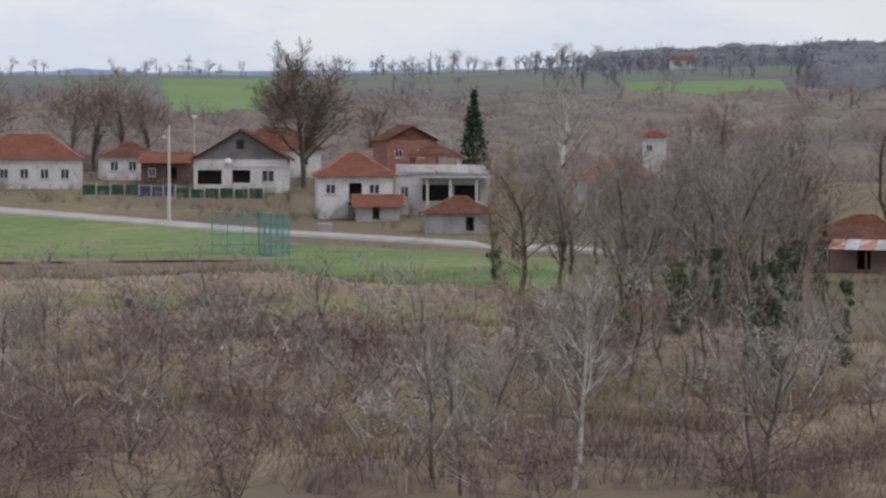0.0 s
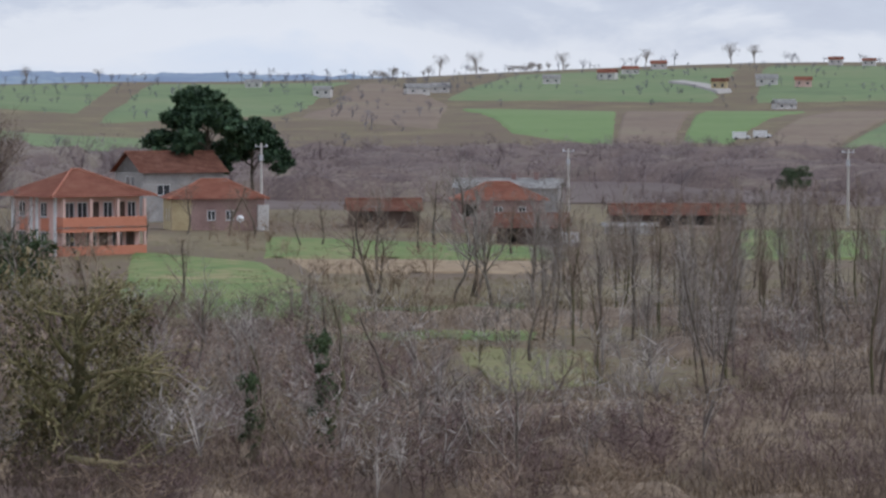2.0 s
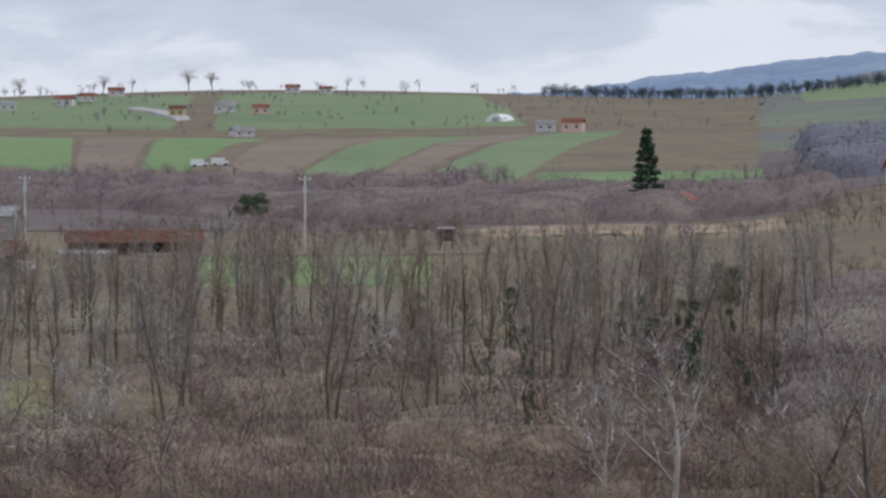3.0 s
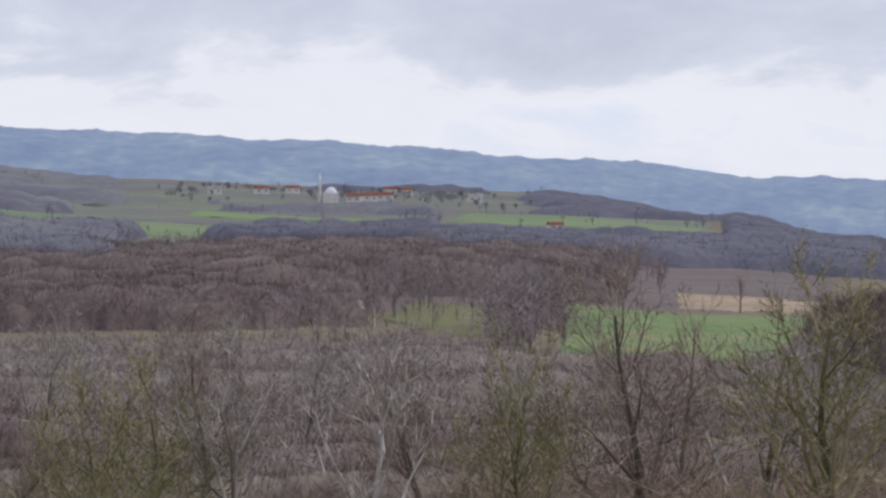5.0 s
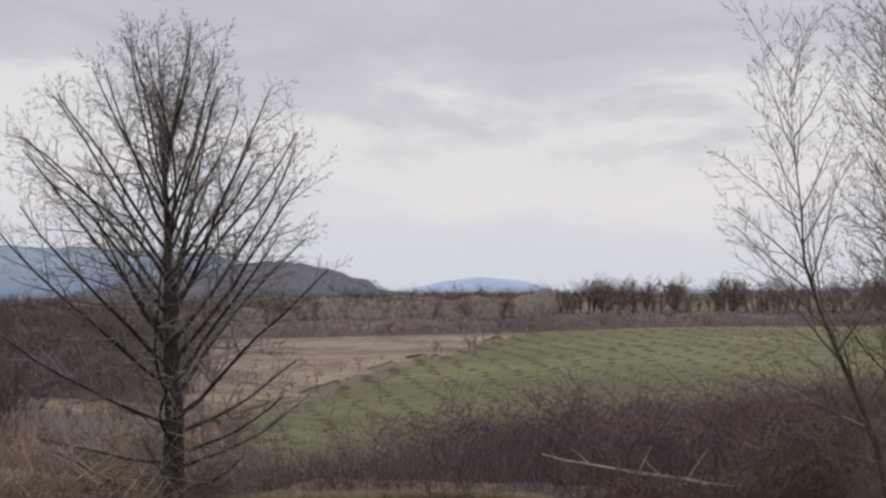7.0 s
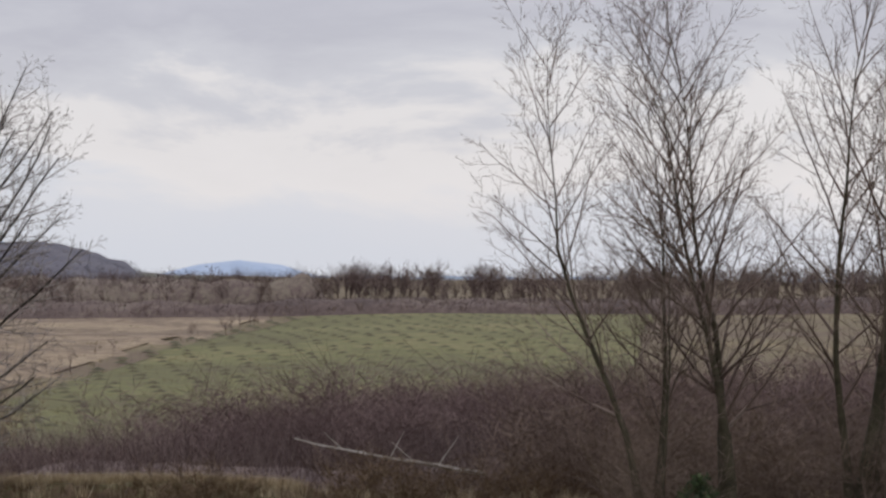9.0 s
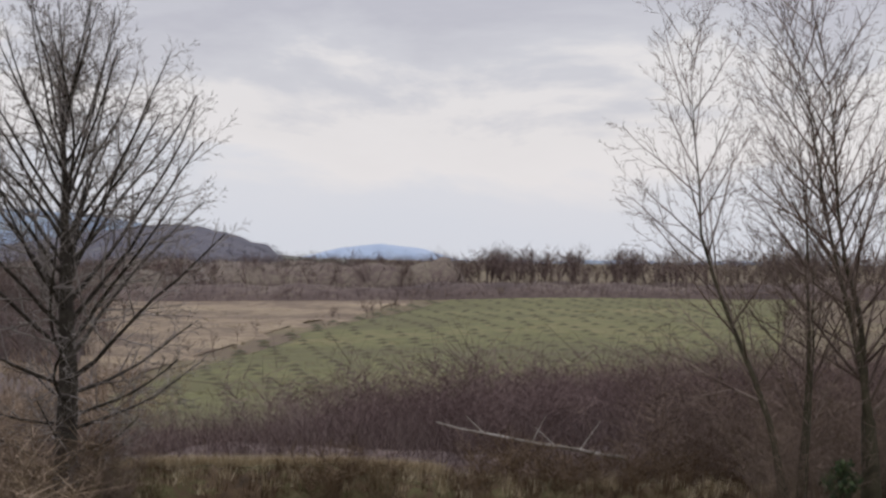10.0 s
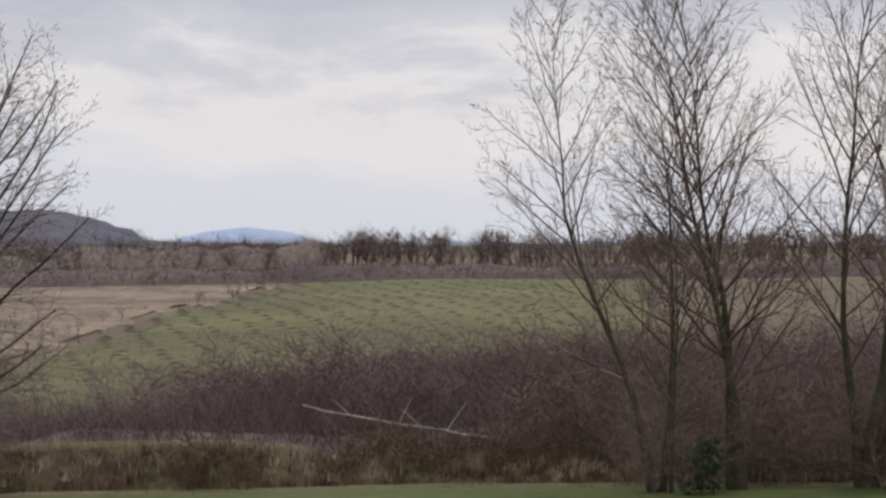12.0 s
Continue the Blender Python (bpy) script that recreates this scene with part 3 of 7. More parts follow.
def far_tree(seed, high, twigs, width, wide):
    """A small bare tree: trunk, limbs and a rounded crown of fine upswept twigs."""
    rng = np.random.RandomState(seed)
    vs = []

    def sliver(a, b, w):
        s = np.cross(b - a, rng.normal(size=3))
        s *= w / (np.linalg.norm(s) + 1e-6)
        vs.extend((a - s, a + s, b))

    sliver(np.zeros(3), np.array([0, 0, high * 0.8]), width * 2.0)
    mid = np.array([0, 0, high * 0.55])
    size = np.array([wide * high, wide * high, high * 0.42])
    billows = []
    for _ in range(8):
        d = rng.normal(size=3)
        d[2] = abs(d[2]) * 0.9 - 0.4
        billows.append((mid + d / np.linalg.norm(d) * size * rng.uniform(0.35, 0.62), size * rng.uniform(0.38, 0.55)))
    for k in range(twigs):
        c, r = billows[k % 8]
        d = rng.normal(size=3)
        d[2] += 0.35
        d /= np.linalg.norm(d)
        p = c + d * r * rng.uniform(0.45, 1.0)
        if k % 8 < 1:
            sliver(np.array([0, 0, max(0.1, p[2] * 0.55 - 0.1)]), p, width * 1.4)
        out = d * np.array([0.8, 0.8, 0.5]) + np.array([rng.normal() * 0.4, rng.normal() * 0.4, 0.45])
        sliver(p - out * high * 0.055, p + out * high * 0.075 * rng.uniform(0.6, 1.3), width)
    v = np.array(vs, np.float32)
    return v, np.arange(len(v), dtype=np.int32).reshape(-1, 3)


BROAD = [(6, 11, 0.28, 55, 0.52), (4, 6, 0.2, 42, 0.5), (2, 4, 0.2, 40, 0.52), (1, 4, 0.15, 38, 0.6), (1, 0, 0, 0, 0)]
SLIM = [(6, 12, 0.35, 32, 0.3), (3, 5, 0.2, 35, 0.5), (2, 4, 0.15, 35, 0.55), (1, 3, 0.1, 35, 0.6), (1, 0, 0, 0, 0)]
broad_kinds = [tree_kind(grow(s, 7.5, 0.19, BROAD, up=0.1), M_BARK, M_TWIG, 0.013) for s in (1, 2, 3)]
grey_kinds = [tree_kind(grow(s, 7.5, 0.16, BROAD, up=0.14), M_BARK, M_GREYTWIG, 0.014) for s in (4, 5, 6)]
FULL = [(6, 15, 0.2, 50, 0.5), (4, 8, 0.2, 40, 0.5), (3, 6, 0.15, 38, 0.52), (1, 5, 0.1, 36, 0.62), (1, 0, 0, 0, 0)]
round_kinds = [tree_kind(grow(s, 7.8, 0.17, FULL, up=0.09, wander=0.16), M_BARK, M_TWIG, 0.01, leaves=far_tree(s, 9.6, 420, 0.011, 0.40), leaf_mat=M_TWIG) for s in (26, 27)]
olive_kinds = [tree_kind(grow(s, 6.6, 0.15, FULL, up=0.1, wander=0.2), M_MOSSBARK, M_OLIVE, 0.011, leaves=far_tree(s, 8.4, 420, 0.011, 0.40), leaf_mat=M_OLIVE) for s in (7, 8)]
skyline_kind = tree_kind(grow(28, 6.0, 0.22, [(4, 9, 0.3, 50, 0.5), (3, 0, 0, 0, 0)], up=0.1), M_TWIG, M_TWIG, 0.04, leaves=far_tree(28, 9.0, 330, 0.035, 0.44), leaf_mat=M_GREYTWIG)
slim_kinds = [tree_kind(grow(s, 9.0, 0.11, SLIM, up=0.16, wander=0.09), M_BARK, M_GREYTWIG, 0.013, leaves=far_tree(s, 10.0, 170, 0.013, 0.15), leaf_mat=M_GREYTWIG) for s in (11, 12, 13)]
dark_slim_kinds = [tree_kind(grow(s, 9.0, 0.12, SLIM, up=0.16, wander=0.09), M_MOSSBARK, M_TWIG, 0.012, leaves=far_tree(s, 10.0, 170, 0.013, 0.15), leaf_mat=M_TWIG) for s in (14, 15)]
pale_kinds = [tree_kind(grow(s, 7.5, 0.13, [(6, 10, 0.3, 45, 0.5), (4, 5, 0.2, 40, 0.5), (2, 4, 0.2, 40, 0.5), (1, 0, 0, 0, 0)], up=0.16), M_PALE, M_PALE, 0.02) for s in (21, 22)]


def ivy_leaves(seed, h):
    rng = random.Random(seed)
    blobs = []
    for k in range(22):
        u = rng.random() ** 0.8
        r = rng.uniform(0.22, 0.7) * (1.1 - 0.6 * u)
        blobs.append(((rng.gauss(0, 0.22), rng.gauss(0, 0.22), h * (0.03 + 0.72 * u)), (r, r, r * rng.uniform(0.9, 1.8))))
    return leaf_cloud(seed, blobs, 85, 0.15)


ivy_kinds = [tree_kind(grow(s, 8.0, 0.17, SLIM, up=0.14), M_MOSSBARK, M_TWIG, 0.013, leaves=ivy_leaves(s, 8.0), leaf_mat=M_IVY) for s in (31, 32)]


def evergreen(seed, wide, high, blobs, size, count, mat, trunk_r=0.2):
    rng = random.Random(seed)
    bl = []
    for _ in range(blobs):
        a, q = rng.uniform(0, 6.28), rng.random() ** 0.5
        zz = rng.uniform(0.2, 0.95)
        rr = wide * 0.5 * q * (1 - 0.5 * abs(zz - 0.45))
        bl.append(((rr * math.cos(a), rr * math.sin(a), zz * high), (wide * 0.16, wide * 0.16, high * 0.12)))
    segs = grow(seed, high * 0.7, trunk_r, [(4, 8, 0.15, 50, 0.6), (3, 0, 0, 0, 0)])
    return tree_kind(segs, M_MOSSBARK, M_MOSSBARK, 0.02, leaves=leaf_cloud(seed, bl, count, size), leaf_mat=mat)


bush_kind = evergreen(41, 9.0, 5.5, 40, 0.27, 170, M_IVY)
small_bush_kind = evergreen(42, 3.2, 3.0, 16, 0.26, 70, M_IVY, 0.08)
willow_leaves = leaf_cloud(8, [((0, 0, 4.2), (3.2, 3.2, 3.2)), ((1.6, 0.5, 3.4), (2.0, 2.0, 2.2)), ((-1.6, -0.4, 3.6), (2, 2, 2.4)), ((0, 0, 1.3), (0.8, 0.8, 1.4)), ((0.3, 0.8, 2.4), (2.2, 2.2, 1.6)), ((-0.8, 0.2, 5.6), (1.8, 1.8, 1.6)), ((1.9, -0.6, 4.9), (1.3, 1.3, 1.2)), ((-2.6, 0.3, 2.7), (1.2, 1.2, 1.3))], 1100, 0.11, droop=0.6)
M_WILLOWLEAF = material("olive_withered_leaves", [(0.3, (0.06, 0.055, 0.024)), (0.5, (0.125, 0.11, 0.052)), (0.7, (0.23, 0.185, 0.10))], 0.3, island=0.6)
willow_kind = tree_kind(grow(43, 5.6, 0.34, [(6, 16, 0.25, 62, 0.62), (4, 8, 0.2, 42, 0.5), (2, 5, 0.2, 40, 0.5), (1, 5, 0.15, 38, 0.6), (1, 0, 0, 0, 0)], up=0.06, wander=0.22), M_MOSSBARK, M_OLIVE, 0.015, leaves=willow_leaves, leaf_mat=M_WILLOWLEAF)

grove_kinds = [tree_kind(grow(s, 7.8, 0.17, FULL, up=0.1, wander=0.15), M_MOSSBARK, M_GREYTWIG, 0.012, leaves=far_tree(s, 9.6, 300, 0.014, 0.36), leaf_mat=M_GREYTWIG) for s in (24, 27)]
walnut_kind = tree_kind(grow(26, 7.8, 0.17, FULL, up=0.09, wander=0.16), M_BARK, M_BARK, 0.016, leaves=far_tree(29, 9.8, 1500, 0.026, 0.30), leaf_mat=M_TWIG)
village_kinds = [tree_kind(grow(s, 7.8, 0.16, BROAD, up=0.11, wander=0.16), M_BARK, M_TWIG, 0.016, leaves=far_tree(s, 9.4, 620, 0.024, 0.33), leaf_mat=M_TWIG) for s in (26, 27)]
plane_kind = tree_kind(grow(61, 12.5, 0.45, [(6, 16, 0.22, 46, 0.55), (4, 7, 0.2, 38, 0.5), (3, 5, 0.2, 36, 0.5), (1, 0, 0, 0, 0)], up=0.1, wander=0.12), M_PALE, M_PALE, 0.035, split=2)

# conifers
pine_rng = random.Random(9)
pine_blobs = []
for k in range(46):
    a, q = pine_rng.uniform(0, 6.28), pine_rng.random() ** 0.6
    zz = 8.5 + 8.0 * (1 - q ** 1.6) * pine_rng.uniform(0.55, 1.0) + pine_rng.uniform(-1.2, 0.6)
    pine_blobs.append(((5.6 * q * math.cos(a), 5.6 * q * math.sin(a), zz), (1.5, 1.5, 0.75)))
pine_kind = tree_kind(grow(51, 13.5, 0.42, [(6, 14, 0.5, 60, 0.42), (3, 3, 0.3, 40, 0.5), (2, 0, 0, 0, 0)], up=0.08, wander=0.07), M_BARK, M_BARK, 0.03,
                      leaves=leaf_cloud(51, pine_blobs, 250, 0.6), leaf_mat=M_NEEDLE)
cypress_kind = tree_kind(grow(52, 9.0, 0.2, [(4, 6, 0.2, 20, 0.3), (2, 0, 0, 0, 0)]), M_BARK, M_BARK, 0.02,
                         leaves=leaf_cloud(52, [((0, 0, 0.8 + 0.9 * k), (1.75 - 0.155 * k, 1.75 - 0.155 * k, 0.9)) for k in range(11)], 230, 0.3), leaf_mat=M_NEEDLE)
fir_kind = tree_kind(grow(53, 13.5, 0.28, [(5, 20, 0.2, 80, 0.26), (2, 0, 0, 0, 0)], up=0.0, wander=0.03), M_BARK, M_BARK, 0.03,
                     leaves=leaf_cloud(53, [((rr * math.cos(w), rr * math.sin(w), 3.5 + 10.2 * k / 9), (0.35 + rr * 0.5, 0.35 + rr * 0.5, 0.42)) for k in range(10) for w in (k, k + 2.1, k + 4.2) for rr in ((3.2 * (1 - k / 10.5)) * 0.6,)], 110, 0.5), leaf_mat=M_NEEDLE)

# ---------- thickets and far woods ----------


def shrub(seed, high, stems, twigs, width):
    """A bare bush of many slivers: arrays of vertices and triangles."""
    rng = np.random.RandomState(seed)
    vs = []

    def sliver(a, b, w):
        s = np.cross(b - a, rng.normal(size=3))
        s *= w / (np.linalg.norm(s) + 1e-6)
        vs.extend((a - s, a + s, b))

    for _ in range(stems):
        w, lean = rng.uniform(0, 6.28), rng.uniform(0.1, 0.75)
        a = np.array([0.25 * math.cos(w), 0.25 * math.sin(w), 0.0])
        b = a + np.array([math.cos(w) * lean, math.sin(w) * lean, 1.0]) * high * rng.uniform(0.6, 1.0)
        sliver(a, b, width * 1.5)
        for _ in range(twigs):
            p = a + (b - a) * rng.uniform(0.2, 0.95)
            sliver(p, p + np.array([rng.normal() * 0.3, rng.normal() * 0.3, rng.uniform(0.05, 0.42)]) * high * 0.75, width)
    v = np.array(vs, np.float32)
    return v, np.arange(len(v), dtype=np.int32).reshape(-1, 3)


def spread(seed, az0, az1, d0, d1, count, keep=None, patch=0.0, patch_size=60.0):
    """Spots by chance in a sector, thinned to patches."""
    rng = random.Random(seed)
    spots = []
    for _ in range(count):
        az = rng.uniform(az0, az1)
        d = math.sqrt(rng.uniform(d0 * d0, d1 * d1))
        # ragged edges
        ea, ed = (az1 - az0) * 0.06, (d1 - d0) * 0.1
        ra, rd = ea * (1 + noise.noise((d / 30, seed, 0.5))), ed * (1 + 1.6 * noise.noise((az * 1.7, seed, 0.9)))
        if min(az - az0, az1 - az) < ra * rng.random() or min(d - d0, d1 - d) < rd * rng.random():
            continue
        if keep and not keep(az, d):
            continue
        x, y = d * math.sin(radians(az)), d * math.cos(radians(az))
        if patch and noise.noise((x / patch_size, y / patch_size, seed * 0.37)) < patch - 1:
            continue
        spots.append((az, d))
    return spots


def thicket(label, templates, spots, mat, low=0.7, high=1.3, seed=1, name="thicket", category="brush"):
    rng = random.Random(seed)
    vs, fs, base = [], [], 0
    for az, d in spots:
        v, f = templates[rng.randrange(len(templates))]
        s, a = rng.uniform(low, high), rng.uniform(0, 6.28)
        c, n = math.cos(a), math.sin(a)
        x, y, z = spot(az, d)
        p = np.empty_like(v)
        p[:, 0] = (v[:, 0] * c - v[:, 1] * n) * s + x
        p[:, 1] = (v[:, 0] * n + v[:, 1] * c) * s + y
        p[:, 2] = v[:, 2] * s * rng.uniform(0.85, 1.15) + z - 0.1
        vs.append(p)
        fs.append(f + base)
        base += len(v)
    me = mesh_from(name, np.concatenate(vs), np.concatenate(fs), mat)
    return tagged(new(name, me), label, category, kind="stuff")


shrubs = [shrub(s, 3.0, 9, 18, 0.013) for s in range(60, 66)]
tall_shrubs = [shrub(s, 4.2, 10, 20, 0.015) for s in range(70, 75)]
fine_shrubs = [shrub(s, 3.4, 13, 30, 0.0068) for s in range(260, 265)]
far_trees = [far_tree(s, 7.0, 80, 0.036, 0.38) for s in range(80, 87)]
far_tall = [far_tree(s, 8.5, 110, 0.042, 0.27) for s in range(180, 185)]
horizon_trees = [far_tree(s, 8.0, 44, 0.13, 0.42) for s in range(90, 96)]


def canopy(label, az0, az1, da, d0, d1, dd, tall, crown, mat, keep=None, fuzz=2, thin=0.05, seed=1, spike=0.2):
    """The closed crowns of a leafless wood, dome beside dome, with twigs standing out of them."""
    rng = random.Random(seed)
    na, nd = int((az1 - az0) / da), max(4, int(math.log(d1 / d0) * (d0 + d1) / 2 / dd))
    verts, faces, low = [], [], []
    ds = [d0 * (d1 / d0) ** (i / nd) for i in range(nd + 1)]
    mask = np.zeros((nd + 1, na + 1))
    for i, d in enumerate(ds):
        for k in range(na + 1):
            az = az0 + (az1 - az0) * k / na
            inner = min(az - az0, az1 - az) / (az1 - az0) > 0.01 + 0.03 * (1 + noise.noise((d / 40, seed, 0.2))) and 0.02 + 0.03 * noise.noise((az, seed, 0.4)) < i / nd < 0.98
            mask[i, k] = inner and (keep is None or keep(az, d))
    for _ in range(3):
        p = np.pad(mask, 1, mode="edge")
        mask = (p[:-2, 1:-1] + p[2:, 1:-1] + p[1:-1, :-2] + p[1:-1, 2:] + 2 * mask) / 6
    mask[0] = mask[-1] = mask[:, 0] = mask[:, -1] = 0
    for i, d in enumerate(ds):
        for k in range(na + 1):
            x, y, z = spot(az0 + (az1 - az0) * k / na, d)
            on = max(0.0, 2.0 * mask[i, k] - 1.0) ** 0.7
            dist = noise.voronoi((x / crown, y / crown, seed * 3.1))[0][0]
            dome = math.sqrt(max(0.0, 1 - (dist / 0.8) ** 2))
            size = 0.8 + 0.45 * noise.noise((x / crown / 2.3, y / crown / 2.3, seed + 0.5))
            verts.append((x, y, z + (tall * on * size * (0.52 + 0.48 * dome) if on > 0 else -0.8)))
            low.append(on <= 0)
    n = na + 1
    for i in range(nd):
        for k in range(na):
            q = (i * n + k, i * n + k + 1, (i + 1) * n + k + 1, (i + 1) * n + k)
            if not all(low[j] for j in q):
                faces += [(q[0], q[1], q[2]), (q[0], q[2], q[3])]
    for j in range(len(low)):
        if low[j]:
            continue
        x, y, z = verts[j]
        for _ in range(fuzz):
            p = Vector((x + rng.gauss(0, crown * 0.25), y + rng.gauss(0, crown * 0.25), z - rng.uniform(0.05, 0.2) * tall))
            q = p + Vector((rng.gauss(0, 0.5), rng.gauss(0, 0.5), 1)) * rng.uniform(0.6, 1.5) * tall * spike
            b = len(verts)
            w = rng.uniform(0, 6.28)
            s = Vector((math.cos(w), math.sin(w), 0)) * thin
            verts += [tuple(p - s), tuple(p + s), tuple(q)]
            faces.append((b, b + 1, b + 2))
    return tagged(new("wood", mesh_from("wood", verts, faces, mat)), label, "wood", kind="stuff")


def blades(seed, high, n, width):
    rng = np.random.RandomState(seed)
    vs = []
    for _ in range(n):
        a = np.array([rng.normal() * 0.5, rng.normal() * 0.5, 0])
        b = a + np.array([rng.normal() * 0.3, rng.normal() * 0.3, rng.uniform(0.5, 1.0)]) * high
        w = rng.uniform(0, 6.28)
        s = np.array([math.cos(w), math.sin(w), 0]) * width
        vs.extend((a - s, a + s, b))
    v = np.array(vs, np.float32)
    return v, np.arange(len(v), dtype=np.int32).reshape(-1, 3)


grass_tufts = [blades(s, 0.6, 16, 0.03) for s in range(6)]


def off_clearings(az, d):
    """Keeps the scrub off meadows and yards."""
    if d > 174 and az < 1.2:
        return False
    if 6.9 < az < 12.4 and d > 168:
        return False
    if 12.0 < az < 14.9 and 118 < d < 185:
        return False
    if 19.0 < az < 24.0 and d > 206:
        return False
    if d > 255 and 22 < az < 28.6:
        return False
    return True


thicket("brown leafless scrub on the valley floor", shrubs, spread(1, -11, 45, 76, 215, 1000, off_clearings, 0.95, 25), M_BRUSH, 0.4, 1.05, 1)
thicket("purple leafless scrub on the valley floor", tall_shrubs, spread(2, -11, 45, 80, 200, 600, off_clearings, 0.9, 30), M_PURPLE, 0.5, 1.0, 2)
thicket("grey leafless saplings on the valley floor", far_trees, spread(9, -11, 45, 95, 205, 850, off_clearings, 0.95, 18), M_GREYTWIG, 0.4, 0.85, 9)
thicket("brown scrub between the village plots", far_trees, spread(3, 1.5, 28, 205, 345, 1000, off_clearings, 0.92, 25), M_BRUSH, 0.3, 0.8, 3)
thicket("brown scrub on the near slope", tall_shrubs, spread(4, 42, 80, 42, 120, 750, None, 0.95, 20), M_BRUSH, 0.45, 0.95, 4)
thicket("purple scrub below the terraced field", far_trees, spread(5, 42, 66, 115, 300, 900, None, 0.92, 30), M_PURPLE, 0.25, 0.6, 5)
thicket("purple bramble and sapling thicket under the hillside", fine_shrubs, spread(6, 94, 112, 66, 150, 640, lambda az, d: d > 66 + (103 - az) * 0.5 and d < 95 + (az - 94) * 9), M_PURPLE, 0.65, 1.3, 6)
thicket("low purple brambles before the planted slope", fine_shrubs, spread(7, 88, 98, 64, 112, 320, lambda az, d: d < 70 + (az - 88) * 5), M_PURPLE, 0.3, 0.75, 7)
thicket("brown scrub on the near slope", shrubs, spread(8, 78, 90, 40, 150, 500, None, 0.97, 20), M_BRUSH, 0.45, 1.0, 8)

thicket("bare purple-brown wood on the ridge", far_trees, spread(11, 54.5, 69.6, 330, 800, 1100, lambda az, d: not (66.9 < az < 73 and d < 470) and not (az < 56.5 and d < 440)), M_FARWOOD, 0.7, 1.3, 11, "wood", "wood")
thicket("bare brown wood on the slope", far_trees, spread(12, 72.0, 91, 165, 380, 1100, lambda az, d: d > 165 + max(0, 76 - az) * 26 and not (az > 87 and d < 230)), M_WOOD, 0.5, 1.0, 12, "wood", "wood")
thicket("low brown thicket below the slope wood", far_trees, spread(36, 74, 92, 105, 215, 700, None, 0.97, 20), M_BRUSH, 0.25, 0.6, 36)
thicket("reddish scrub of the middle valley", far_trees, spread(35, 28.5, 46, 372, 480, 750, lambda az, d: not (36.6 < az < 43.2 and 412 < d < 470) and not (28.5 < az < 32 and d < 400)), M_WOOD, 0.3, 0.6, 35, "wood", "wood")
thicket("hedge of bare trees beside the green field", far_trees, spread(13, 66.0, 67.6, 280, 480, 170), M_FARWOOD, 0.8, 1.25, 13, "wood", "wood")
thicket("bare thicket below the green field", far_trees, spread(14, 56, 73, 150, 330, 550, lambda az, d: not (66.8 < az < 72.4 and d > 292), 0.97, 40), M_GREYTWIG, 0.45, 0.95, 14, "wood", "wood")
thicket("row of bare trees along the field's crest", far_tall, spread(15, 84, 113, 416, 470, 750, lambda az, d: az < 98 or d < 432), M_WOOD, 0.55, 0.85, 15, "wood", "wood")
thicket("taller bare trees along the field's crest", far_tall, spread(26, 97.4, 112, 424, 446, 300), M_WOOD, 0.72, 0.98, 26, "wood", "wood")
thicket("bare wood behind the village", far_trees, spread(16, -12, 25, 430, 760, 850, lambda az, d: not (-5.5 < az < -3.2 and d > 640) and not (9.2 < az < 11.7 and d > 700), 0.97, 60), M_FARWOOD, 0.7, 1.6, 16, "wood", "wood")
thicket("bare wood on the knoll", horizon_trees, spread(17, 1.5, 11.5, 840, 1450, 700, lambda az, d: not (9.2 < az < 11.7 and d < 1120) and not (3.4 < az < 6.8 and d < 960)), M_HAZEWOOD, 0.6, 1.15, 17, "wood", "wood")
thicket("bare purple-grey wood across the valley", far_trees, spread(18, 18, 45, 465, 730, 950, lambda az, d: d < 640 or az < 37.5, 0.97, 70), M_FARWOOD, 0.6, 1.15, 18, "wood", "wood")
thicket("scattered bare trees on the far slopes", horizon_trees, spread(19, -12, 26, 750, 2050, 1800, lambda az, d: not (-5.5 < az < -3.2 and d < 1110) and not (9.2 < az < 11.7 and d < 1120), 1.1, 70), M_HAZEWOOD, 0.35, 0.9, 19, "wood", "wood")
thicket("hedges and bare trees on the far slopes", horizon_trees, spread(25, 22, 44, 1380, 2080, 1500, None, 1.2, 55), M_HAZEWOOD, 0.35, 0.8, 25, "wood", "wood")
thicket("bare trees along the skyline", horizon_trees, spread(20, -12, 15, 1280, 1480, 420, None, 0.95, 60), M_HAZEWOOD, 0.6, 1.3, 20, "wood", "wood")
thicket("bare trees along the skyline", horizon_trees, spread(21, 15, 45, 2100, 2230, 240, None, 0.9, 90), M_HAZEWOOD, 0.5, 1.5, 21, "wood", "wood")
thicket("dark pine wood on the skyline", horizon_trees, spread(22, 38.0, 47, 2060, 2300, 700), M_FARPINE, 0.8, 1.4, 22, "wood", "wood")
thicket("patchy bare woods on the far hillside", horizon_trees, spread(23, 43, 60, 620, 2950, 600, lambda az, d: not (45 < az < 50.4 and 1000 < d < 1600), 1.0, 170), M_HAZEWOOD, 0.5, 1.15, 23, "wood", "wood")
thicket("dark bare wood on the distant slope", horizon_trees, spread(29, 84, 94, 900, 2300, 500), M_HAZEWOOD, 0.5, 1.1, 29, "wood", "wood")
thicket("patchy bare woods of the far valley", horizon_trees, spread(24, 59, 96, 800, 2950, 1100, None, 1.0, 170), M_HAZEWOOD, 0.5, 1.15, 24, "wood", "wood")
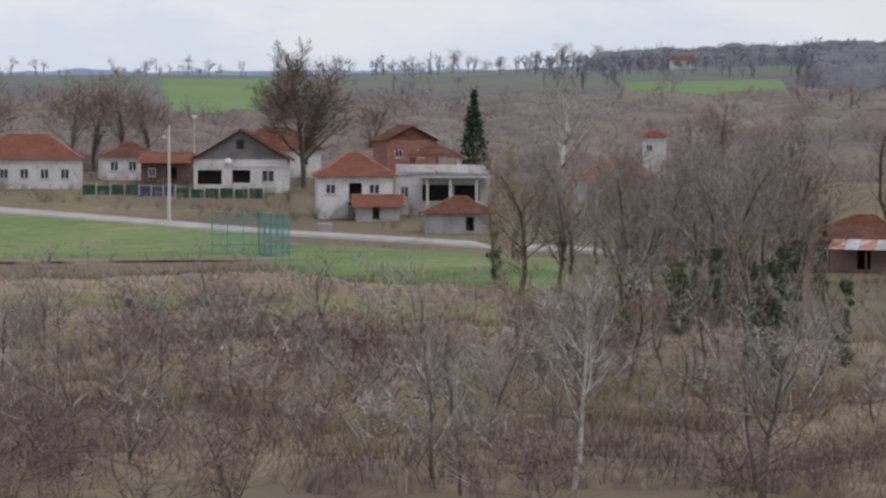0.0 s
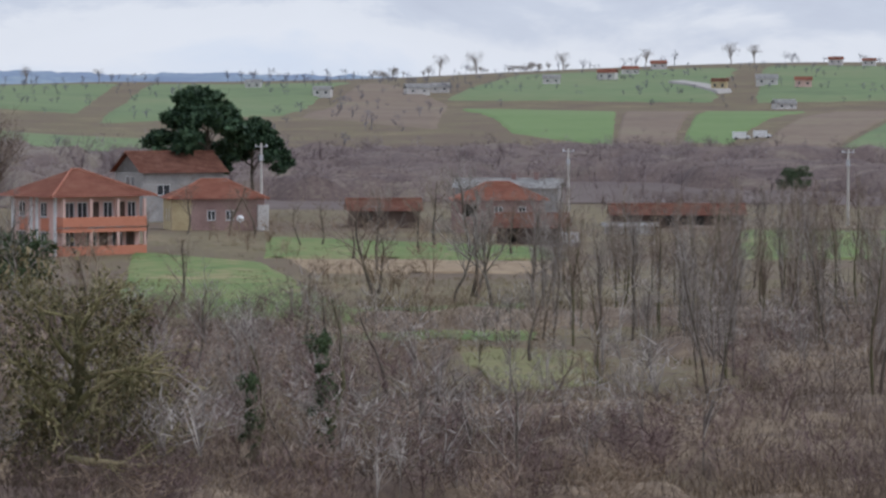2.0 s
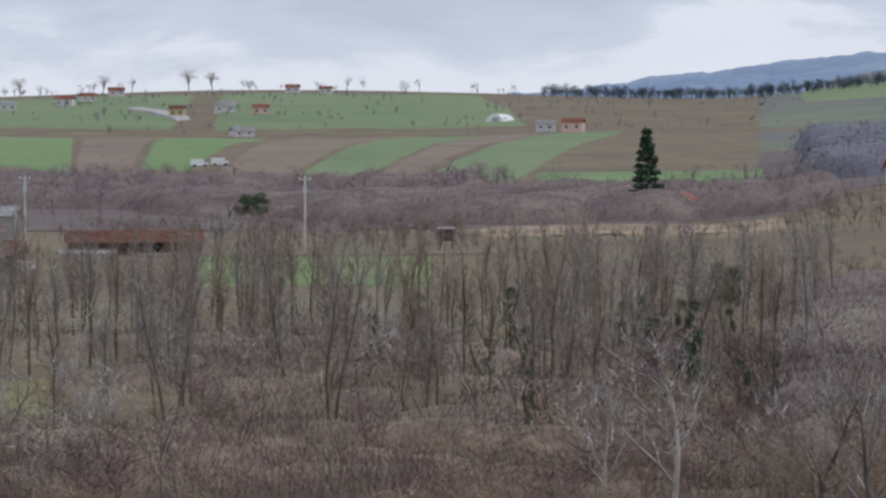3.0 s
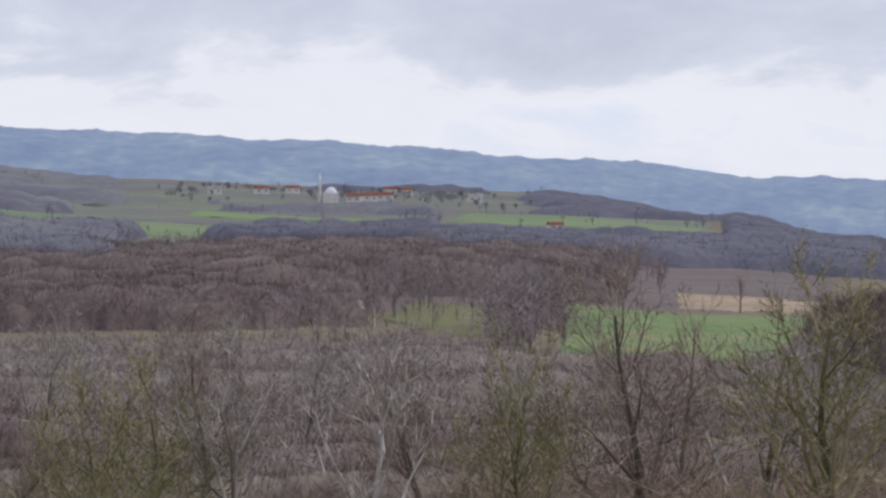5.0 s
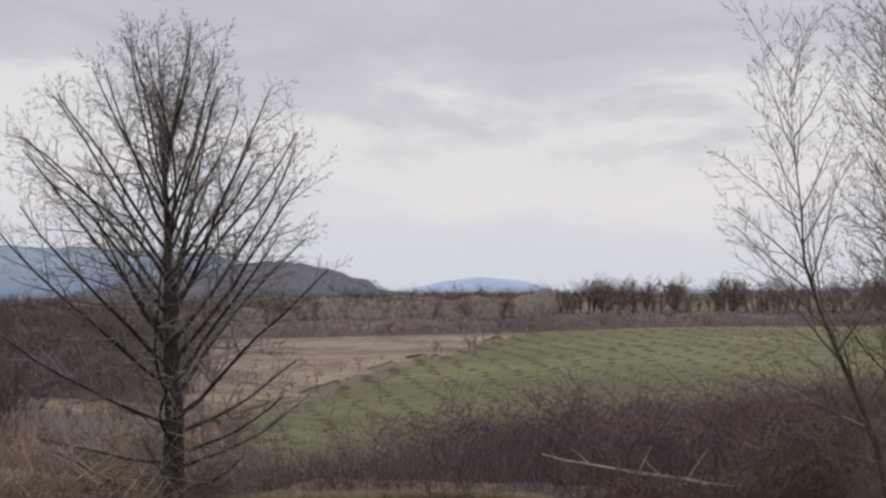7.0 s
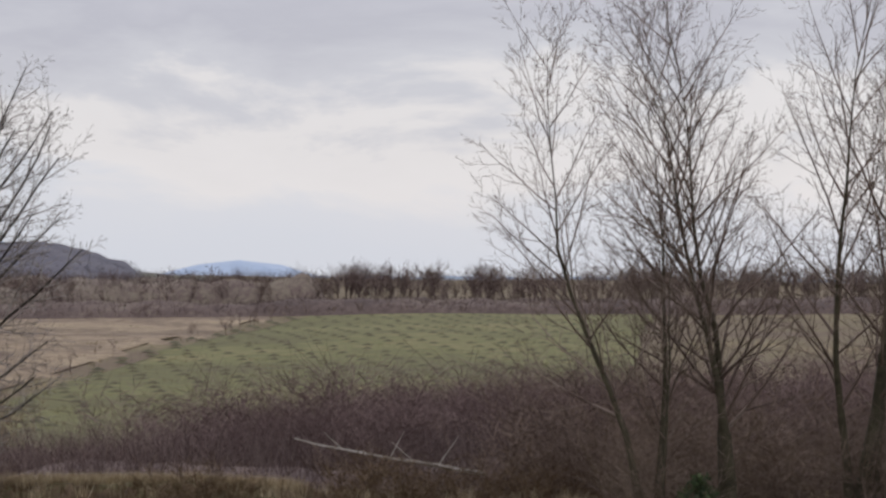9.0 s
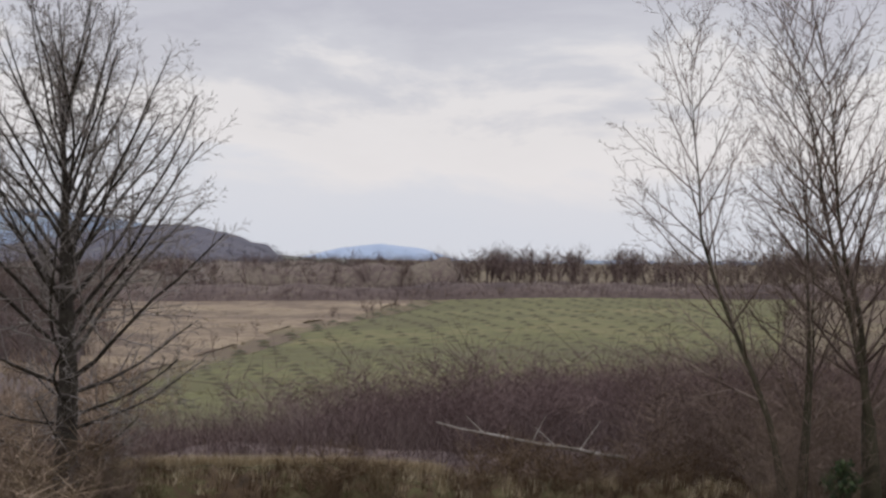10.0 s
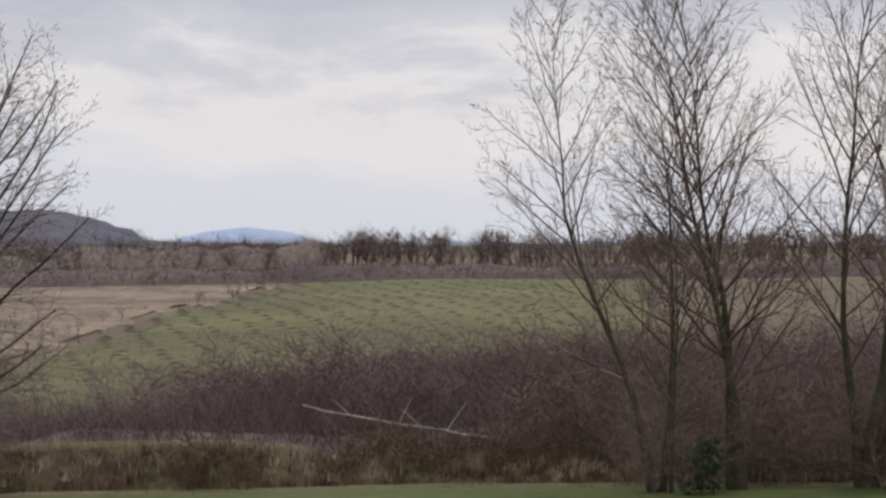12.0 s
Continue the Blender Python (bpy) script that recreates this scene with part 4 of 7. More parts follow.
# the closed crowns of the larger woods, shade between twigs put into their colour
canopy("dark hedge along the field's crest", 84, 113, 0.12, 403, 434, 2.6, 2.3, 3.6, M_SHADECROWN, None, 5, 0.04, 65, 0.4)
canopy("dark bare wood beyond the fallow", 84, 98, 0.12, 418, 480, 4, 5.4, 5, M_SHADECROWN, None, 6, 0.045, 66, 0.32)
canopy("dense bare crowns of the ridge wood", 55.0, 69.0, 0.1, 380, 800, 5.0, 6.5, 6.5, M_SHADECROWN, lambda az, d: not (66.9 < az < 73 and d < 470) and not (az < 56.6 and d < 450) and not (63.6 < az < 67 and 330 < d < 480), 6, 0.04, 51, 0.28)
canopy("dense bare crowns of the slope wood", 71.6, 90.6, 0.11, 172, 385, 2.4, 4.2, 3.2, M_SHADECROWN, lambda az, d: d > 172 + max(0, 76 - az) * 30 and not (az > 86.5 and d < 235), 11, 0.026, 52, 0.42)


def hillside_wood(az, d):
    """Woods of the far hillside, broken by fields."""
    if (45.3 < az < 50.6 and 880 < d < 1680) or (50.4 < az < 53.6 and 780 < d < 1420 and abs(d - (1300 - (az - 50.8) * 200)) < 120):
        return False
    if (43 < az < 48.8 and 1790 < d < 2310) or (49.4 < az < 55.1 and 1490 < d < 2160 and d < 1900):
        return False
    if (56.2 < az < 61.4 and 1330 < d < 1660) or (59.8 < az < 64.8 and 1560 < d < 2000) or (65 < az < 70.6 and 1530 < d < 2260) or (60 < az < 66.5 and 2300 < d < 2750):
        return False
    x, y = d * math.sin(radians(az)), d * math.cos(radians(az))
    n = noise.noise((x / 190, y / 190, 8.5))
    return n > (-0.35 if d > 2150 and az < 59 or 51.5 < az < 59 and d < 1500 else 0.02)


# far crowns: haze and inner shade both sit in the sheet colour
canopy("bare woods on the far hillside", 42.5, 60, 0.11, 640, 2980, 11, 8, 13, M_HAZESHADECROWN, hillside_wood, 2, 0.12, 53)
canopy("bare woods of the far valley", 60, 75.5, 0.11, 850, 2980, 11, 8, 13, M_HAZESHADECROWN, hillside_wood, 2, 0.12, 54)
canopy("dark bare wood on the knoll", 2.5, 11.0, 0.1, 860, 1440, 9, 7, 9, M_HAZESHADECROWN, lambda az, d: not (9.0 < az < 11.9 and d < 1130) and not (3.2 < az < 7.0 and d < 970) and (az > 7 or d > 1150), 2, 0.1, 55)
canopy("dark bare wood on the distant slope", 84, 94.2, 0.12, 900, 2300, 16, 7, 12, M_HAZESHADECROWN, None, 1, 0.08, 59)


def patches(size, cut, seed, keep=None):
    """Where brambles grow: blotches of the given size, off the clearings."""
    def grows(az, d):
        if keep and not keep(az, d):
            return False
        x, y = d * math.sin(radians(az)), d * math.cos(radians(az))
        return noise.noise((x / size, y / size, seed)) + 0.5 * noise.noise((x * 2.6 / size, y * 2.6 / size, seed)) > cut
    return grows


canopy("bare wood behind the village", -12, 20, 0.14, 440, 770, 6, 5, 6, M_SHADECROWN, patches(90, -0.15, 3.3, lambda az, d: not (-5.7 < az < -3.0 and d > 630) and not (9.0 < az < 11.9 and d > 690)), 4, 0.05, 60)
canopy("bare wood across the valley", 18, 45, 0.14, 470, 730, 6, 4.6, 6, M_SHADECROWN, patches(80, -0.25, 5.1, lambda az, d: not (az > 37 and d > 600)), 4, 0.05, 61)
canopy("brambles in the tawny meadow", -11, 2, 0.16, 172, 240, 2.2, 1.2, 2.2, M_BRAMBLE, patches(14, 0.1, 7.5), 7, 0.018, 67, 0.7)
thicket("grey saplings in the tawny meadow", far_trees, spread(68, -11, 2, 178, 262, 75), M_GREYTWIG, 0.28, 0.6, 68)
canopy("purple bramble bank under the planted hillside", 86.5, 113, 0.2, 64, 150, 1.9, 1.5, 2.2, M_SHADEPURPLE, lambda az, d: d < 74 + (az - 87) * 7, 9, 0.0085, 69, 0.8)
canopy("low brown brambles of the valley floor", -11, 45, 0.2, 90, 214, 1.9, 1.3, 2.2, M_BRAMBLE, patches(17, -0.08, 1.5, off_clearings), 9, 0.013, 62, 0.9)
canopy("low purple brambles of the near slope", 42, 80, 0.24, 44, 178, 1.9, 1.2, 2.2, M_BRAMBLE, patches(15, -0.25, 2.5), 9, 0.010, 63, 0.9)
canopy("brown brambles below the slope wood", 78.5, 91, 0.22, 42, 178, 1.9, 1.3, 2.2, M_BRAMBLE, patches(15, -0.4, 6.5, lambda az, d: not (az > 88.3 and d < 63)), 9, 0.009, 70, 0.9)
canopy("brown scrub below the terraced field", 41, 73.5, 0.2, 122, 335, 3.0, 2.4, 3.6, M_SHADECROWN, patches(40, -0.7, 4.5, lambda az, d: not (66.8 < az < 72.4 and d > 285) and not (az < 55.5 and d > 275)), 6, 0.022, 64, 0.45)
thicket("low dark bushes under the crest trees", far_trees, spread(56, 84, 113, 402, 420, 800), M_WOOD, 0.16, 0.38, 56)
thicket("dark bushes along the edge of the fallow", far_trees, spread(57, 91.5, 98, 250, 412, 260, lambda az, d: abs(d - (250 + (az - 92) * 29)) < 12), M_WOOD, 0.16, 0.4, 57)
thicket("dry grass tussocks of the valley floor", grass_tufts, spread(27, -11, 45, 92, 260, 5200, None, 1.0, 14), M_TUSSOCK, 0.6, 1.3, 27, "tussocks", "grass")
thicket("dry grass tussocks on the near slope", grass_tufts, spread(28, 42, 90, 45, 260, 2600, None, 1.0, 14), M_TUSSOCK, 0.6, 1.2, 28, "tussocks", "grass")
clump_trees = [far_tree(s, 8.0, 120, 0.15, 0.5) for s in range(290, 293)]
thicket("bare trees among the houses of the far village", clump_trees, spread(71, 59.5, 67.2, 2260, 2800, 240, None, 1.0, 60), M_HAZEWOOD, 0.6, 1.1, 71, "wood", "wood")
thicket("bare tree clumps on the skyline", clump_trees, spread(37, 24.2, 28.4, 2110, 2240, 90, None, 1.0, 40), M_GREYTWIG, 0.6, 1.15, 37, "wood", "wood")
thicket("garden bushes and brambles round the village houses", far_trees, spread(38, -11, 1.6, 305, 440, 1000, lambda az, d: d > 302 + (1.2 - az) * 7.2), M_BRUSH, 0.12, 0.34, 38)
thicket("dark garden shrubs round the village houses", shrubs, spread(39, -11, 1.6, 300, 440, 420, lambda az, d: d > 302 + (1.2 - az) * 7.2), M_IVY, 0.2, 0.6, 39)
thicket("brambles on the bank below the old houses", far_trees, spread(40, 19.0, 29.0, 285, 350, 420, lambda az, d: d > 330 - (az - 20) * 3, 1.0, 16), M_BRUSH, 0.15, 0.45, 40)
thicket("hedge running down the green bank", far_trees, spread(41, 21.0, 24.2, 225, 330, 170, lambda az, d: abs(d - (330 - (az - 21.2) * 34)) < 14), M_BRUSH, 0.2, 0.5, 41)
thicket("dead grass tussocks on the planted hillside", grass_tufts, spread(45, 88, 104, 170, 400, 1100), M_TUSSOCK, 0.5, 1.1, 45, "tussocks", "grass")
thicket("dead grass tussocks in the meadows", grass_tufts, spread(42, -11, 30, 190, 330, 2200, None, 1.0, 14), M_TUSSOCK, 0.5, 1.0, 42, "tussocks", "grass")
thicket("low brambles on the waste ground between sheds", far_trees, spread(43, 6.8, 17.2, 180, 365, 850, lambda az, d: not (7.0 < az < 9.4 and 236 < d < 262) and not (8.8 < az < 11.2 and 190 < d < 224) and not (12.0 < az < 14.6 and d < 182)), M_WOOD, 0.1, 0.3, 43)
thicket("grey-brown brambles on the knoll below the houses", far_trees, spread(44, 42.5, 50.5, 285, 470, 420, None, 0.95, 30), M_WOOD, 0.1, 0.3, 44)

# ---------- house materials ----------
M_TILE = material("terracotta_tiles", [(0.3, (0.22, 0.085, 0.055)), (0.5, (0.32, 0.13, 0.085)), (0.7, (0.40, 0.19, 0.13))], 0.5, fine=5, bump=0.8, stretch=(1, 1, 3))
M_OLDTILE = material("weathered_tiles", [(0.3, (0.12, 0.055, 0.038)), (0.5, (0.21, 0.09, 0.06)), (0.7, (0.32, 0.17, 0.12))], 0.7, fine=4, bump=0.8, stretch=(1, 1, 3))
M_PINKTILE = material("faded_pink_tiles", [(0.3, (0.3, 0.12, 0.1)), (0.5, (0.42, 0.2, 0.17)), (0.7, (0.5, 0.3, 0.26))], 0.6, fine=4, bump=0.6)
M_WHITE = material("whitewashed_plaster", [(0.3, (0.3, 0.28, 0.255)), (0.45, (0.52, 0.495, 0.465)), (0.7, (0.64, 0.62, 0.59))], 0.5, fine=3, bump=0.3)
M_CONCRETE = material("grey_concrete_block", [(0.3, (0.22, 0.21, 0.2)), (0.7, (0.42, 0.4, 0.38))], 0.6, fine=4, bump=0.5)
M_BRICK = material("red_brick", [(0.3, (0.2, 0.085, 0.065)), (0.5, (0.28, 0.13, 0.10)), (0.7, (0.36, 0.2, 0.17))], 0.6, fine=7, bump=0.6, stretch=(1, 1, 3))
M_BLOCK = material("orange_hollow_block", [(0.3, (0.33, 0.125, 0.09)), (0.5, (0.43, 0.175, 0.13)), (0.7, (0.5, 0.25, 0.2))], 0.7, fine=5, bump=0.5, stretch=(1, 1, 3))
M_BARNRED = material("washed_red_block", [(0.3, (0.44, 0.15, 0.12)), (0.5, (0.53, 0.2, 0.165)), (0.7, (0.58, 0.28, 0.24))], 0.8, fine=5, bump=0.5, stretch=(1, 1, 3))
M_ORANGE = material("orange_painted_plaster", [(0.3, (0.46, 0.175, 0.105)), (0.7, (0.56, 0.235, 0.15))], 0.4, fine=3, bump=0.2)
M_PINK = material("pale_pink_plaster", [(0.3, (0.52, 0.34, 0.29)), (0.7, (0.66, 0.47, 0.41))], 0.4, fine=3, bump=0.2)
M_YELLOW = material("faded_yellow_plaster", [(0.3, (0.34, 0.26, 0.14)), (0.7, (0.5, 0.42, 0.25))], 0.4, fine=3, bump=0.3)
M_PINKWALL = material("dusty_brick_pink_plaster", [(0.3, (0.22, 0.14, 0.125)), (0.7, (0.36, 0.25, 0.22))], 0.4, fine=4, bump=0.4)
M_TIMBER = material("dark_old_timber", [(0.3, (0.05, 0.035, 0.028)), (0.7, (0.14, 0.10, 0.08))], 0.8, fine=6, bump=0.5, stretch=(1, 1, 0.3))
# near-black for tyres and a sign disc, and for the shade of rooms
M_DARK = material("near_black_parts_and_room_shade", [(0.3, (0.02, 0.018, 0.016)), (0.7, (0.05, 0.045, 0.04))], 0.6)
M_SHEET = material("galvanised_sheet", [(0.3, (0.38, 0.4, 0.43)), (0.5, (0.55, 0.58, 0.62)), (0.7, (0.66, 0.69, 0.73))], 0.5, fine=2, rough=0.5, bump=0.3)
M_GREYSHEET = material("dull_grey_sheet", [(0.3, (0.2, 0.19, 0.18)), (0.55, (0.42, 0.41, 0.39)), (0.7, (0.6, 0.59, 0.57))], 0.6, fine=3, rough=0.7)
M_RUST = material("rusty_sheet", [(0.3, (0.2, 0.1, 0.07)), (0.5, (0.36, 0.2, 0.15)), (0.7, (0.6, 0.55, 0.52))], 0.7, fine=3, rough=0.7)
M_REDPAINT = material("faded_red_paint", [(0.3, (0.27, 0.06, 0.05)), (0.7, (0.36, 0.10, 0.085))], 0.7, fine=4)
M_PLASTIC = material("white_window_frame", [(0.3, (0.6, 0.6, 0.6)), (0.7, (0.75, 0.75, 0.74))], 2.0)
M_TEAL = material("teal_paint", [(0.3, (0.05, 0.22, 0.22)), (0.7, (0.08, 0.32, 0.31))], 1.0)
M_GREENNET = material("dark_green_netting", [(0.3, (0.02, 0.05, 0.035)), (0.7, (0.04, 0.085, 0.06))], 1.0)
M_BLUETARP = material("dark_blue_tarpaulin", [(0.3, (0.025, 0.035, 0.07)), (0.7, (0.05, 0.07, 0.14))], 1.0, rough=0.6)
M_POLE = material("pale_concrete_pole", [(0.3, (0.42, 0.39, 0.35)), (0.7, (0.6, 0.57, 0.52))], 1.0, fine=6)
M_METAL = material("galvanised_steel", [(0.3, (0.4, 0.41, 0.42)), (0.7, (0.55, 0.56, 0.57))], 2.0, rough=0.5)
M_GLASS = bpy.data.materials.new("window_glass")
M_GLASS.use_nodes = True
gb = M_GLASS.node_tree.nodes["Principled BSDF"]
gb.inputs["Base Color"].default_value = (0.045, 0.05, 0.055, 1)
gb.inputs["Roughness"].default_value = 0.06
gb.inputs["Specular IOR Level"].default_value = 0.6
M_SOLAR = material("solar_collector_glass", [(0.3, (0.05, 0.07, 0.10)), (0.7, (0.3, 0.34, 0.38))], 0.8, rough=0.2)

# ---------- houses ----------


def wall_panel(length, height, holes, thick=0.25):
    """A wall along x from 0 to length, z from 0 up, outer face at y=0; openings go right through."""
    xs = sorted({0, length, *[h[0] for h in holes], *[h[0] + h[2] for h in holes]})
    zs = sorted({0, height, *[h[1] for h in holes], *[h[1] + h[3] for h in holes]})
    bm = bmesh.new()
    for x0, x1 in zip(xs, xs[1:]):
        run = None
        for z0, z1 in zip(zs, zs[1:]):
            mx, mz = (x0 + x1) / 2, (z0 + z1) / 2
            if any(h[0] < mx < h[0] + h[2] and h[1] < mz < h[1] + h[3] for h in holes):
                if run:
                    box(bm, x0, x1, 0, thick, *run)
                run = None
            else:
                run = (run[0], z1) if run else (z0, z1)
        if run:
            box(bm, x0, x1, 0, thick, *run)
    bmesh.ops.remove_doubles(bm, verts=bm.verts, dist=0.0005)
    return bm


def hip_roof(w, dep, rise, over, thick=0.16):
    bm = bmesh.new()
    x, y = w / 2 + over, dep / 2 + over
    r = max(x - y, 0.15)
    lo = [bm.verts.new(p) for p in ((-x, -y, 0), (x, -y, 0), (x, y, 0), (-x, y, 0))]
    a, b = bm.verts.new((-r, 0, rise)), bm.verts.new((r, 0, rise))
    for f in ((lo[0], lo[1], b, a), (lo[1], lo[2], b), (lo[2], lo[3], a, b), (lo[3], lo[0], a)):
        bm.faces.new(f)
    bmesh.ops.solidify(bm, geom=bm.faces[:], thickness=thick)
    return bm, [((-x, -y, 0), (-r, 0, rise)), ((x, -y, 0), (r, 0, rise)), ((-r, 0, rise), (r, 0, rise))]


def gable_roof(w, dep, rise, over, along_x=True, thick=0.16):
    bm = bmesh.new()
    x, y = w / 2 + over, dep / 2 + over
    if along_x:
        pts = [(-x, -y, 0), (x, -y, 0), (x, 0, rise), (-x, 0, rise), (x, y, 0), (-x, y, 0)]
        ridge = [((-x, 0, rise), (x, 0, rise))]
    else:
        pts = [(-x, y, 0), (-x, -y, 0), (0, -y, rise), (0, y, rise), (x, -y, 0), (x, y, 0)]
        ridge = [((0, -y, rise), (0, y, rise))]
    v = [bm.verts.new(p) for p in pts]
    bm.faces.new((v[0], v[1], v[2], v[3]))
    bm.faces.new((v[3], v[2], v[4], v[5]))
    bmesh.ops.solidify(bm, geom=bm.faces[:], thickness=thick)
    return bm, ridge


def add_window(parent, m, w, h, kind="window"):
    """A framed pane in an opening whose lower left corner is at m; x along the wall, y inwards."""
    bm = bmesh.new()
    f = 0.09
    box(bm, 0, f, 0.06, 0.14, 0, h)
    box(bm, w - f, w, 0.06, 0.14, 0, h)
    box(bm, f, w - f, 0.06, 0.14, 0, f)
    box(bm, f, w - f, 0.06, 0.14, h - f, h)
    if w > 0.7:
        box(bm, w / 2 - 0.04, w / 2 + 0.04, 0.06, 0.14, f, h - f)
    bm.transform(m)
    win = part(kind, bm, M_PLASTIC if kind == "window" else M_TIMBER, parent)
    bm = boxed(f, w - f, 0.095, 0.11, f, h - f)
    bm.transform(m)
    part("pane", bm, M_GLASS if kind == "window" else M_TIMBER, win)
    bm = boxed(-0.08, w + 0.08, -0.1, 0.06, -0.07, 0)
    bm.transform(m)
    part("sill", bm, M_CONCRETE, win)


def house(az, d, turn, w, dep, h, label, roof="hip", rise=2.0, over=0.5, wall=M_WHITE, roof_mat=M_TILE, front=(), left=(), right=(),
          side=None, gable=None, chimneys=(), name="house", lift=0.0, open_holes=()):
    """front, left, right: windows (x, z, width, height) along each face; open_holes: dark openings of the front without a frame."""
    x, y, z = spot(az, d)
    root = thing(name, pose(x, y, z + lift, 0, 0, -az + turn), label, "house" if name == "house" else name.split("_")[-1])
    deep = 1.2
    lifted = lambda hs: [(a, b + deep, c, e) for a, b, c, e in hs]
    t = 0.25
    faces = ((front, Matrix.Translation((-w / 2, -dep / 2, -deep)), w, wall), (left, pose(-w / 2, dep / 2 - t, -deep, 0, 0, -90), dep - 2 * t, side or wall),
             (right, pose(w / 2, -dep / 2 + t, -deep, 0, 0, 90), dep - 2 * t, side or wall), ((), pose(w / 2, dep / 2, -deep, 0, 0, 180), w, side or wall))
    for k, (holes, m, ln, mat) in enumerate(faces):
        every = lifted(list(holes) + (list(open_holes) if k == 0 else []))
        bm = wall_panel(ln, h + deep, every)
        bm.transform(m)
        part("wall", bm, mat, root)
        for a, b, c, e in lifted(holes):
            add_window(root, m @ Matrix.Translation((a, 0, b)), c, e, "door" if e > 1.75 else "window")
    # near-black ceiling, floor and added backing sheet paint the unlit room behind openings
    part("ceiling", boxed(-w / 2 + 0.3, w / 2 - 0.3, -dep / 2 + 0.3, dep / 2 - 0.3, h - 0.2, h - 0.1), M_DARK, root)
    part("floor", boxed(-w / 2 + 0.3, w / 2 - 0.3, -dep / 2 + 0.3, dep / 2 - 0.3, -0.1, 0.02), M_DARK, root)
    part("room_shade_sheet", boxed(-w / 2 + 0.3, w / 2 - 0.3, -dep / 2 + 1.6, -dep / 2 + 1.75, 0.02, h - 0.2), M_DARK, root)
    if roof == "hip":
        bm, ridges = hip_roof(w, dep, rise, over)
    else:
        bm, ridges = gable_roof(w, dep, rise, over, roof == "gable")
        if roof == "gable":
            for sx in (-1, 1):
                gm = bmesh.new()
                vs = [gm.verts.new((sx * (w / 2 - 0.02), yy, zz)) for yy, zz in ((-dep / 2, h), (dep / 2, h), (0, h + rise * (dep / 2) / (dep / 2 + over) + 0.02))]
                gm.faces.new(vs)
                bmesh.ops.solidify(gm, geom=gm.faces[:], thickness=0.2)
                part("gable", gm, gable or side or wall, root)
        else:
            for sy in (-1, 1):
                gm = bmesh.new()
                vs = [gm.verts.new((xx, sy * (dep / 2 - 0.02), zz)) for xx, zz in ((-w / 2, h), (w / 2, h), (0, h + rise * (w / 2) / (w / 2 + over) + 0.02))]
                gm.faces.new(vs)
                bmesh.ops.solidify(gm, geom=gm.faces[:], thickness=0.2)
                part("gable", gm, gable or side or wall, root)
    drop = rise * over / (min(w, dep) / 2 + over)
    bm.transform(Matrix.Translation((0, 0, h - drop * 0.6 + 0.1)))
    rf = part("roof", bm, roof_mat, root)
    for a, b in ridges:
        if (Vector(a) - Vector(b)).length > 0.5:
            bm = tubed(a, b, 0.14, 0.14, 6)
            bm.transform(Matrix.Translation((0, 0, h - drop * 0.6 + 0.12)))
            part("ridge", bm, roof_mat, rf)
    for cx, cy, ch in chimneys:
        bm = bmesh.new()
        box(bm, cx - 0.3, cx + 0.3, cy - 0.3, cy + 0.3, h + 0.2, h + rise + ch)
        box(bm, cx - 0.4, cx + 0.4, cy - 0.4, cy + 0.4, h + rise + ch, h + rise + ch + 0.15)
        part("chimney", bm, M_PINKWALL, root)
    return root


def satellite_dish(root, x, y, z):
    bm = bmesh.new()
    bmesh.ops.create_cone(bm, cap_ends=True, segments=14, radius1=0.45, radius2=0.12, depth=0.16)
    bm.transform(pose(x, y, z, 75, 0, 0))
    dish = part("satellite_dish", bm, M_PLASTIC, root, "white satellite dish")
    part("bracket", tubed((x, y + 0.08, z), (x, y + 0.5, z - 0.3), 0.03, 0.03, 6), M_METAL, dish)


def solar_heater(root, x, y, z, tilt):
    bm = bmesh.new()
    box(bm, -1.05, -0.05, -1.6, 0, 0.1, 0.2)
    box(bm, 0.05, 1.05, -1.6, 0, 0.1, 0.2)
    bm.transform(pose(x, y, z, tilt, 0, 0))
    col = part("solar_collector", bm, M_SOLAR, root, "glazed solar collector panels")
    part("water_tank", tubed((x - 0.95, y + 0.3, z + 0.55), (x + 0.95, y + 0.3, z + 0.55), 0.42, 0.42, 12), M_PLASTIC, col, "white water tank")
    for sx in (-0.7, 0.7):
        part("strut", boxed(x + sx - 0.04, x + sx + 0.04, y + 0.26, y + 0.34, z - 0.6, z + 0.2), M_METAL, col)


def row_of(x0, step, n, z, w, h):
    return [(x0 + step * k, z, w, h) for k in range(n)]


# the lane side, from its far end
house(-10.4, 392, 5, 9, 8, 4.5, "low white house with an orange tile roof", rise=2.5, front=row_of(1.5, 2.6, 3, 1, 1.1, 1.3))
house(-8.05, 402, -4, 14.5, 9, 4.0, "long white house under an orange tile roof", rise=3.2, front=row_of(1.2, 2.7, 5, 1.2, 1.2, 1.4), right=[(3, 1.5, 1.2, 1.4)])
house(-6.1, 425, 6, 8, 7, 3.3, "small white village house with a brown roof", rise=2.0, roof_mat=M_OLDTILE, front=row_of(1, 2.6, 3, 1.2, 1.2, 1.4))
house(-5.35, 412, -8, 6.5, 6, 2.9, "dark timber shed house with orange roof", roof="gable", rise=1.4, wall=M_TIMBER, front=[(1, 1, 1, 1.2)], open_holes=[(3.4, 0.3, 1.6, 2.0)])
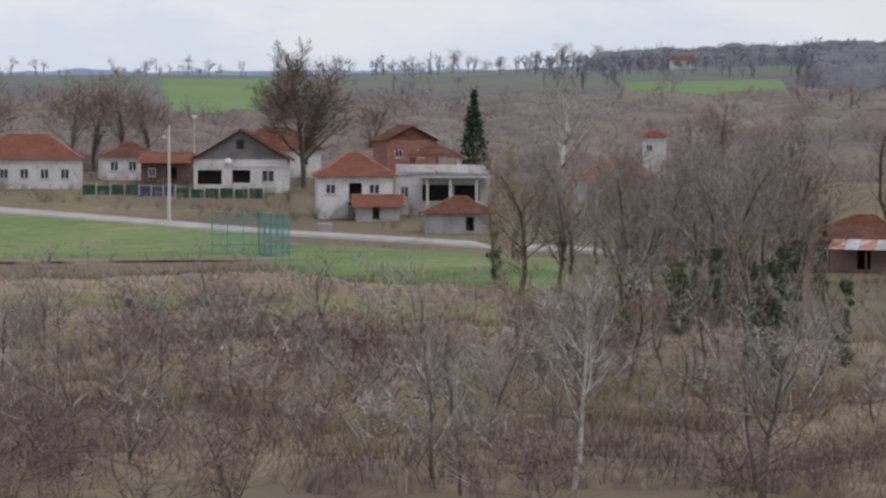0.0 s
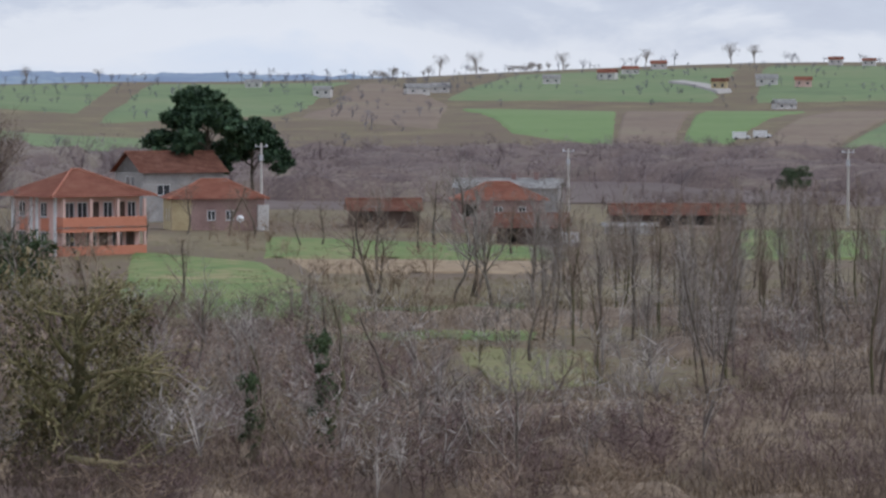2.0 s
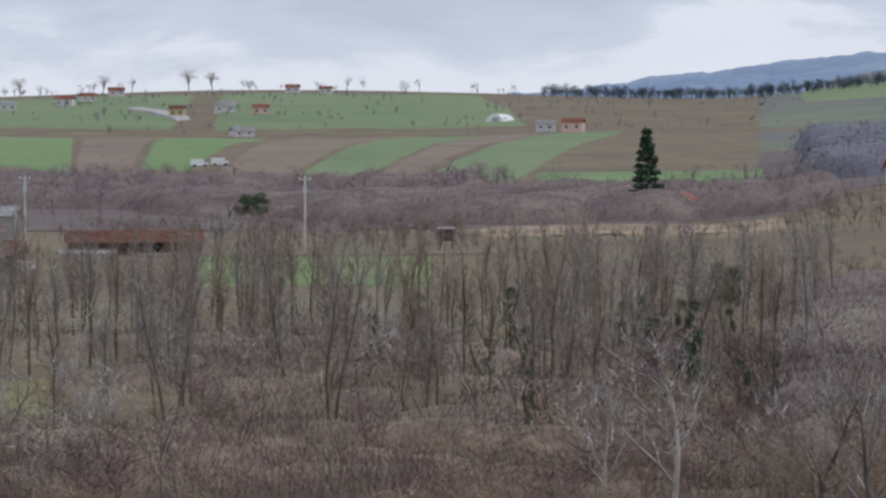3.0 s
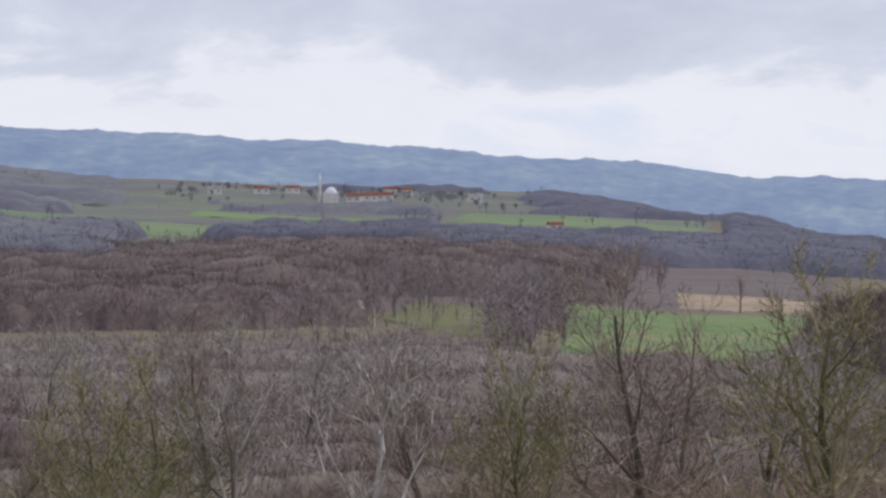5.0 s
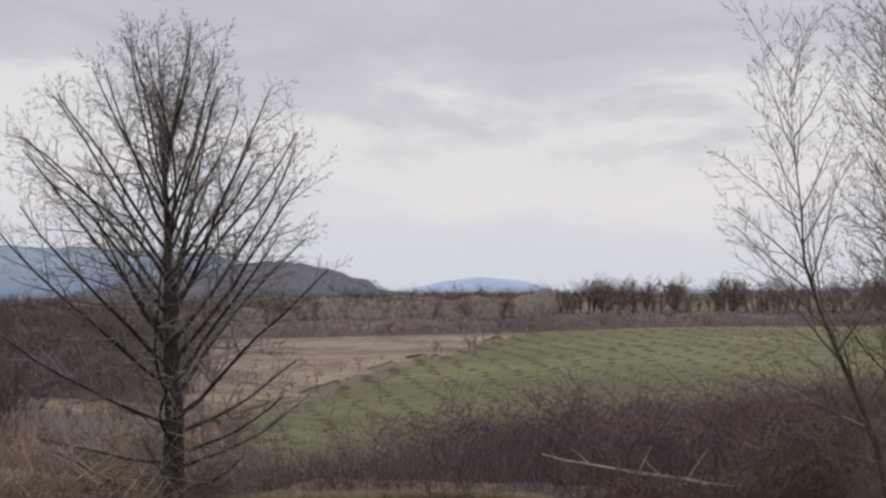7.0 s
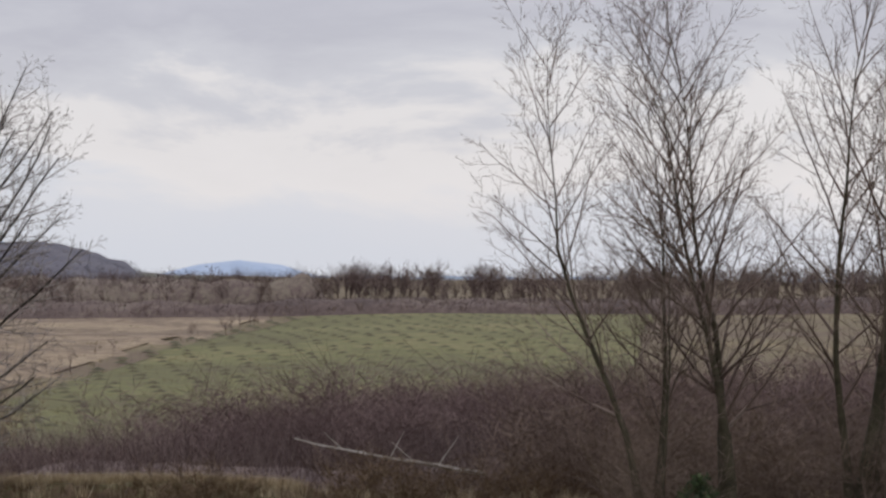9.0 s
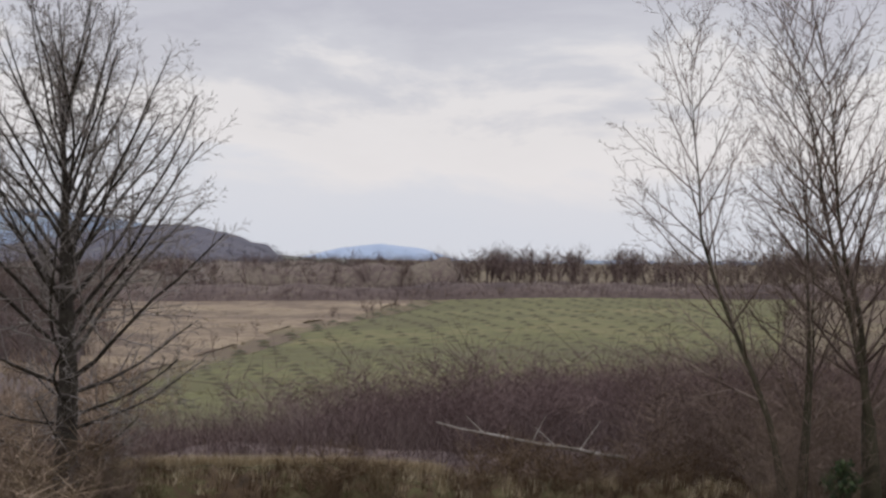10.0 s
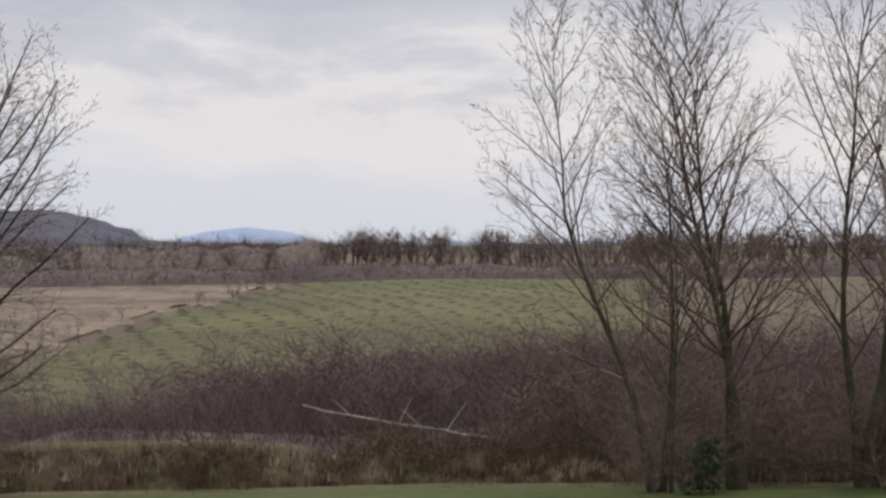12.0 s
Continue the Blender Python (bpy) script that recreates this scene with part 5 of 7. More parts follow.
h1 = house(-3.9, 396, -3, 12.4, 10, 4.6, "white one-storey house with grey unplastered gable and loggia", roof="gabley", rise=4.2, over=0.8, gable=M_CONCRETE, roof_mat=M_OLDTILE,
           front=[(9.0, 1.6, 1.7, 1.6)], open_holes=[(0.5, 1.3, 3.2, 1.9), (5.1, 1.5, 2.4, 1.7)], right=[(3, 1.5, 1, 1.3)], lift=-0.4)
# solid near-black block painted as the shade inside the loft opening
part("loft_opening_shade", boxed(-0.55, 0.45, -5.06, -4.9, 6.0, 7.2), M_DARK, h1)
part("string_course", boxed(-6.3, 6.3, -5.1, -4.98, 3.6, 3.95), M_WHITE, h1)
satellite_dish(h1, -1.6, -5.3, 4.4)
house(-3.25, 432, 4, 12.5, 8, 4.0, "white house behind with a mottled brown tile roof", rise=3.0, roof_mat=M_OLDTILE, front=row_of(1.2, 2.8, 4, 1.6, 1.1, 1.3), chimneys=[(-3.6, 0, -0.6)])
h2 = house(-1.74, 344, 3, 8.7, 7.5, 4.9, "small two-storey white house with an orange hipped roof", rise=2.6, front=[(0.9, 2.7, 1.2, 1.2), (5.9, 2.7, 1.3, 1.2)], open_holes=[(3.6, 1.4, 1.5, 2.6)],
           left=[(2, 2.6, 1, 1.2)], chimneys=[(2.4, 2.0, -0.9)])
part("landing", boxed(-0.9, 4.4, -5.6, -3.75, 1.9, 2.1), M_CONCRETE, h2)
for k in range(7):
    part("step", boxed(-0.9 - 0.32 * (k + 1), -0.9 - 0.32 * k, -5.4, -4.4, 0, 1.9 - 0.27 * k), M_CONCRETE, h2)
annex = house(-1.28, 336.5, 2, 5.0, 3.6, 1.7, "low lean-to with a red tile roof beside the house", roof="gable", rise=1.3, wall=M_CONCRETE, roof_mat=M_TILE, name="lean_to", open_holes=[(1.9, 0.2, 0.8, 1.4)])
h3 = house(0.0, 352, -4, 10.8, 8, 4.6, "white concrete house with an open terrace and dark ground floor", roof="gable", rise=0.25, over=0.2, roof_mat=M_WHITE,
           open_holes=[(3.2, 1.6, 3.2, 1.9), (7.0, 1.6, 3.0, 1.9)], front=[(0.6, 2.0, 1.0, 1.3)], side=M_CONCRETE)
for k, px in enumerate((-1.4, 1.3, 4.4)):
    part("pillar", boxed(px - 0.15, px + 0.15, -6.6, -6.3, 0, 4.4), M_WHITE, h3)
part("porch_roof", boxed(-2.4, 6.2, -7.0, -3.9, 4.35, 4.55), M_GREYSHEET, h3, "pale sheet porch roof")
part("terrace_parapet", boxed(-5.3, 5.3, -4.1, -3.9, 5.0, 5.9), M_WHITE, h3)
up, _ = hip_roof(6.2, 5.0, 1.5, 0.5)
up.transform(Matrix.Translation((-0.9, 0.5, 6.7)))
part("upper_roof", up, M_OLDTILE, h3, "dark red hipped roof over the terrace")
for px, py in ((-3.7, -1.8), (1.9, -1.8), (-3.7, 2.6), (1.9, 2.6), (-0.6, -1.8)):
    part("roof_post", boxed(px - 0.14, px + 0.14, py - 0.14, py + 0.14, 4.7, 6.8), M_REDPAINT if px < 0 else M_PLASTIC, h3)
part("chimney", boxed(0.3, 0.9, 1.0, 1.6, 6.6, 9.0), M_CONCRETE, h3)
part("stair", boxed(-5.0, -3.6, -7.4, -4.1, 0, 1.2), M_CONCRETE, h3)
house(-0.75, 442, 14, 7.6, 9, 5.0, "red brick house with a plain tile gable", roof="gabley", rise=2.2, wall=M_BRICK, roof_mat=M_OLDTILE, front=[(1.2, 2.4, 1.2, 1.2), (4.6, 2.4, 1.2, 1.2)])
house(0.32, 318, -6, 6.9, 5.5, 2.2, "low stone shed with an old tile roof", rise=1.7, wall=M_CONCRETE, roof_mat=M_OLDTILE, name="shed", open_holes=[(4.4, 0.3, 0.9, 1.5)])
house(3.35, 347, 5, 9.4, 8, 4.6, "white house with an orange roof behind bare trees", rise=2.5, front=row_of(1, 3.0, 3, 2.4, 1.1, 1.3))
house(4.1, 424, 0, 3.4, 3.4, 6.8, "narrow white house top with a red roof", rise=0.9, roof_mat=M_TILE, front=[(0.5, 4.6, 1.0, 1.0)])
g1 = house(8.15, 254, -12, 8.8, 7, 2.7, "old house with rusty tile roof and white end wall", rise=2.0, wall=M_PINKWALL, side=M_WHITE, roof_mat=M_OLDTILE, front=[(1.0, 0.9, 1.0, 1.1)], open_holes=[(4.5, 0.2, 1.2, 1.8)])
for k in range(5):
    bm = boxed(-1.9 + 1.3 * k, -0.65 + 1.3 * k, 0, 1.9, 0, 0.05)
    bm.transform(pose(0, -5.6, 1.95, 24, 0, 0))
    part("sheet", bm, M_GREYSHEET if k % 2 else M_RUST, g1, "corrugated sheet over the porch")
for px in (-1.8, 1.3, 4.5):
    part("porch_post", boxed(px - 0.07, px + 0.07, -5.5, -5.36, 0, 2.0), M_TIMBER, g1)
g2 = house(9.95, 216, -14, 6.4, 5.5, 2.4, "orange hollow-block outbuilding with a low tile roof", rise=0.9, wall=M_BLOCK, roof_mat=M_TILE, name="outbuilding", over=0.4)
part("column", boxed(1.6, 2.1, -2.86, -2.7, 0, 2.4), M_CONCRETE, g2)
part("footing", boxed(-1.2, 3.3, -2.9, -2.7, -0.6, 0.25), M_CONCRETE, g2)


def open_barn(az, d, turn):
    x, y, z = spot(az, d)
    root = thing("barn", pose(x, y, z, 0, 0, -az + turn), "small red block barn with a bright sheet-metal roof", "barn")
    w, dep = 5.6, 3.8
    part("front_wall", boxed(-w / 2, w / 2, -dep / 2, -dep / 2 + 0.2, -1, 1.0), M_BARNRED, root)
    part("back_wall", boxed(-w / 2, w / 2, dep / 2 - 0.2, dep / 2, -1, 2.7), M_BARNRED, root)
    for sx in (-1, 1):
        gm = bmesh.new()
        vs = [gm.verts.new((sx * (w / 2 - 0.1), yy, zz)) for yy, zz in ((-dep / 2 + 0.2, -1), (dep / 2 - 0.2, -1), (dep / 2 - 0.2, 2.7), (0.9, 3.3), (-dep / 2 + 0.2, 1.7))]
        gm.faces.new(vs)
        bmesh.ops.solidify(gm, geom=gm.faces[:], thickness=0.2)
        part("end_wall", gm, M_BARNRED, root)
    for px in (-2.7, -0.2, 2.6):
        part("post", boxed(px - 0.1, px + 0.1, -dep / 2, -dep / 2 + 0.2, 1.0, 1.75), M_BARNRED, root)
    n = 7
    for k in range(n):
        x0 = -w / 2 - 0.25 + (w + 0.5) * k / n
        sm = bmesh.new()
        for j in range(6):
            box(sm, x0 + 0.145 * j * (w + 0.5) / n / 0.87, x0 + (0.145 * j + 0.13) * (w + 0.5) / n / 0.87, 0, 3.25, 0.0 if j % 2 else 0.025, 0.03 if j % 2 else 0.055)
        sm.transform(pose(0, -dep / 2 - 0.3, 1.72, 29, 0, 0))
        part("roof_sheet", sm, M_SHEET, root, "galvanised corrugated roof sheet" if k == 0 else "")
    back = boxed(-w / 2 - 0.25, w / 2 + 0.25, 0, 1.25, 0, 0.05)
    back.transform(pose(0, 0.9, 3.28, -28, 0, 0))
    part("back_roof", back, M_RUST, root)
    return root


open_barn(13.25, 174, -16)
house(13.55, 362, -10, 7.6, 6.5, 3.8, "white cottage with a faded pink tile roof", rise=1.5, roof_mat=M_PINKTILE, front=[(4.6, 1.4, 1.0, 1.2)], open_holes=[(0.8, 1.2, 2.6, 1.6)])
house(12.4, 366, 6, 6.5, 6, 3.2, "low grey shed with a pinkish roof", roof="gabley", rise=1.3, wall=M_CONCRETE, roof_mat=M_PINKTILE, name="shed", open_holes=[(3.5, 0.8, 1.2, 1.4)])
house(12.8, 318, 0, 9.5, 3, 0.9, "tumbledown shed roof of old red tiles", roof="gable", rise=1.2, wall=M_CONCRETE, roof_mat=M_OLDTILE, name="shed")
bh = house(14.9, 424, 16, 12.8, 9, 6.6, "large dusty-pink brick house with a tile gable roof", roof="gable", rise=2.9, over=0.7, wall=M_PINKWALL, roof_mat=M_TILE,
           front=[(1.4, 3.6, 2.2, 1.6), (8.2, 4.0, 1.8, 1.4)], left=[(2.2, 3.8, 1.1, 1.4), (5.2, 3.8, 1.1, 1.4)])
solar_heater(bh, -1.4, -2.0, 8.2, 30)


def orange_house(az, d, turn):
    w, dep, h = 9.6, 8.6, 6.0
    root = house(az, d, turn, w, dep, h, "two-storey orange and pink house with full-width balconies", rise=2.6, over=1.3, wall=M_PINK, side=M_PINK, roof_mat=M_TILE,
                 front=[(0.9, 3.5, 1.2, 1.7), (2.4, 3.5, 1.2, 1.7), (3.9, 3.0, 1.0, 2.2), (5.4, 3.5, 1.1, 1.7), (6.9, 3.0, 1.0, 2.2), (8.2, 3.5, 1.0, 1.7),
                        (0.9, 0.7, 1.2, 1.6), (3.4, 0.7, 1.2, 1.6), (4.9, 0.1, 1.0, 2.2), (6.4, 0.7, 1.2, 1.6), (8.0, 0.1, 1.0, 2.2)],
                 left=[(1.0, 3.7, 1.3, 1.5), (5.2, 3.7, 1.3, 1.5), (1.0, 0.8, 1.3, 1.5), (5.2, 0.8, 1.3, 1.5)], chimneys=[(0.6, 0.8, -0.3)])
    y0, y1 = -dep / 2 - 1.3, -dep / 2
    for z0 in (-0.1, 2.75):
        bal = part("balcony", boxed(-w / 2, w / 2, y0, y1, z0 - 0.15, z0 + 0.05), M_CONCRETE, root)
        part("parapet", boxed(-w / 2, w / 2, y0, y0 + 0.15, z0 - 0.5, z0 + 1.0), M_ORANGE, bal, "orange painted parapet")
        for sx in (-1, 1):
            part("parapet", boxed(min(sx * w / 2, sx * (w / 2 - 0.15)), max(sx * w / 2, sx * (w / 2 - 0.15)), y0 + 0.15, y1, z0 - 0.5, z0 + 1.0), M_ORANGE, bal)
        for k in range(4):
            px = -w / 2 + 0.15 + (w - 0.3) * k / 3
            part("column", boxed(px - 0.14, px + 0.14, y0 + 0.02, y0 + 0.3, z0 + 1.0, z0 + 2.75), M_PINK, bal)
    for yy in (-2.15, 2.05):
        for z0 in (2.35,):
            part("spandrel", boxed(-w / 2 - 0.03, -w / 2 + 0.05, yy - 0.8, yy + 0.8, z0, z0 + 1.3), M_ORANGE, root)
    for yy in (-4.1, -0.6, 0.5, 4.1):
        part("pilaster", boxed(-w / 2 - 0.06, -w / 2 + 0.05, yy - 0.25, yy + 0.25, -0.8, 5.9), M_PLASTIC, root)
    part("cellar_window", boxed(2.6, 4.0, y0 - 0.02, y0 + 0.1, -1.0, -0.5), M_PLASTIC, root)


orange_house(18.55, 297, 31)
house(20.35, 388, 24, 11.5, 9, 6.4, "old grey house with a large brown tile roof", roof="gable", rise=2.7, over=0.6, wall=M_CONCRETE, roof_mat=M_OLDTILE,
      front=[(2, 3.4, 1.9, 1.4), (6.5, 3.4, 1.4, 1.3)], left=[(3.2, 4.4, 1.0, 1.4), (5.0, 4.4, 1.0, 1.4)])
yh = house(21.2, 352, 8, 11.0, 8, 3.8, "low old house with faded yellow end and orange roof", rise=2.2, over=0.5, wall=M_PINKWALL, side=M_YELLOW, roof_mat=M_TILE,
           front=[(4.2, 1.2, 1.0, 1.2), (6.4, 1.2, 1.0, 1.2)], left=[(2, 1.2, 0.9, 1.3), (4.6, 1.2, 0.9, 1.3)], chimneys=[(1.5, 0, -0.3)])
part("yellow_front", boxed(-5.5, -3.2, -4.04, -3.99, 0, 3.6), M_YELLOW, yh, "faded yellow plaster panel")
part("white_lean_to", boxed(4.6, 5.9, -4.9, -4.05, 0, 3.0), M_WHITE, yh)
satellite_dish(yh, 2.6, -4.4, 1.4)
house(24.5, 364, 3, 8.5, 6, 2.1, "low timber barn with a brown tile roof", roof="gable", rise=1.4, wall=M_TIMBER, roof_mat=M_OLDTILE, name="barn", open_holes=[(1.2, 0.2, 1.6, 1.7)])
house(26.95, 388, -5, 13.5, 8, 4.4, "long house with a pale sheet roof and stove pipes", roof="gable", rise=1.1, wall=M_CONCRETE, roof_mat=M_GREYSHEET, chimneys=[(0.6, 0, 0.6), (3.6, 0, 0.8)])
c2 = house(26.72, 355, 5, 10.6, 8, 4.0, "old farmhouse of timber and plaster with orange roof", rise=2.1, wall=M_PINKWALL, roof_mat=M_TILE,
           front=[(4.6, 2.0, 1.0, 1.2), (7.4, 2.0, 1.0, 1.2)], open_holes=[(1.0, 2.0, 1.4, 1.5)])
satellite_dish(c2, 2.2, -4.4, 2.2)
house(27.4, 331, -6, 7.4, 5.5, 1.9, "low shed with a dark tile roof", roof="gable", rise=1.5, wall=M_TIMBER, roof_mat=M_OLDTILE, name="shed", open_holes=[(1, 0.2, 1.4, 1.5)])
x, y, z = spot(28.12, 327)
tank = thing("water_tank", pose(x, y, z, 0, 0, -28), "white plastic water tanks on a low stand", "tank")
part("stand", boxed(-1.2, 1.2, -0.5, 0.5, -0.2, 0.4), M_CONCRETE, tank)
for sx in (-0.6, 0.6):
    part("tank", tubed((sx, 0, 0.4), (sx, 0, 1.5), 0.52, 0.5, 12), M_PLASTIC, tank)
sh = house(30.2, 376, 4, 16.5, 6, 1.6, "long low cattle shed with a brown roof and open front", roof="gable", rise=1.3, wall=M_TIMBER, roof_mat=M_OLDTILE, name="cattle_shed", open_holes=row_of(4.5, 1.9, 6, 0.3, 1.3, 1.2))
house(29.3, 356, 4, 6.0, 3, 0.9, "low white shed beside the cattle shed", roof="gable", rise=0.3, wall=M_WHITE, roof_mat=M_GREYSHEET, name="shed")
x, y, z = spot(36.25, 392)
cabin = thing("cabin", pose(x, y, z, 0, 0, -36), "small raised hut with a pale roof", "hut")
part("body", boxed(-0.9, 0.9, -0.9, 0.9, 1.0, 2.6), M_TIMBER, cabin)
part("roof", boxed(-1.2, 1.2, -1.2, 1.2, 2.6, 2.78), M_GREYSHEET, cabin)
for px, py in ((-0.8, -0.8), (0.8, -0.8), (-0.8, 0.8), (0.8, 0.8)):
    part("leg", boxed(px - 0.08, px + 0.08, py - 0.08, py + 0.08, -0.3, 1.0), M_TIMBER, cabin)
x, y, z = spot(40.86, 490)
pav = thing("pavilion", pose(x, y, z, 0, 0, -41), "open red pavilion with a hipped red roof", "pavilion")
bm, _ = hip_roof(5.8, 5.0, 1.5, 0.6)
bm.transform(Matrix.Translation((0, 0, 2.6)))
part("roof", bm, M_PINKTILE, pav)
for px in (-2.7, -0.9, 0.9, 2.7):
    for py in (-2.3, 2.3):
        part("post", boxed(px - 0.12, px + 0.12, py - 0.12, py + 0.12, -0.4, 2.7), M_REDPAINT, pav)
part("balustrade", boxed(-2.7, 2.7, -2.42, -2.34, 0.2, 1.1), M_REDPAINT, pav)
part("back_panel", boxed(-2.7, 2.7, 2.2, 2.3, -0.4, 2.6), M_REDPAINT, pav)

wh = house(53.45, 482, -4, 9.2, 8.5, 4.9, "white two-storey house with an orange roof above bare concrete", rise=1.9, over=0.5, roof_mat=M_TILE,
           front=[(1.4, 3.2, 1.0, 1.2), (6.4, 3.2, 1.2, 1.2), (4.0, 2.6, 1.0, 1.9), (2.2, 0.7, 0.9, 1.0), (6.4, 0.7, 0.9, 1.0)])
part("ground_floor", boxed(-4.64, 4.64, -4.29, -4.25, -1, 0.6), M_CONCRETE, wh)
part("balcony_slab", boxed(-4.6, 4.6, -5.1, -4.3, 2.2, 2.4), M_CONCRETE, wh)
solar_heater(wh, 2.4, -1.2, 6.2, 25)
house(45.4, 492, 8, 10.5, 7, 2.6, "low house with red tiles and white walls", roof="gable", rise=1.8, roof_mat=M_PINKTILE, front=row_of(1, 3, 3, 0.9, 1.1, 1.1))
house(46.55, 515, 0, 7, 6, 3.0, "low house with a rust-red roof", roof="gable", rise=1.3, roof_mat=M_OLDTILE, front=row_of(1, 2.5, 2, 1, 1.1, 1.1))
house(47.35, 505, 4, 4.6, 4.5, 2.9, "small flat-topped white house", roof="gable", rise=0.2, over=0.15, roof_mat=M_WHITE, front=[(1.6, 1.2, 1.0, 1.1)])
x, y, z = spot(50.25, 470)
gw = thing("garden_wall", pose(x, y, z, 0, 0, -52), "broken white garden wall above the field", "wall")
for k in range(6):
    part("wall_section", boxed(-4.2 + 1.4 * k, -4.2 + 1.4 * k + 1.1, -0.12, 0.12, -0.3, 1.25 - 0.1 * (k % 3)), M_WHITE, gw)

# ---------- far houses ----------


def far_house(az, d, w, h, wall=M_WHITE, roof_mat=M_TILE, label="small far house with pale walls and tiled roof", rise=None, lift=0.0):
    x, y, z = spot(az, d)
    root = thing("house", pose(x, y, z + lift, 0, 0, -az + (az * 57) % 40 - 20), label, "house", "far farmhouses")
    dep = w * 0.75
    part("wall", boxed(-w / 2, w / 2, -dep / 2, dep / 2, -2.5, h), wall, root)
    for k in (-1, 1):
        part("window", boxed(k * w * 0.25 - 0.6, k * w * 0.25 + 0.6, -dep / 2 - 0.05, -dep / 2 + 0.1, h * 0.45, h * 0.75), M_GLASS, root)
    bm, _ = gable_roof(w, dep, rise or w * 0.22, 0.5, True)
    bm.transform(Matrix.Translation((0, 0, h - 0.05)))
    part("roof", bm, roof_mat, root)


for az, d, w, h in ((23.32, 1514, 9, 4), (25.15, 1544, 12, 3.5), (25.6, 1580, 10, 3), (21.98, 1672, 9, 3.5), (27.77, 1723, 10, 4), (31.94, 1656, 12, 4), (32.27, 1412, 10, 3), (38.18, 1426, 9, 4)):
    far_house(az, d, w, h, roof_mat=M_GREYSHEET, label="small far white farm building with a pale roof")
for az, d, w, h in ((28.86, 1793, 11, 5), (29.3, 1900, 10, 4), (29.85, 2061, 11, 4), (33.26, 2120, 10, 4), (33.9, 2100, 9, 4), (4.63, 1134, 9, 3.5), (67.32, 1656, 8, 3), (55.94, 1757, 8, 3)):
    far_house(az, d, w, h)
far_house(31.03, 1575, 8, 5.5, M_YELLOW, M_OLDTILE, "far cream-coloured house on the hill")
far_house(32.64, 1623, 9, 4.5, M_PINK, M_TILE, "far pink house on the hill")
far_house(38.72, 1412, 10, 5, M_PINK, M_TILE, "far pink house beside the wheat")
far_house(56.03, 2500, 14, 4, M_PINK, M_PINKTILE, "far pink farmhouse on the hillside")
for az, d in ((60.69, 2450), (63.4, 2380), (63.7, 2400), (64.0, 2420), (64.1, 2700), (64.4, 2680), (61.6, 2500), (65.75, 2500), (62.2, 2600), (72.9, 2580)):
    far_house(az, d, 12, 5, roof_mat=M_TILE if int(az * 10) % 3 else M_GREYSHEET, label="far village house among bare trees")
x, y, z = spot(62.95, 2350)
mosque = thing("mosque", pose(x, y, z, 0, 0, -63), "far pale village mosque with one minaret", "mosque")
part("hall", boxed(-6, 6, -6, 6, -3, 8), M_WHITE, mosque)
dome = bmesh.new()
bmesh.ops.create_uvsphere(dome, u_segments=16, v_segments=8, radius=5)
dome.transform(pose(0, 0, 8))
part("dome", dome, M_SHEET, mosque)
part("minaret", tubed((-9, 0, -3), (-9, 0, 19), 1.3, 1.1, 10), M_WHITE, mosque)
part("spire", tubed((-9, 0, 19), (-9, 0, 24), 1.2, 0.1, 10), M_SHEET, mosque)
x, y, z = spot(37.3, 1560)
green = thing("greenhouse", pose(x, y, z, 0, 0, -50), "long white polytunnel greenhouse on the hill", "greenhouse")
bm = bmesh.new()
n = 9
for yy in (-14, 14):
    for k in range(n):
        a = math.pi * k / (n - 1)
        bm.verts.new((5 * math.cos(a), yy, -1 + 5.5 * math.sin(a)))
bm.verts.ensure_lookup_table()
for k in range(n - 1):
    bm.faces.new((bm.verts[k], bm.verts[k + 1], bm.verts[n + k + 1], bm.verts[n + k]))
bm.faces.new([bm.verts[k] for k in range(n)])
bm.faces.new([bm.verts[n + k] for k in range(n)][::-1])
part("cover", bm, M_PLASTIC, green)
part("door", boxed(-1.2, 1.2, -14.1, -14.0, -0.6, 2.4), M_GREYSHEET, green)


def van(az, d):
    x, y, z = spot(az, d)
    root = thing("van", pose(x, y, z + 0.3, 0, 0, -az + 10), "white van parked on the far field", "van")
    bm = boxed(-2.6, 2.6, -1, 1, 0.4, 1.3)
    box(bm, -2.6, 1.4, -0.95, 0.95, 1.3, 2.4)
    part("body", bm, M_PLASTIC, root)
    part("windscreen", boxed(1.4, 1.5, -0.8, 0.8, 1.35, 2.2), M_GLASS, root)
    for px in (-1.7, 1.7):
        for py in (-0.95, 0.95):
            part("wheel", tubed((px, py - 0.1, 0.4), (px, py + 0.1, 0.4), 0.4, 0.4, 10), M_DARK, root)


van(31.45, 890)
van(31.85, 900)

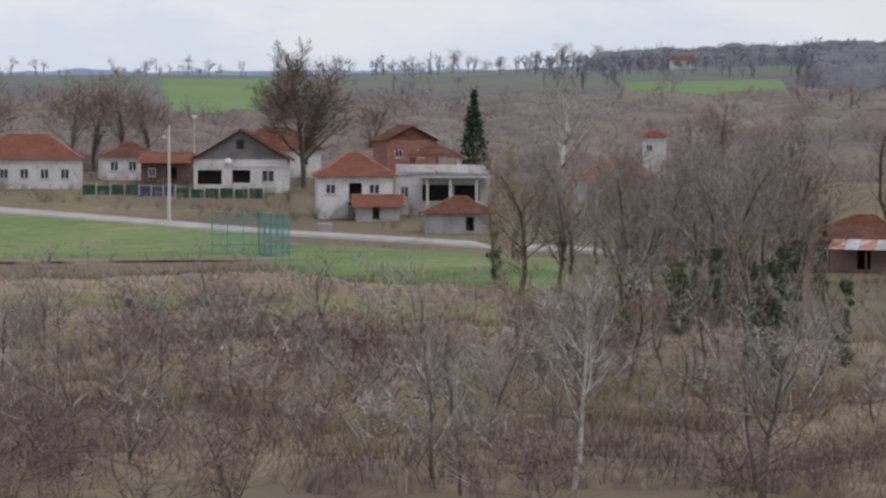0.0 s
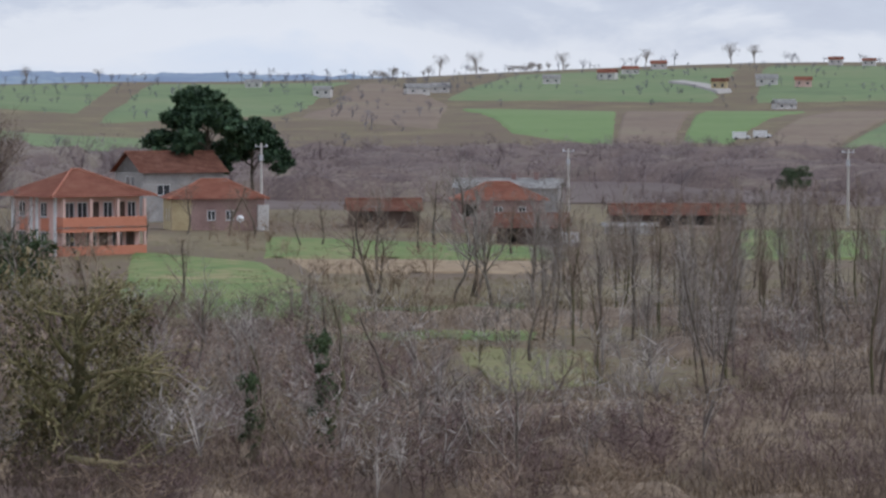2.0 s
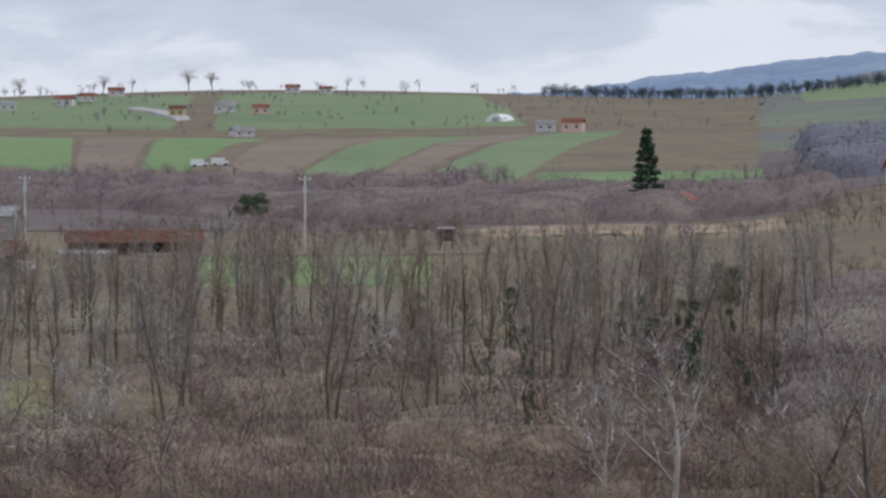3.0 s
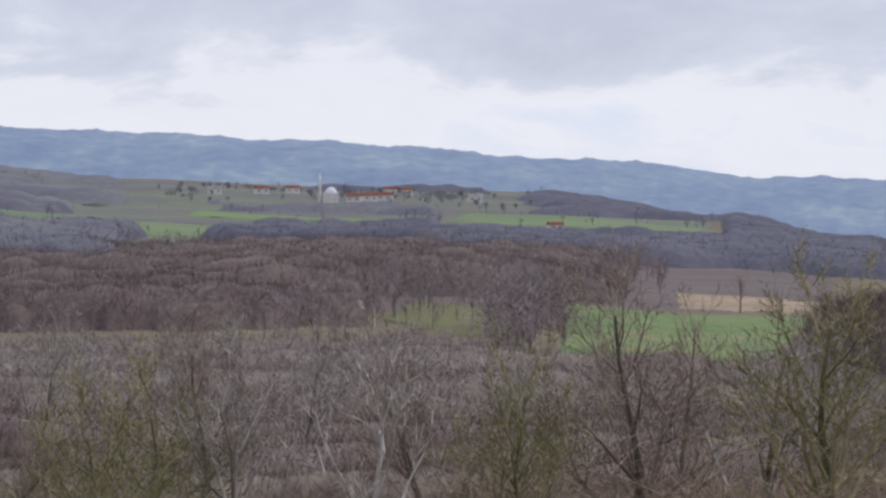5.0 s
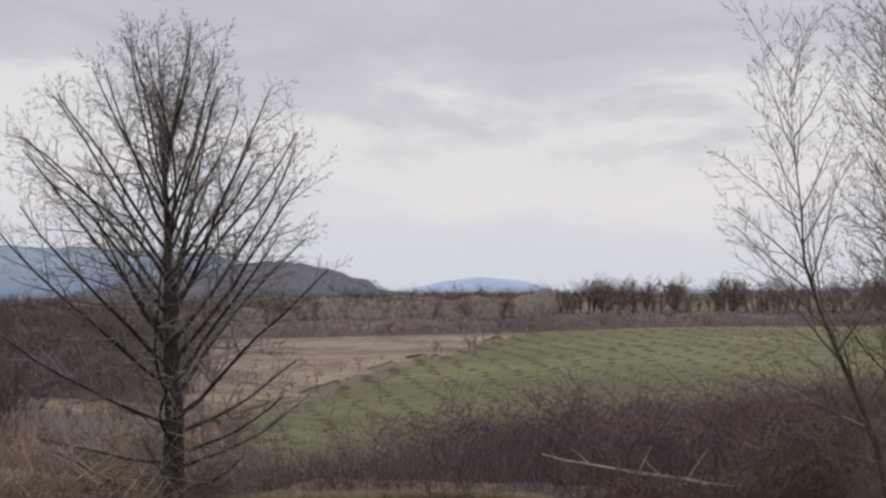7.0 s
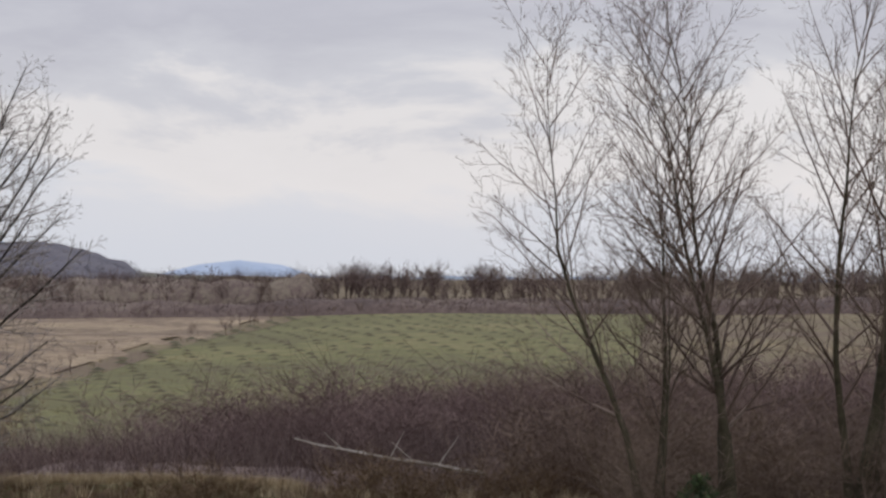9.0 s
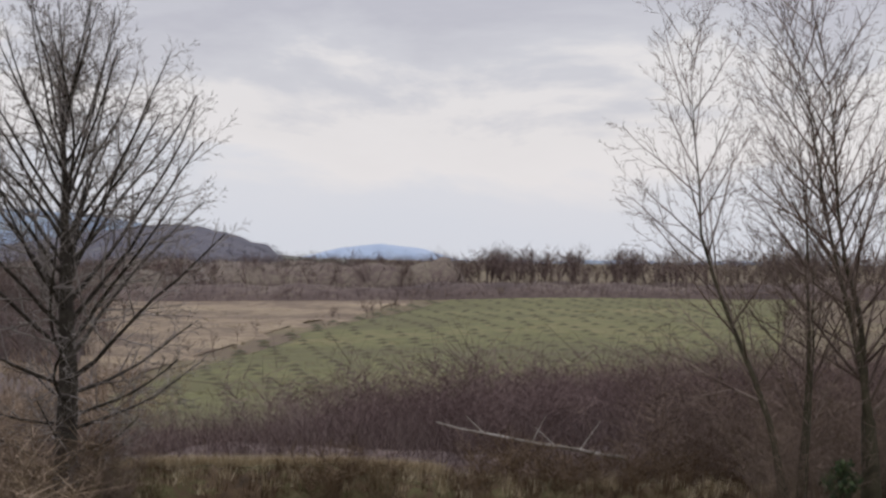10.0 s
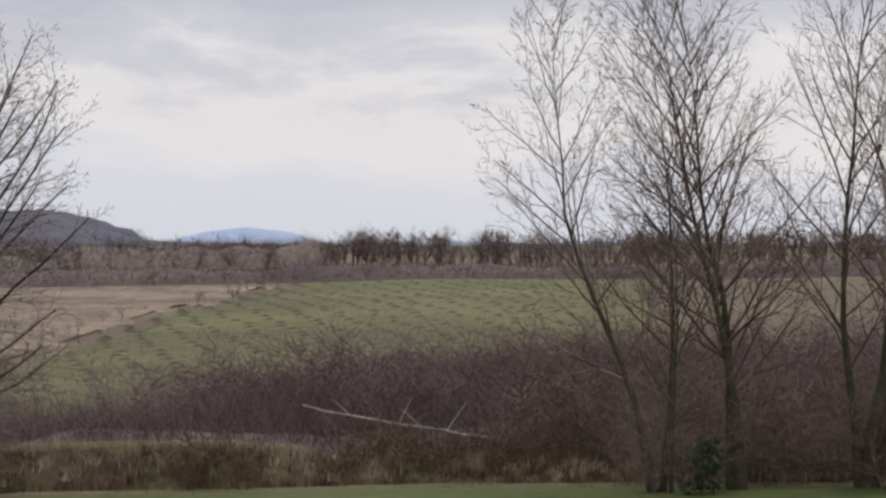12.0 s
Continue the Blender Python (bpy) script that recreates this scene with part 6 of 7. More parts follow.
# ---------- poles, fences and small village things ----------


def power_pole(az, d, h, arms=True, label="pale concrete power pole with crossarm"):
    x, y, z = spot(az, d)
    root = thing("power_pole", pose(x, y, z, 0, 0, -az), label, "pole", "power poles")
    part("shaft", tubed((0, 0, -0.5), (0, 0, h), 0.2, 0.12, 10), M_POLE, root)
    if arms:
        part("crossarm", boxed(-0.8, 0.8, -0.06, 0.06, h - 0.5, h - 0.38), M_METAL, root)
        for px in (-0.7, 0, 0.7):
            part("insulator", tubed((px, 0, h - 0.38), (px, 0, h - 0.1), 0.07, 0.05, 8), M_PLASTIC, root)
        part("transformer_bracket", boxed(-0.25, 0.25, -0.3, -0.1, h - 2.2, h - 1.5), M_METAL, root)
    else:
        part("lamp_arm", tubed((0, 0, h - 1.6), (-0.5, -0.3, h - 1.3), 0.04, 0.04, 6), M_METAL, root)
        part("lamp_head", boxed(-0.7, -0.35, -0.4, -0.2, h - 1.4, h - 1.2), M_PLASTIC, root, "white street light head")


power_pole(-5.32, 331, 11.2, False, "pale wooden pole beside the playing field")
power_pole(9.86, 324, 10.6, False, "pale concrete pole with a small street light")
power_pole(22.13, 372, 10.2)
power_pole(28.1, 402, 9.6)
power_pole(33.5, 387, 10.0)
x, y, z = spot(-4.83, 440)
lamp = thing("street_lamp", pose(x, y, z), "tall slim street lamp with a greenish head", "lamp")
part("pole", tubed((0, 0, -0.5), (0, 0, 8.2), 0.1, 0.06, 8), M_POLE, lamp)
part("head", boxed(-0.35, 0.35, -0.2, 0.2, 8.2, 8.65), M_PLASTIC, lamp)


def sports_cage(az, d):
    x, y, z = spot(az, d)
    root = thing("goal_cage", pose(x, y, z, 0, 0, -az + 18), "teal painted steel goal cage with netting", "goal")
    w, dep, h = 4.6, 9.0, 4.0
    for k in range(6):
        yy = -dep / 2 + dep * k / 5
        part("post", tubed((w / 2, yy, -0.3), (w / 2, yy, h), 0.05, 0.05, 6), M_TEAL, root)
    for k in range(4):
        xx = -w / 2 + w * k / 3
        part("post", tubed((xx, dep / 2, -0.3), (xx, dep / 2, h), 0.05, 0.05, 6), M_TEAL, root)
    for zz in (0.1, 1.0, 2.0, 3.0, h):
        part("rail", tubed((w / 2, -dep / 2, zz), (w / 2, dep / 2, zz), 0.04, 0.04, 6), M_TEAL, root)
        part("rail", tubed((-w / 2, dep / 2, zz), (w / 2, dep / 2, zz), 0.04, 0.04, 6), M_TEAL, root)
    net = bmesh.new()
    for k in range(30):
        yy = -dep / 2 + dep * k / 29
        box(net, w / 2 - 0.012, w / 2 + 0.012, yy - 0.012, yy + 0.012, 0, h)
    for k in range(16):
        xx = -w / 2 + w * k / 15
        box(net, xx - 0.012, xx + 0.012, dep / 2 - 0.012, dep / 2 + 0.012, 0, h)
    for k in range(14):
        zz = h * k / 13
        box(net, w / 2 - 0.012, w / 2 + 0.012, -dep / 2, dep / 2, zz - 0.012, zz + 0.012)
    part("net", net, M_TEAL, root)
    part("kerb", boxed(-w / 2, w / 2 + 0.4, -dep / 2 - 0.3, -dep / 2, -0.3, 0.25), M_CONCRETE, root)


sports_cage(-3.75, 274)


def net_fence(az0, az1, d, n, mat, label):
    x0, y0, z0 = spot(az0, d)
    x1, y1, z1 = spot(az1, d)
    root = thing("fence", pose(x0, y0, min(z0, z1), 0, 0, math.degrees(math.atan2(y1 - y0, x1 - x0))), label, "fence", "garden fences")
    ln = math.hypot(x1 - x0, y1 - y0)
    for k in range(n + 1):
        part("post", tubed((ln * k / n, 0, -0.3), (ln * k / n, 0, 1.45), 0.05, 0.05, 6), M_METAL, root)
    for k in range(n):
        part("panel", boxed(ln * k / n + 0.08, ln * (k + 1) / n - 0.08, -0.03, 0.03, 0.0, 1.3 - 0.12 * (k % 3 == 1)), mat, root)


net_fence(-7.0, -5.9, 384, 4, M_GREENNET, "dark green netting fence before the gardens")
net_fence(-5.9, -5.2, 381, 3, M_BLUETARP, "dark blue tarpaulin fence panels")
net_fence(-5.2, -3.5, 378, 6, M_GREENNET, "dark green netting fence before the white house")
x, y, z = spot(-6.07, 181)
sign = thing("round_sign", pose(x, y, z, 0, 0, 6), "dark round sign on a slim post", "sign")
part("post", tubed((0, 0, -0.2), (0, 0, 1.8), 0.03, 0.03, 6), M_METAL, sign)
part("disc", tubed((0, -0.04, 1.9), (0, 0.0, 1.9), 0.3, 0.3, 18), M_DARK, sign)
part("plate", boxed(-0.5, 0.5, -0.03, 0.0, 0.2, 0.36), M_PLASTIC, sign)
x, y, z = spot(-2.3, 320)
box_thing = thing("junction_box", pose(x, y, z), "pale grey roadside cabinet beside the lane", "cabinet")
part("body", boxed(-0.7, 0.7, -0.3, 0.3, 0.05, 0.85), M_CONCRETE, box_thing)
part("lid", boxed(-0.76, 0.76, -0.36, 0.36, 0.85, 0.95), M_WHITE, box_thing)

# ---------- trees that stand out ----------
BARE = "bare winter tree with grey-brown branches"
plant(walnut_kind, -2.7, 402, 2.1, "tall bare walnut tree behind the white house", width=2.3)
for az, d, s in ((-7.2, 440, 1.9), (-6.75, 445, 2.0), (-6.2, 442, 1.9), (-8.6, 450, 1.8), (-5.7, 450, 1.6), (-9.4, 455, 1.9), (-1.4, 455, 1.5), (5.4, 420, 1.7)):
    plant(village_kinds[int(d) % 2], az, d, s * 0.9, "bare tree behind the village gardens", group="village trees")
plant(plane_kind, 2.25, 404, 1.0, "large pale-barked plane tree, leafless", width=1.15)
plant(cypress_kind, 0.6, 428, 1.22, "dark green cypress beside the brick house", width=1.7)
plant(pine_kind, 20.95, 394, 1.12, "dark umbrella pine rising behind the houses", width=1.15)
plant(pine_kind, 22.0, 404, 0.86, "smaller dark pine beside the umbrella pine", turn=80, width=0.8)
plant(fir_kind, 40.14, 500, 1.02, "dark fir with open branches beside the pavilion")
plant(bush_kind, 32.5, 512, 0.82, "dark round evergreen in the far field", width=0.66)
plant(bush_kind, 41.7, 255, 0.75, "dark round evergreen at the edge of the scrub", width=0.3)
plant(bush_kind, 17.1, 236, 0.95, "broad dark evergreen bush below the orange house", width=0.9)
plant(bush_kind, 15.9, 244, 0.8, "dark evergreen bush beside the garden", width=0.6)
for az, d, s in ((14.15, 240, 0.75), (12.0, 156, 0.75), (14.7, 130, 0.7)):
    plant(ivy_kinds[int(d) % 2], az, d, s, "ivy-covered tree trunk among scrub", group="ivy trees")
plant(bush_kind, 47.75, 512, 0.55, "dark bushy evergreen beside the white house", width=0.28)
plant(bush_kind, 48.1, 520, 0.45, "dark bushy evergreen beside the white house", width=0.3)
plant(willow_kind, 17.8, 107, 1.34, "old spreading tree with withered olive leaves")
plant(willow_kind, 19.6, 112, 0.8, "old spreading tree with withered olive leaves", turn=100)
plant(pale_kinds[0], 2.55, 104, 0.92, "dead pale tree with stripped branches")
plant(pale_kinds[1], 12.0, 108, 0.85, "pale-stemmed leafless tree in the scrub")
plant(pale_kinds[0], 11.6, 112, 0.75, "pale-stemmed leafless tree in the scrub", turn=50)
plant(grey_kinds[0], 6.2, 100, 0.78, "rounded bare tree with fine pinkish-grey twigs", width=1.0)
plant(pale_kinds[1], 40.6, 98, 0.85, "pale leafless tree with upswept branches", width=1.0)
plant(pale_kinds[0], 39.2, 104, 0.62, "pale leafless tree with upswept branches", turn=200)
for az, d, s in ((23.35, 118, 0.92), (21.95, 113, 0.72), (1.0, 235, 0.8), (7.3, 218, 1.0), (6.0, 205, 1.15), (5.6, 214, 0.95), (9.0, 262, 1.75), (8.75, 270, 1.5), (37.5, 190, 0.8), (41.0, 175, 0.8), (6.6, 212, 1.2)):
    plant(ivy_kinds[int(az * 10) % 2], az, d, s, "bare tree wrapped in dark green ivy", group="ivy trees")
grove = random.Random(21)
for k in range(36):
    az, d = grove.uniform(1.3, 7.2), grove.uniform(190, 275)
    kind = (grove_kinds + round_kinds + grove_kinds)[grove.randrange(6)]
    plant(kind, az, d, grove.uniform(0.8, 1.45), "tall bare tree of the dense grove", group="grove trees")
for k in range(165):
    az, d = grove.uniform(27.5, 44), math.sqrt(grove.uniform(140 ** 2, 262 ** 2))
    kind = (slim_kinds + dark_slim_kinds + dark_slim_kinds)[grove.randrange(7)]
    plant(kind, az, d, grove.uniform(0.6, 0.95), "slender upright bare tree of the alder stand", name="alder_tree", group="alder stand")
for k in range(13):
    plant(ivy_kinds[k % 2], grove.uniform(3.4, 8.2), grove.uniform(148, 205), grove.uniform(0.6, 1.0), "slim bare tree wrapped in dark ivy", name="ivy_tree", group="ivy grove", width=grove.uniform(0.7, 1.1))
for k in range(16):
    plant(ivy_kinds[k % 2], grove.uniform(34, 43), grove.uniform(140, 200), grove.uniform(0.5, 0.8), "slim bare tree wrapped in dark ivy", name="ivy_tree", group="ivy grove", width=grove.uniform(0.5, 0.8))
for k in range(84):
    az, d = grove.uniform(-10, 28), math.sqrt(grove.uniform(98 ** 2, 178 ** 2))
    if 11.8 < az < 15.2 and d > 118 or 7 < az < 12 and d > 160:
        continue
    kind = (broad_kinds + grey_kinds)[grove.randrange(6)]
    plant(kind, az, d, grove.uniform(0.38, 0.72), "bare scrub tree of the valley floor", name="scrub_tree", group="scrub trees")
for k in range(40):
    az, d = grove.uniform(10, 28), grove.uniform(205, 345)
    if 17.0 < az < 24.3 and d > 215 or 12.4 < az < 14.4:
        continue
    plant((broad_kinds + grey_kinds)[grove.randrange(6)], az, d, grove.uniform(0.6, 1.25), "bare orchard tree between the houses", name="fruit_tree", group="orchard trees")
for az, d, s in ((16.0, 385, 2.0), (16.5, 392, 2.1), (17.0, 400, 1.8), (11.0, 372, 1.9), (12.0, 395, 2.0), (10.3, 360, 1.5)):
    plant(village_kinds[int(d) % 2], az, d, s * 0.9, "tall bare tree beside the brick house", group="village trees")
for az, d, s in ((26.3, 232, 0.85), (25.2, 300, 0.7), (23.9, 285, 0.7), (20.6, 222, 0.65), (24.4, 236, 0.7), (25.5, 318, 0.95), (27.0, 300, 0.7), (22.9, 310, 0.6), (23.3, 312, 0.6), (20.7, 336, 0.75), (21.5, 332, 0.8), (22.0, 326, 0.7), (19.9, 318, 0.5)):
    plant(broad_kinds[int(d) % 3], az, d, s, "small bare fruit tree in the meadow", name="fruit_tree", group="orchard trees")
for az, d, s in ((31.25, 2150, 3.6), (31.7, 2160, 3.2), (29.6, 2140, 3.0), (25.6, 2180, 3.4), (26.3, 2170, 3.6), (28.0, 2150, 3.0), (11.1, 1390, 2.6), (2.3, 1400, 2.6), (0.2, 1400, 2.4), (3.0, 1400, 2.2), (17.6, 2160, 2.8), (19.0, 2180, 2.2)):
    plant(skyline_kind, az, d, s * 0.62, "lone bare tree on the skyline", group="skyline trees")

# along the near slope
for az, d, s, kd in ((46.0, 112, 1.0, 0), (47.2, 74, 0.78, 3), (48.3, 82, 0.7, 3), (50.2, 90, 0.6, 1), (53.4, 72, 0.82, 4), (54.2, 78, 0.7, 4), (56.6, 70, 0.7, 1), (58.2, 62, 0.85, 5), (59.4, 68, 0.92, 5),
                     (60.6, 120, 1.0, 0), (61.4, 66, 0.8, 2), (63.4, 62, 0.84, 6), (65.2, 70, 0.78, 3), (66.6, 68, 0.85, 5), (68.9, 72, 0.95, 0), (69.8, 84, 0.8, 4), (71.4, 66, 0.8, 2), (72.5, 64, 0.98, 5),
                     (74.3, 70, 0.72, 3), (76.5, 82, 0.6, 5), (44.6, 84, 0.7, 2), (43.4, 92, 0.7, 3), (51.6, 110, 0.8, 0), (55.4, 140, 0.9, 0), (57.3, 150, 1.0, 2), (62.4, 150, 0.9, 2)):
    kinds = (round_kinds[0], round_kinds[1], grey_kinds[0], round_kinds[1], dark_slim_kinds[0], olive_kinds[0], pale_kinds[0])[kd]
    plant(kinds, az, d, s, ("bare spreading tree on the near slope", "bare spreading tree on the near slope", "grey leafless tree on the near slope", "grey leafless tree on the near slope",
                            "dark upright bare tree on the near slope", "mossy olive-brown bare tree on the slope", "pale dead tree on the near slope")[kd], group="slope trees")
for az, d, s in ((49.3, 405, 0.95), (49.9, 340, 0.9), (50.2, 345, 0.8), (54.7, 430, 1.1), (55.2, 425, 0.8), (53.0, 820, 1.1), (50.7, 840, 1.2), (46.6, 470, 1.3), (70.9, 462, 0.75), (49.1, 345, 0.8)):
    plant(broad_kinds[int(d) % 3], az, d, s, "bare tree at a field edge", group="field trees")
for az, d, s in ((55.8, 380, 0.5), (57.6, 1300, 2.2), (58.2, 1320, 2.6), (75.6, 205, 0.55), (56.3, 350, 0.5)):
    plant(small_bush_kind, az, d, s * 1.2, "dark evergreen bush at the wood's edge", name="bush", category="bush", group="evergreen bushes")

# brown bushes close to the viewpoint
M_DEADLEAF = material("withered_brown_leaves", [(0.3, (0.06, 0.038, 0.022)), (0.5, (0.11, 0.07, 0.04)), (0.7, (0.18, 0.125, 0.075))], 0.5, island=0.6)
dead_bush = evergreen(44, 3.0, 3.6, 30, 0.03, 700, M_DEADLEAF, 0.05)
for az, d, s, w in ((78.6, 45, 1.45, 0.5), (80.2, 44, 1.35, 0.75), (82.0, 46, 1.0, 0.8), (84.3, 50, 0.85, 0.7), (80.1, 50, 0.8, 0.7), (86.6, 50, 0.7, 0.6), (88.8, 56, 0.45, 0.6), (90.2, 57, 0.5, 0.5), (87.6, 52, 0.55, 0.6)):
    plant(dead_bush, az, d, s, "withered brown-leaved bush close by", name="bush", category="bush", group="withered bushes", width=w)

# ---------- the big tree and the stems past it ----------
LIMB = [(7, 14, 0.15, 46, 0.3), (3, 7, 0.12, 44, 0.45), (2, 4, 0.1, 42, 0.5), (1, 0, 0, 0, 0)]


def oval_tree(seed):
    """A solitary tree: short dark trunk that breaks up into many rising limbs within an egg-shaped outline."""
    rng = random.Random(seed)

    def outline(h):
        return float(np.interp(h, (0.3, 1.0, 2.5, 4.4, 5.6, 7.0, 8.4, 9.4, 9.9), (0.5, 1.9, 2.8, 3.7, 3.6, 3.0, 2.25, 1.3, 0.2)))

    segs, p, step = [], Vector((0, 0, 0)), 0.88
    radii = (0.35, 0.25, 0.225, 0.2, 0.17, 0.135, 0.1, 0.07, 0.045, 0.025)
    trunk = [p.copy()]
    for k in range(9):
        p = p + Vector((rng.gauss(0, 0.05), rng.gauss(0, 0.05), step))
        segs.append((trunk[-1], p.copy(), radii[k], radii[k + 1], 0))
        trunk.append(p.copy())

    def limb(h, lean, spin, r, seed_k, rise):
        i = min(int(h / step), 8)
        q = trunk[i].lerp(trunk[i + 1], h / step - i)
        a = radians(lean)
        ln = 0.6
        while ln < 7 and ln * math.sin(a * 0.93) < outline(h + ln * math.cos(a * 0.93)) * rng.uniform(0.97, 1.03):
            ln += 0.1
        way = (math.sin(a) * math.cos(spin), math.sin(a) * math.sin(spin), math.cos(a))
        for s in grow(seed_k, ln, r, LIMB, up=rise, wander=0.08, first=way, origin=q):
            segs.append((*s[:4], s[4] + 1))

    spin = 0.4
    for k in range(56):
        spin += 2.4 + rng.uniform(-0.3, 0.3)
        h = 0.75 + 7.0 * (k / 55) ** 0.92
        lean = float(np.interp(h, (0.7, 2.0, 3.2, 4.5, 6.0, 7.8), (92, 74, 54, 42, 32, 18))) + rng.uniform(-9, 9)
        limb(h, max(lean, 6), spin, float(np.interp(h, (0.7, 2.2, 4.0, 7.8), (0.03, 0.05, 0.055, 0.025))), seed * 100 + k, 0.03 if h < 3 else 0.015)
    return segs


M_DARKBARK = material("dark_brown_bark", [(0.3, (0.02, 0.016, 0.012)), (0.5, (0.04, 0.033, 0.026)), (0.7, (0.08, 0.07, 0.055))], 1.5, fine=9, bump=0.6)
M_DARKTWIG = material("dark_tree_twigs", [(0.3, (0.13, 0.11, 0.097)), (0.5, (0.22, 0.193, 0.175)), (0.7, (0.32, 0.29, 0.265))], 0.5, island=0.4)
plant(tree_kind(oval_tree(7), M_DARKBARK, M_DARKTWIG, 0.0062, split=2), 89.82, 59, 1.06, "large solitary bare tree with an oval crown", turn=20)
STEM = [(10, 28, 0.2, 46, 0.3), (4, 7, 0.2, 38, 0.45), (3, 5, 0.15, 36, 0.5), (1, 3, 0.1, 36, 0.6), (1, 0, 0, 0, 0)]


def stems(seed, leans):
    segs = []
    for k, (dx, dy, ln, r) in enumerate(leans):
        for a, b, r0, r1, level in grow(seed + k, ln, r, STEM, up=0.05, wander=0.08, first=(dx, dy, 1), origin=(dx * 1.2, dy * 1.2, 0)):
            slim = [max(0.15, 1.1 - 1.05 * q.z / ln) if level == 0 else 0.6 for q in (a, b)]
            segs.append((a, b, r0 * slim[0], r1 * slim[1], level))
    return segs


M_STEMBARK = material("dark_mossy_stem_bark", [(0.3, (0.032, 0.027, 0.018)), (0.5, (0.06, 0.052, 0.032)), (0.7, (0.10, 0.085, 0.058))], 1.5, fine=8, bump=0.6)
M_STEMTWIG = material("reddish_stem_twigs", [(0.3, (0.09, 0.062, 0.05)), (0.5, (0.16, 0.115, 0.095)), (0.7, (0.25, 0.195, 0.165))], 0.5, island=0.4)
for seed, az, d, leans, label in (
        (81, 103.8, 56, [(-0.1, 0, 9.4, 0.11), (0.02, 0.05, 9.2, 0.1), (0.16, -0.1, 6.5, 0.06)], "slender multi-stemmed bare tree with mossy bark"),
        (91, 105.25, 56.5, [(-0.05, 0.05, 9.8, 0.15), (0.05, 0, 9.6, 0.15)], "twin-stemmed bare tree with mossy bark"),
        (101, 107.7, 57, [(-0.06, 0.05, 11, 0.13), (0.03, -0.05, 11.5, 0.16), (0.14, 0, 9, 0.09)], "multi-stemmed bare tree with mossy bark"),
        (111, 110.4, 60, [(0.1, 0.05, 11, 0.12), (-0.15, -0.05, 9, 0.1)], "multi-stemmed bare tree with mossy bark")):
    plant(tree_kind(stems(seed, leans), M_STEMBARK, M_STEMTWIG, 0.0055), az, d, 1.0, label, turn=-az)
plant(small_bush_kind, 104.6, 55.5, 0.42, "small ivy clump at the foot of the stems", name="bush", category="bush", width=0.3)

# the field-edge bank with dry grass and fallen wood
bank_verts, bank_faces = [], []
for i in range(241):
    az = 84 + 30 * i / 240
    for k in range(9):
        u = k / 8
        d = 58.8 + 3.2 * u
        x, y, z = spot(az, d)
        up = math.sin(u * math.pi) ** 0.7 * (0.75 + 0.2 * noise.noise((az * 1.3, 0, 2)) + 0.12 * noise.noise((az * 6, u * 4, 2)))
        bank_verts.append((x, y, z - 0.05 + up * (1.0 if az < 95 else max(0.45, 1 - (az - 95) * 0.12))))
for i in range(240):
    for k in range(8):
        a = i * 9 + k
        bank_faces.append((a, a + 1, a + 10, a + 9))
M_BANK = material("bank_of_earth_and_leaves", [(0.3, (0.045, 0.032, 0.02)), (0.45, (0.10, 0.065, 0.038)), (0.55, (0.09, 0.085, 0.035)), (0.7, (0.22, 0.17, 0.10))], 0.8, fine=5, coords="World", bump=0.8)
tagged(new("bank", mesh_from("bank", bank_verts, bank_faces, M_BANK)), "low earth bank with dead leaves and bracken", "bank", kind="structure")


def tuft(seed, high, n, width, lean):
    rng = np.random.RandomState(seed)
    vs = []
    for _ in range(n):
        w = rng.uniform(0, 6.28)
        a = np.array([rng.normal() * 0.15, rng.normal() * 0.15, 0])
        b = a + np.array([math.cos(w) * lean * rng.rand(), math.sin(w) * lean * rng.rand(), rng.uniform(0.5, 1.0)]) * high
        s = np.array([-math.sin(w), math.cos(w), 0]) * width
        vs.extend((a - s, a + s, b))
    v = np.array(vs, np.float32)
    return v, np.arange(len(v), dtype=np.int32).reshape(-1, 3)


tufts = [tuft(s, 0.45, 26, 0.012, 0.8) for s in range(5)]
M_DRYTUFT = material("dry_grass_blades", [(0.3, (0.26, 0.2, 0.12)), (0.5, (0.42, 0.34, 0.21)), (0.7, (0.55, 0.47, 0.33))], 0.5, island=0.5)
rim = random.Random(3)


def bank_tufts(label, mat, az0, az1, n, u0, u1, seed, scale):
    vs, fs, base = [], [], 0
    for _ in range(n):
        az, u = rim.uniform(az0, az1), rim.uniform(u0, u1)
        x, y, z = spot(az, 58.8 + 3.2 * u)
        z += math.sin(u * math.pi) ** 0.7 * 0.72 * (1.0 if az < 95 else max(0.45, 1 - (az - 95) * 0.12)) - 0.1
        v, f = tufts[rim.randrange(5)]
        vs.append(v * rim.uniform(0.6, 1.2) * scale + np.array((x, y, z), np.float32))
        fs.append(f + base)
        base += len(v)
    tagged(new("grass_tufts", mesh_from("grass_tufts", np.concatenate(vs), np.concatenate(fs), mat)), label, "grass", kind="stuff")


bank_tufts("pale dry grass along the top of the bank", M_DRYTUFT, 84, 97, 1900, 0.42, 0.6, 1, 0.75)
bank_tufts("dry grass and bracken on the bank", M_DRYTUFT, 84, 114, 220, 0.05, 0.45, 2, 0.8)
bank_tufts("brown bracken on the bank", M_DEADLEAF, 84, 114, 1300, 0.0, 0.45, 3, 0.6)
M_LAWN = material("lawn_blades", [(0.3, (0.045, 0.078, 0.02)), (0.5, (0.075, 0.12, 0.03)), (0.7, (0.11, 0.15, 0.05))], 0.5, island=0.5)
thicket("green lawn grass at the bank's foot", tufts, spread(31, 84, 114, 52, 59, 1500), M_LAWN, 0.25, 0.5, 31, "lawn_grass", "grass")
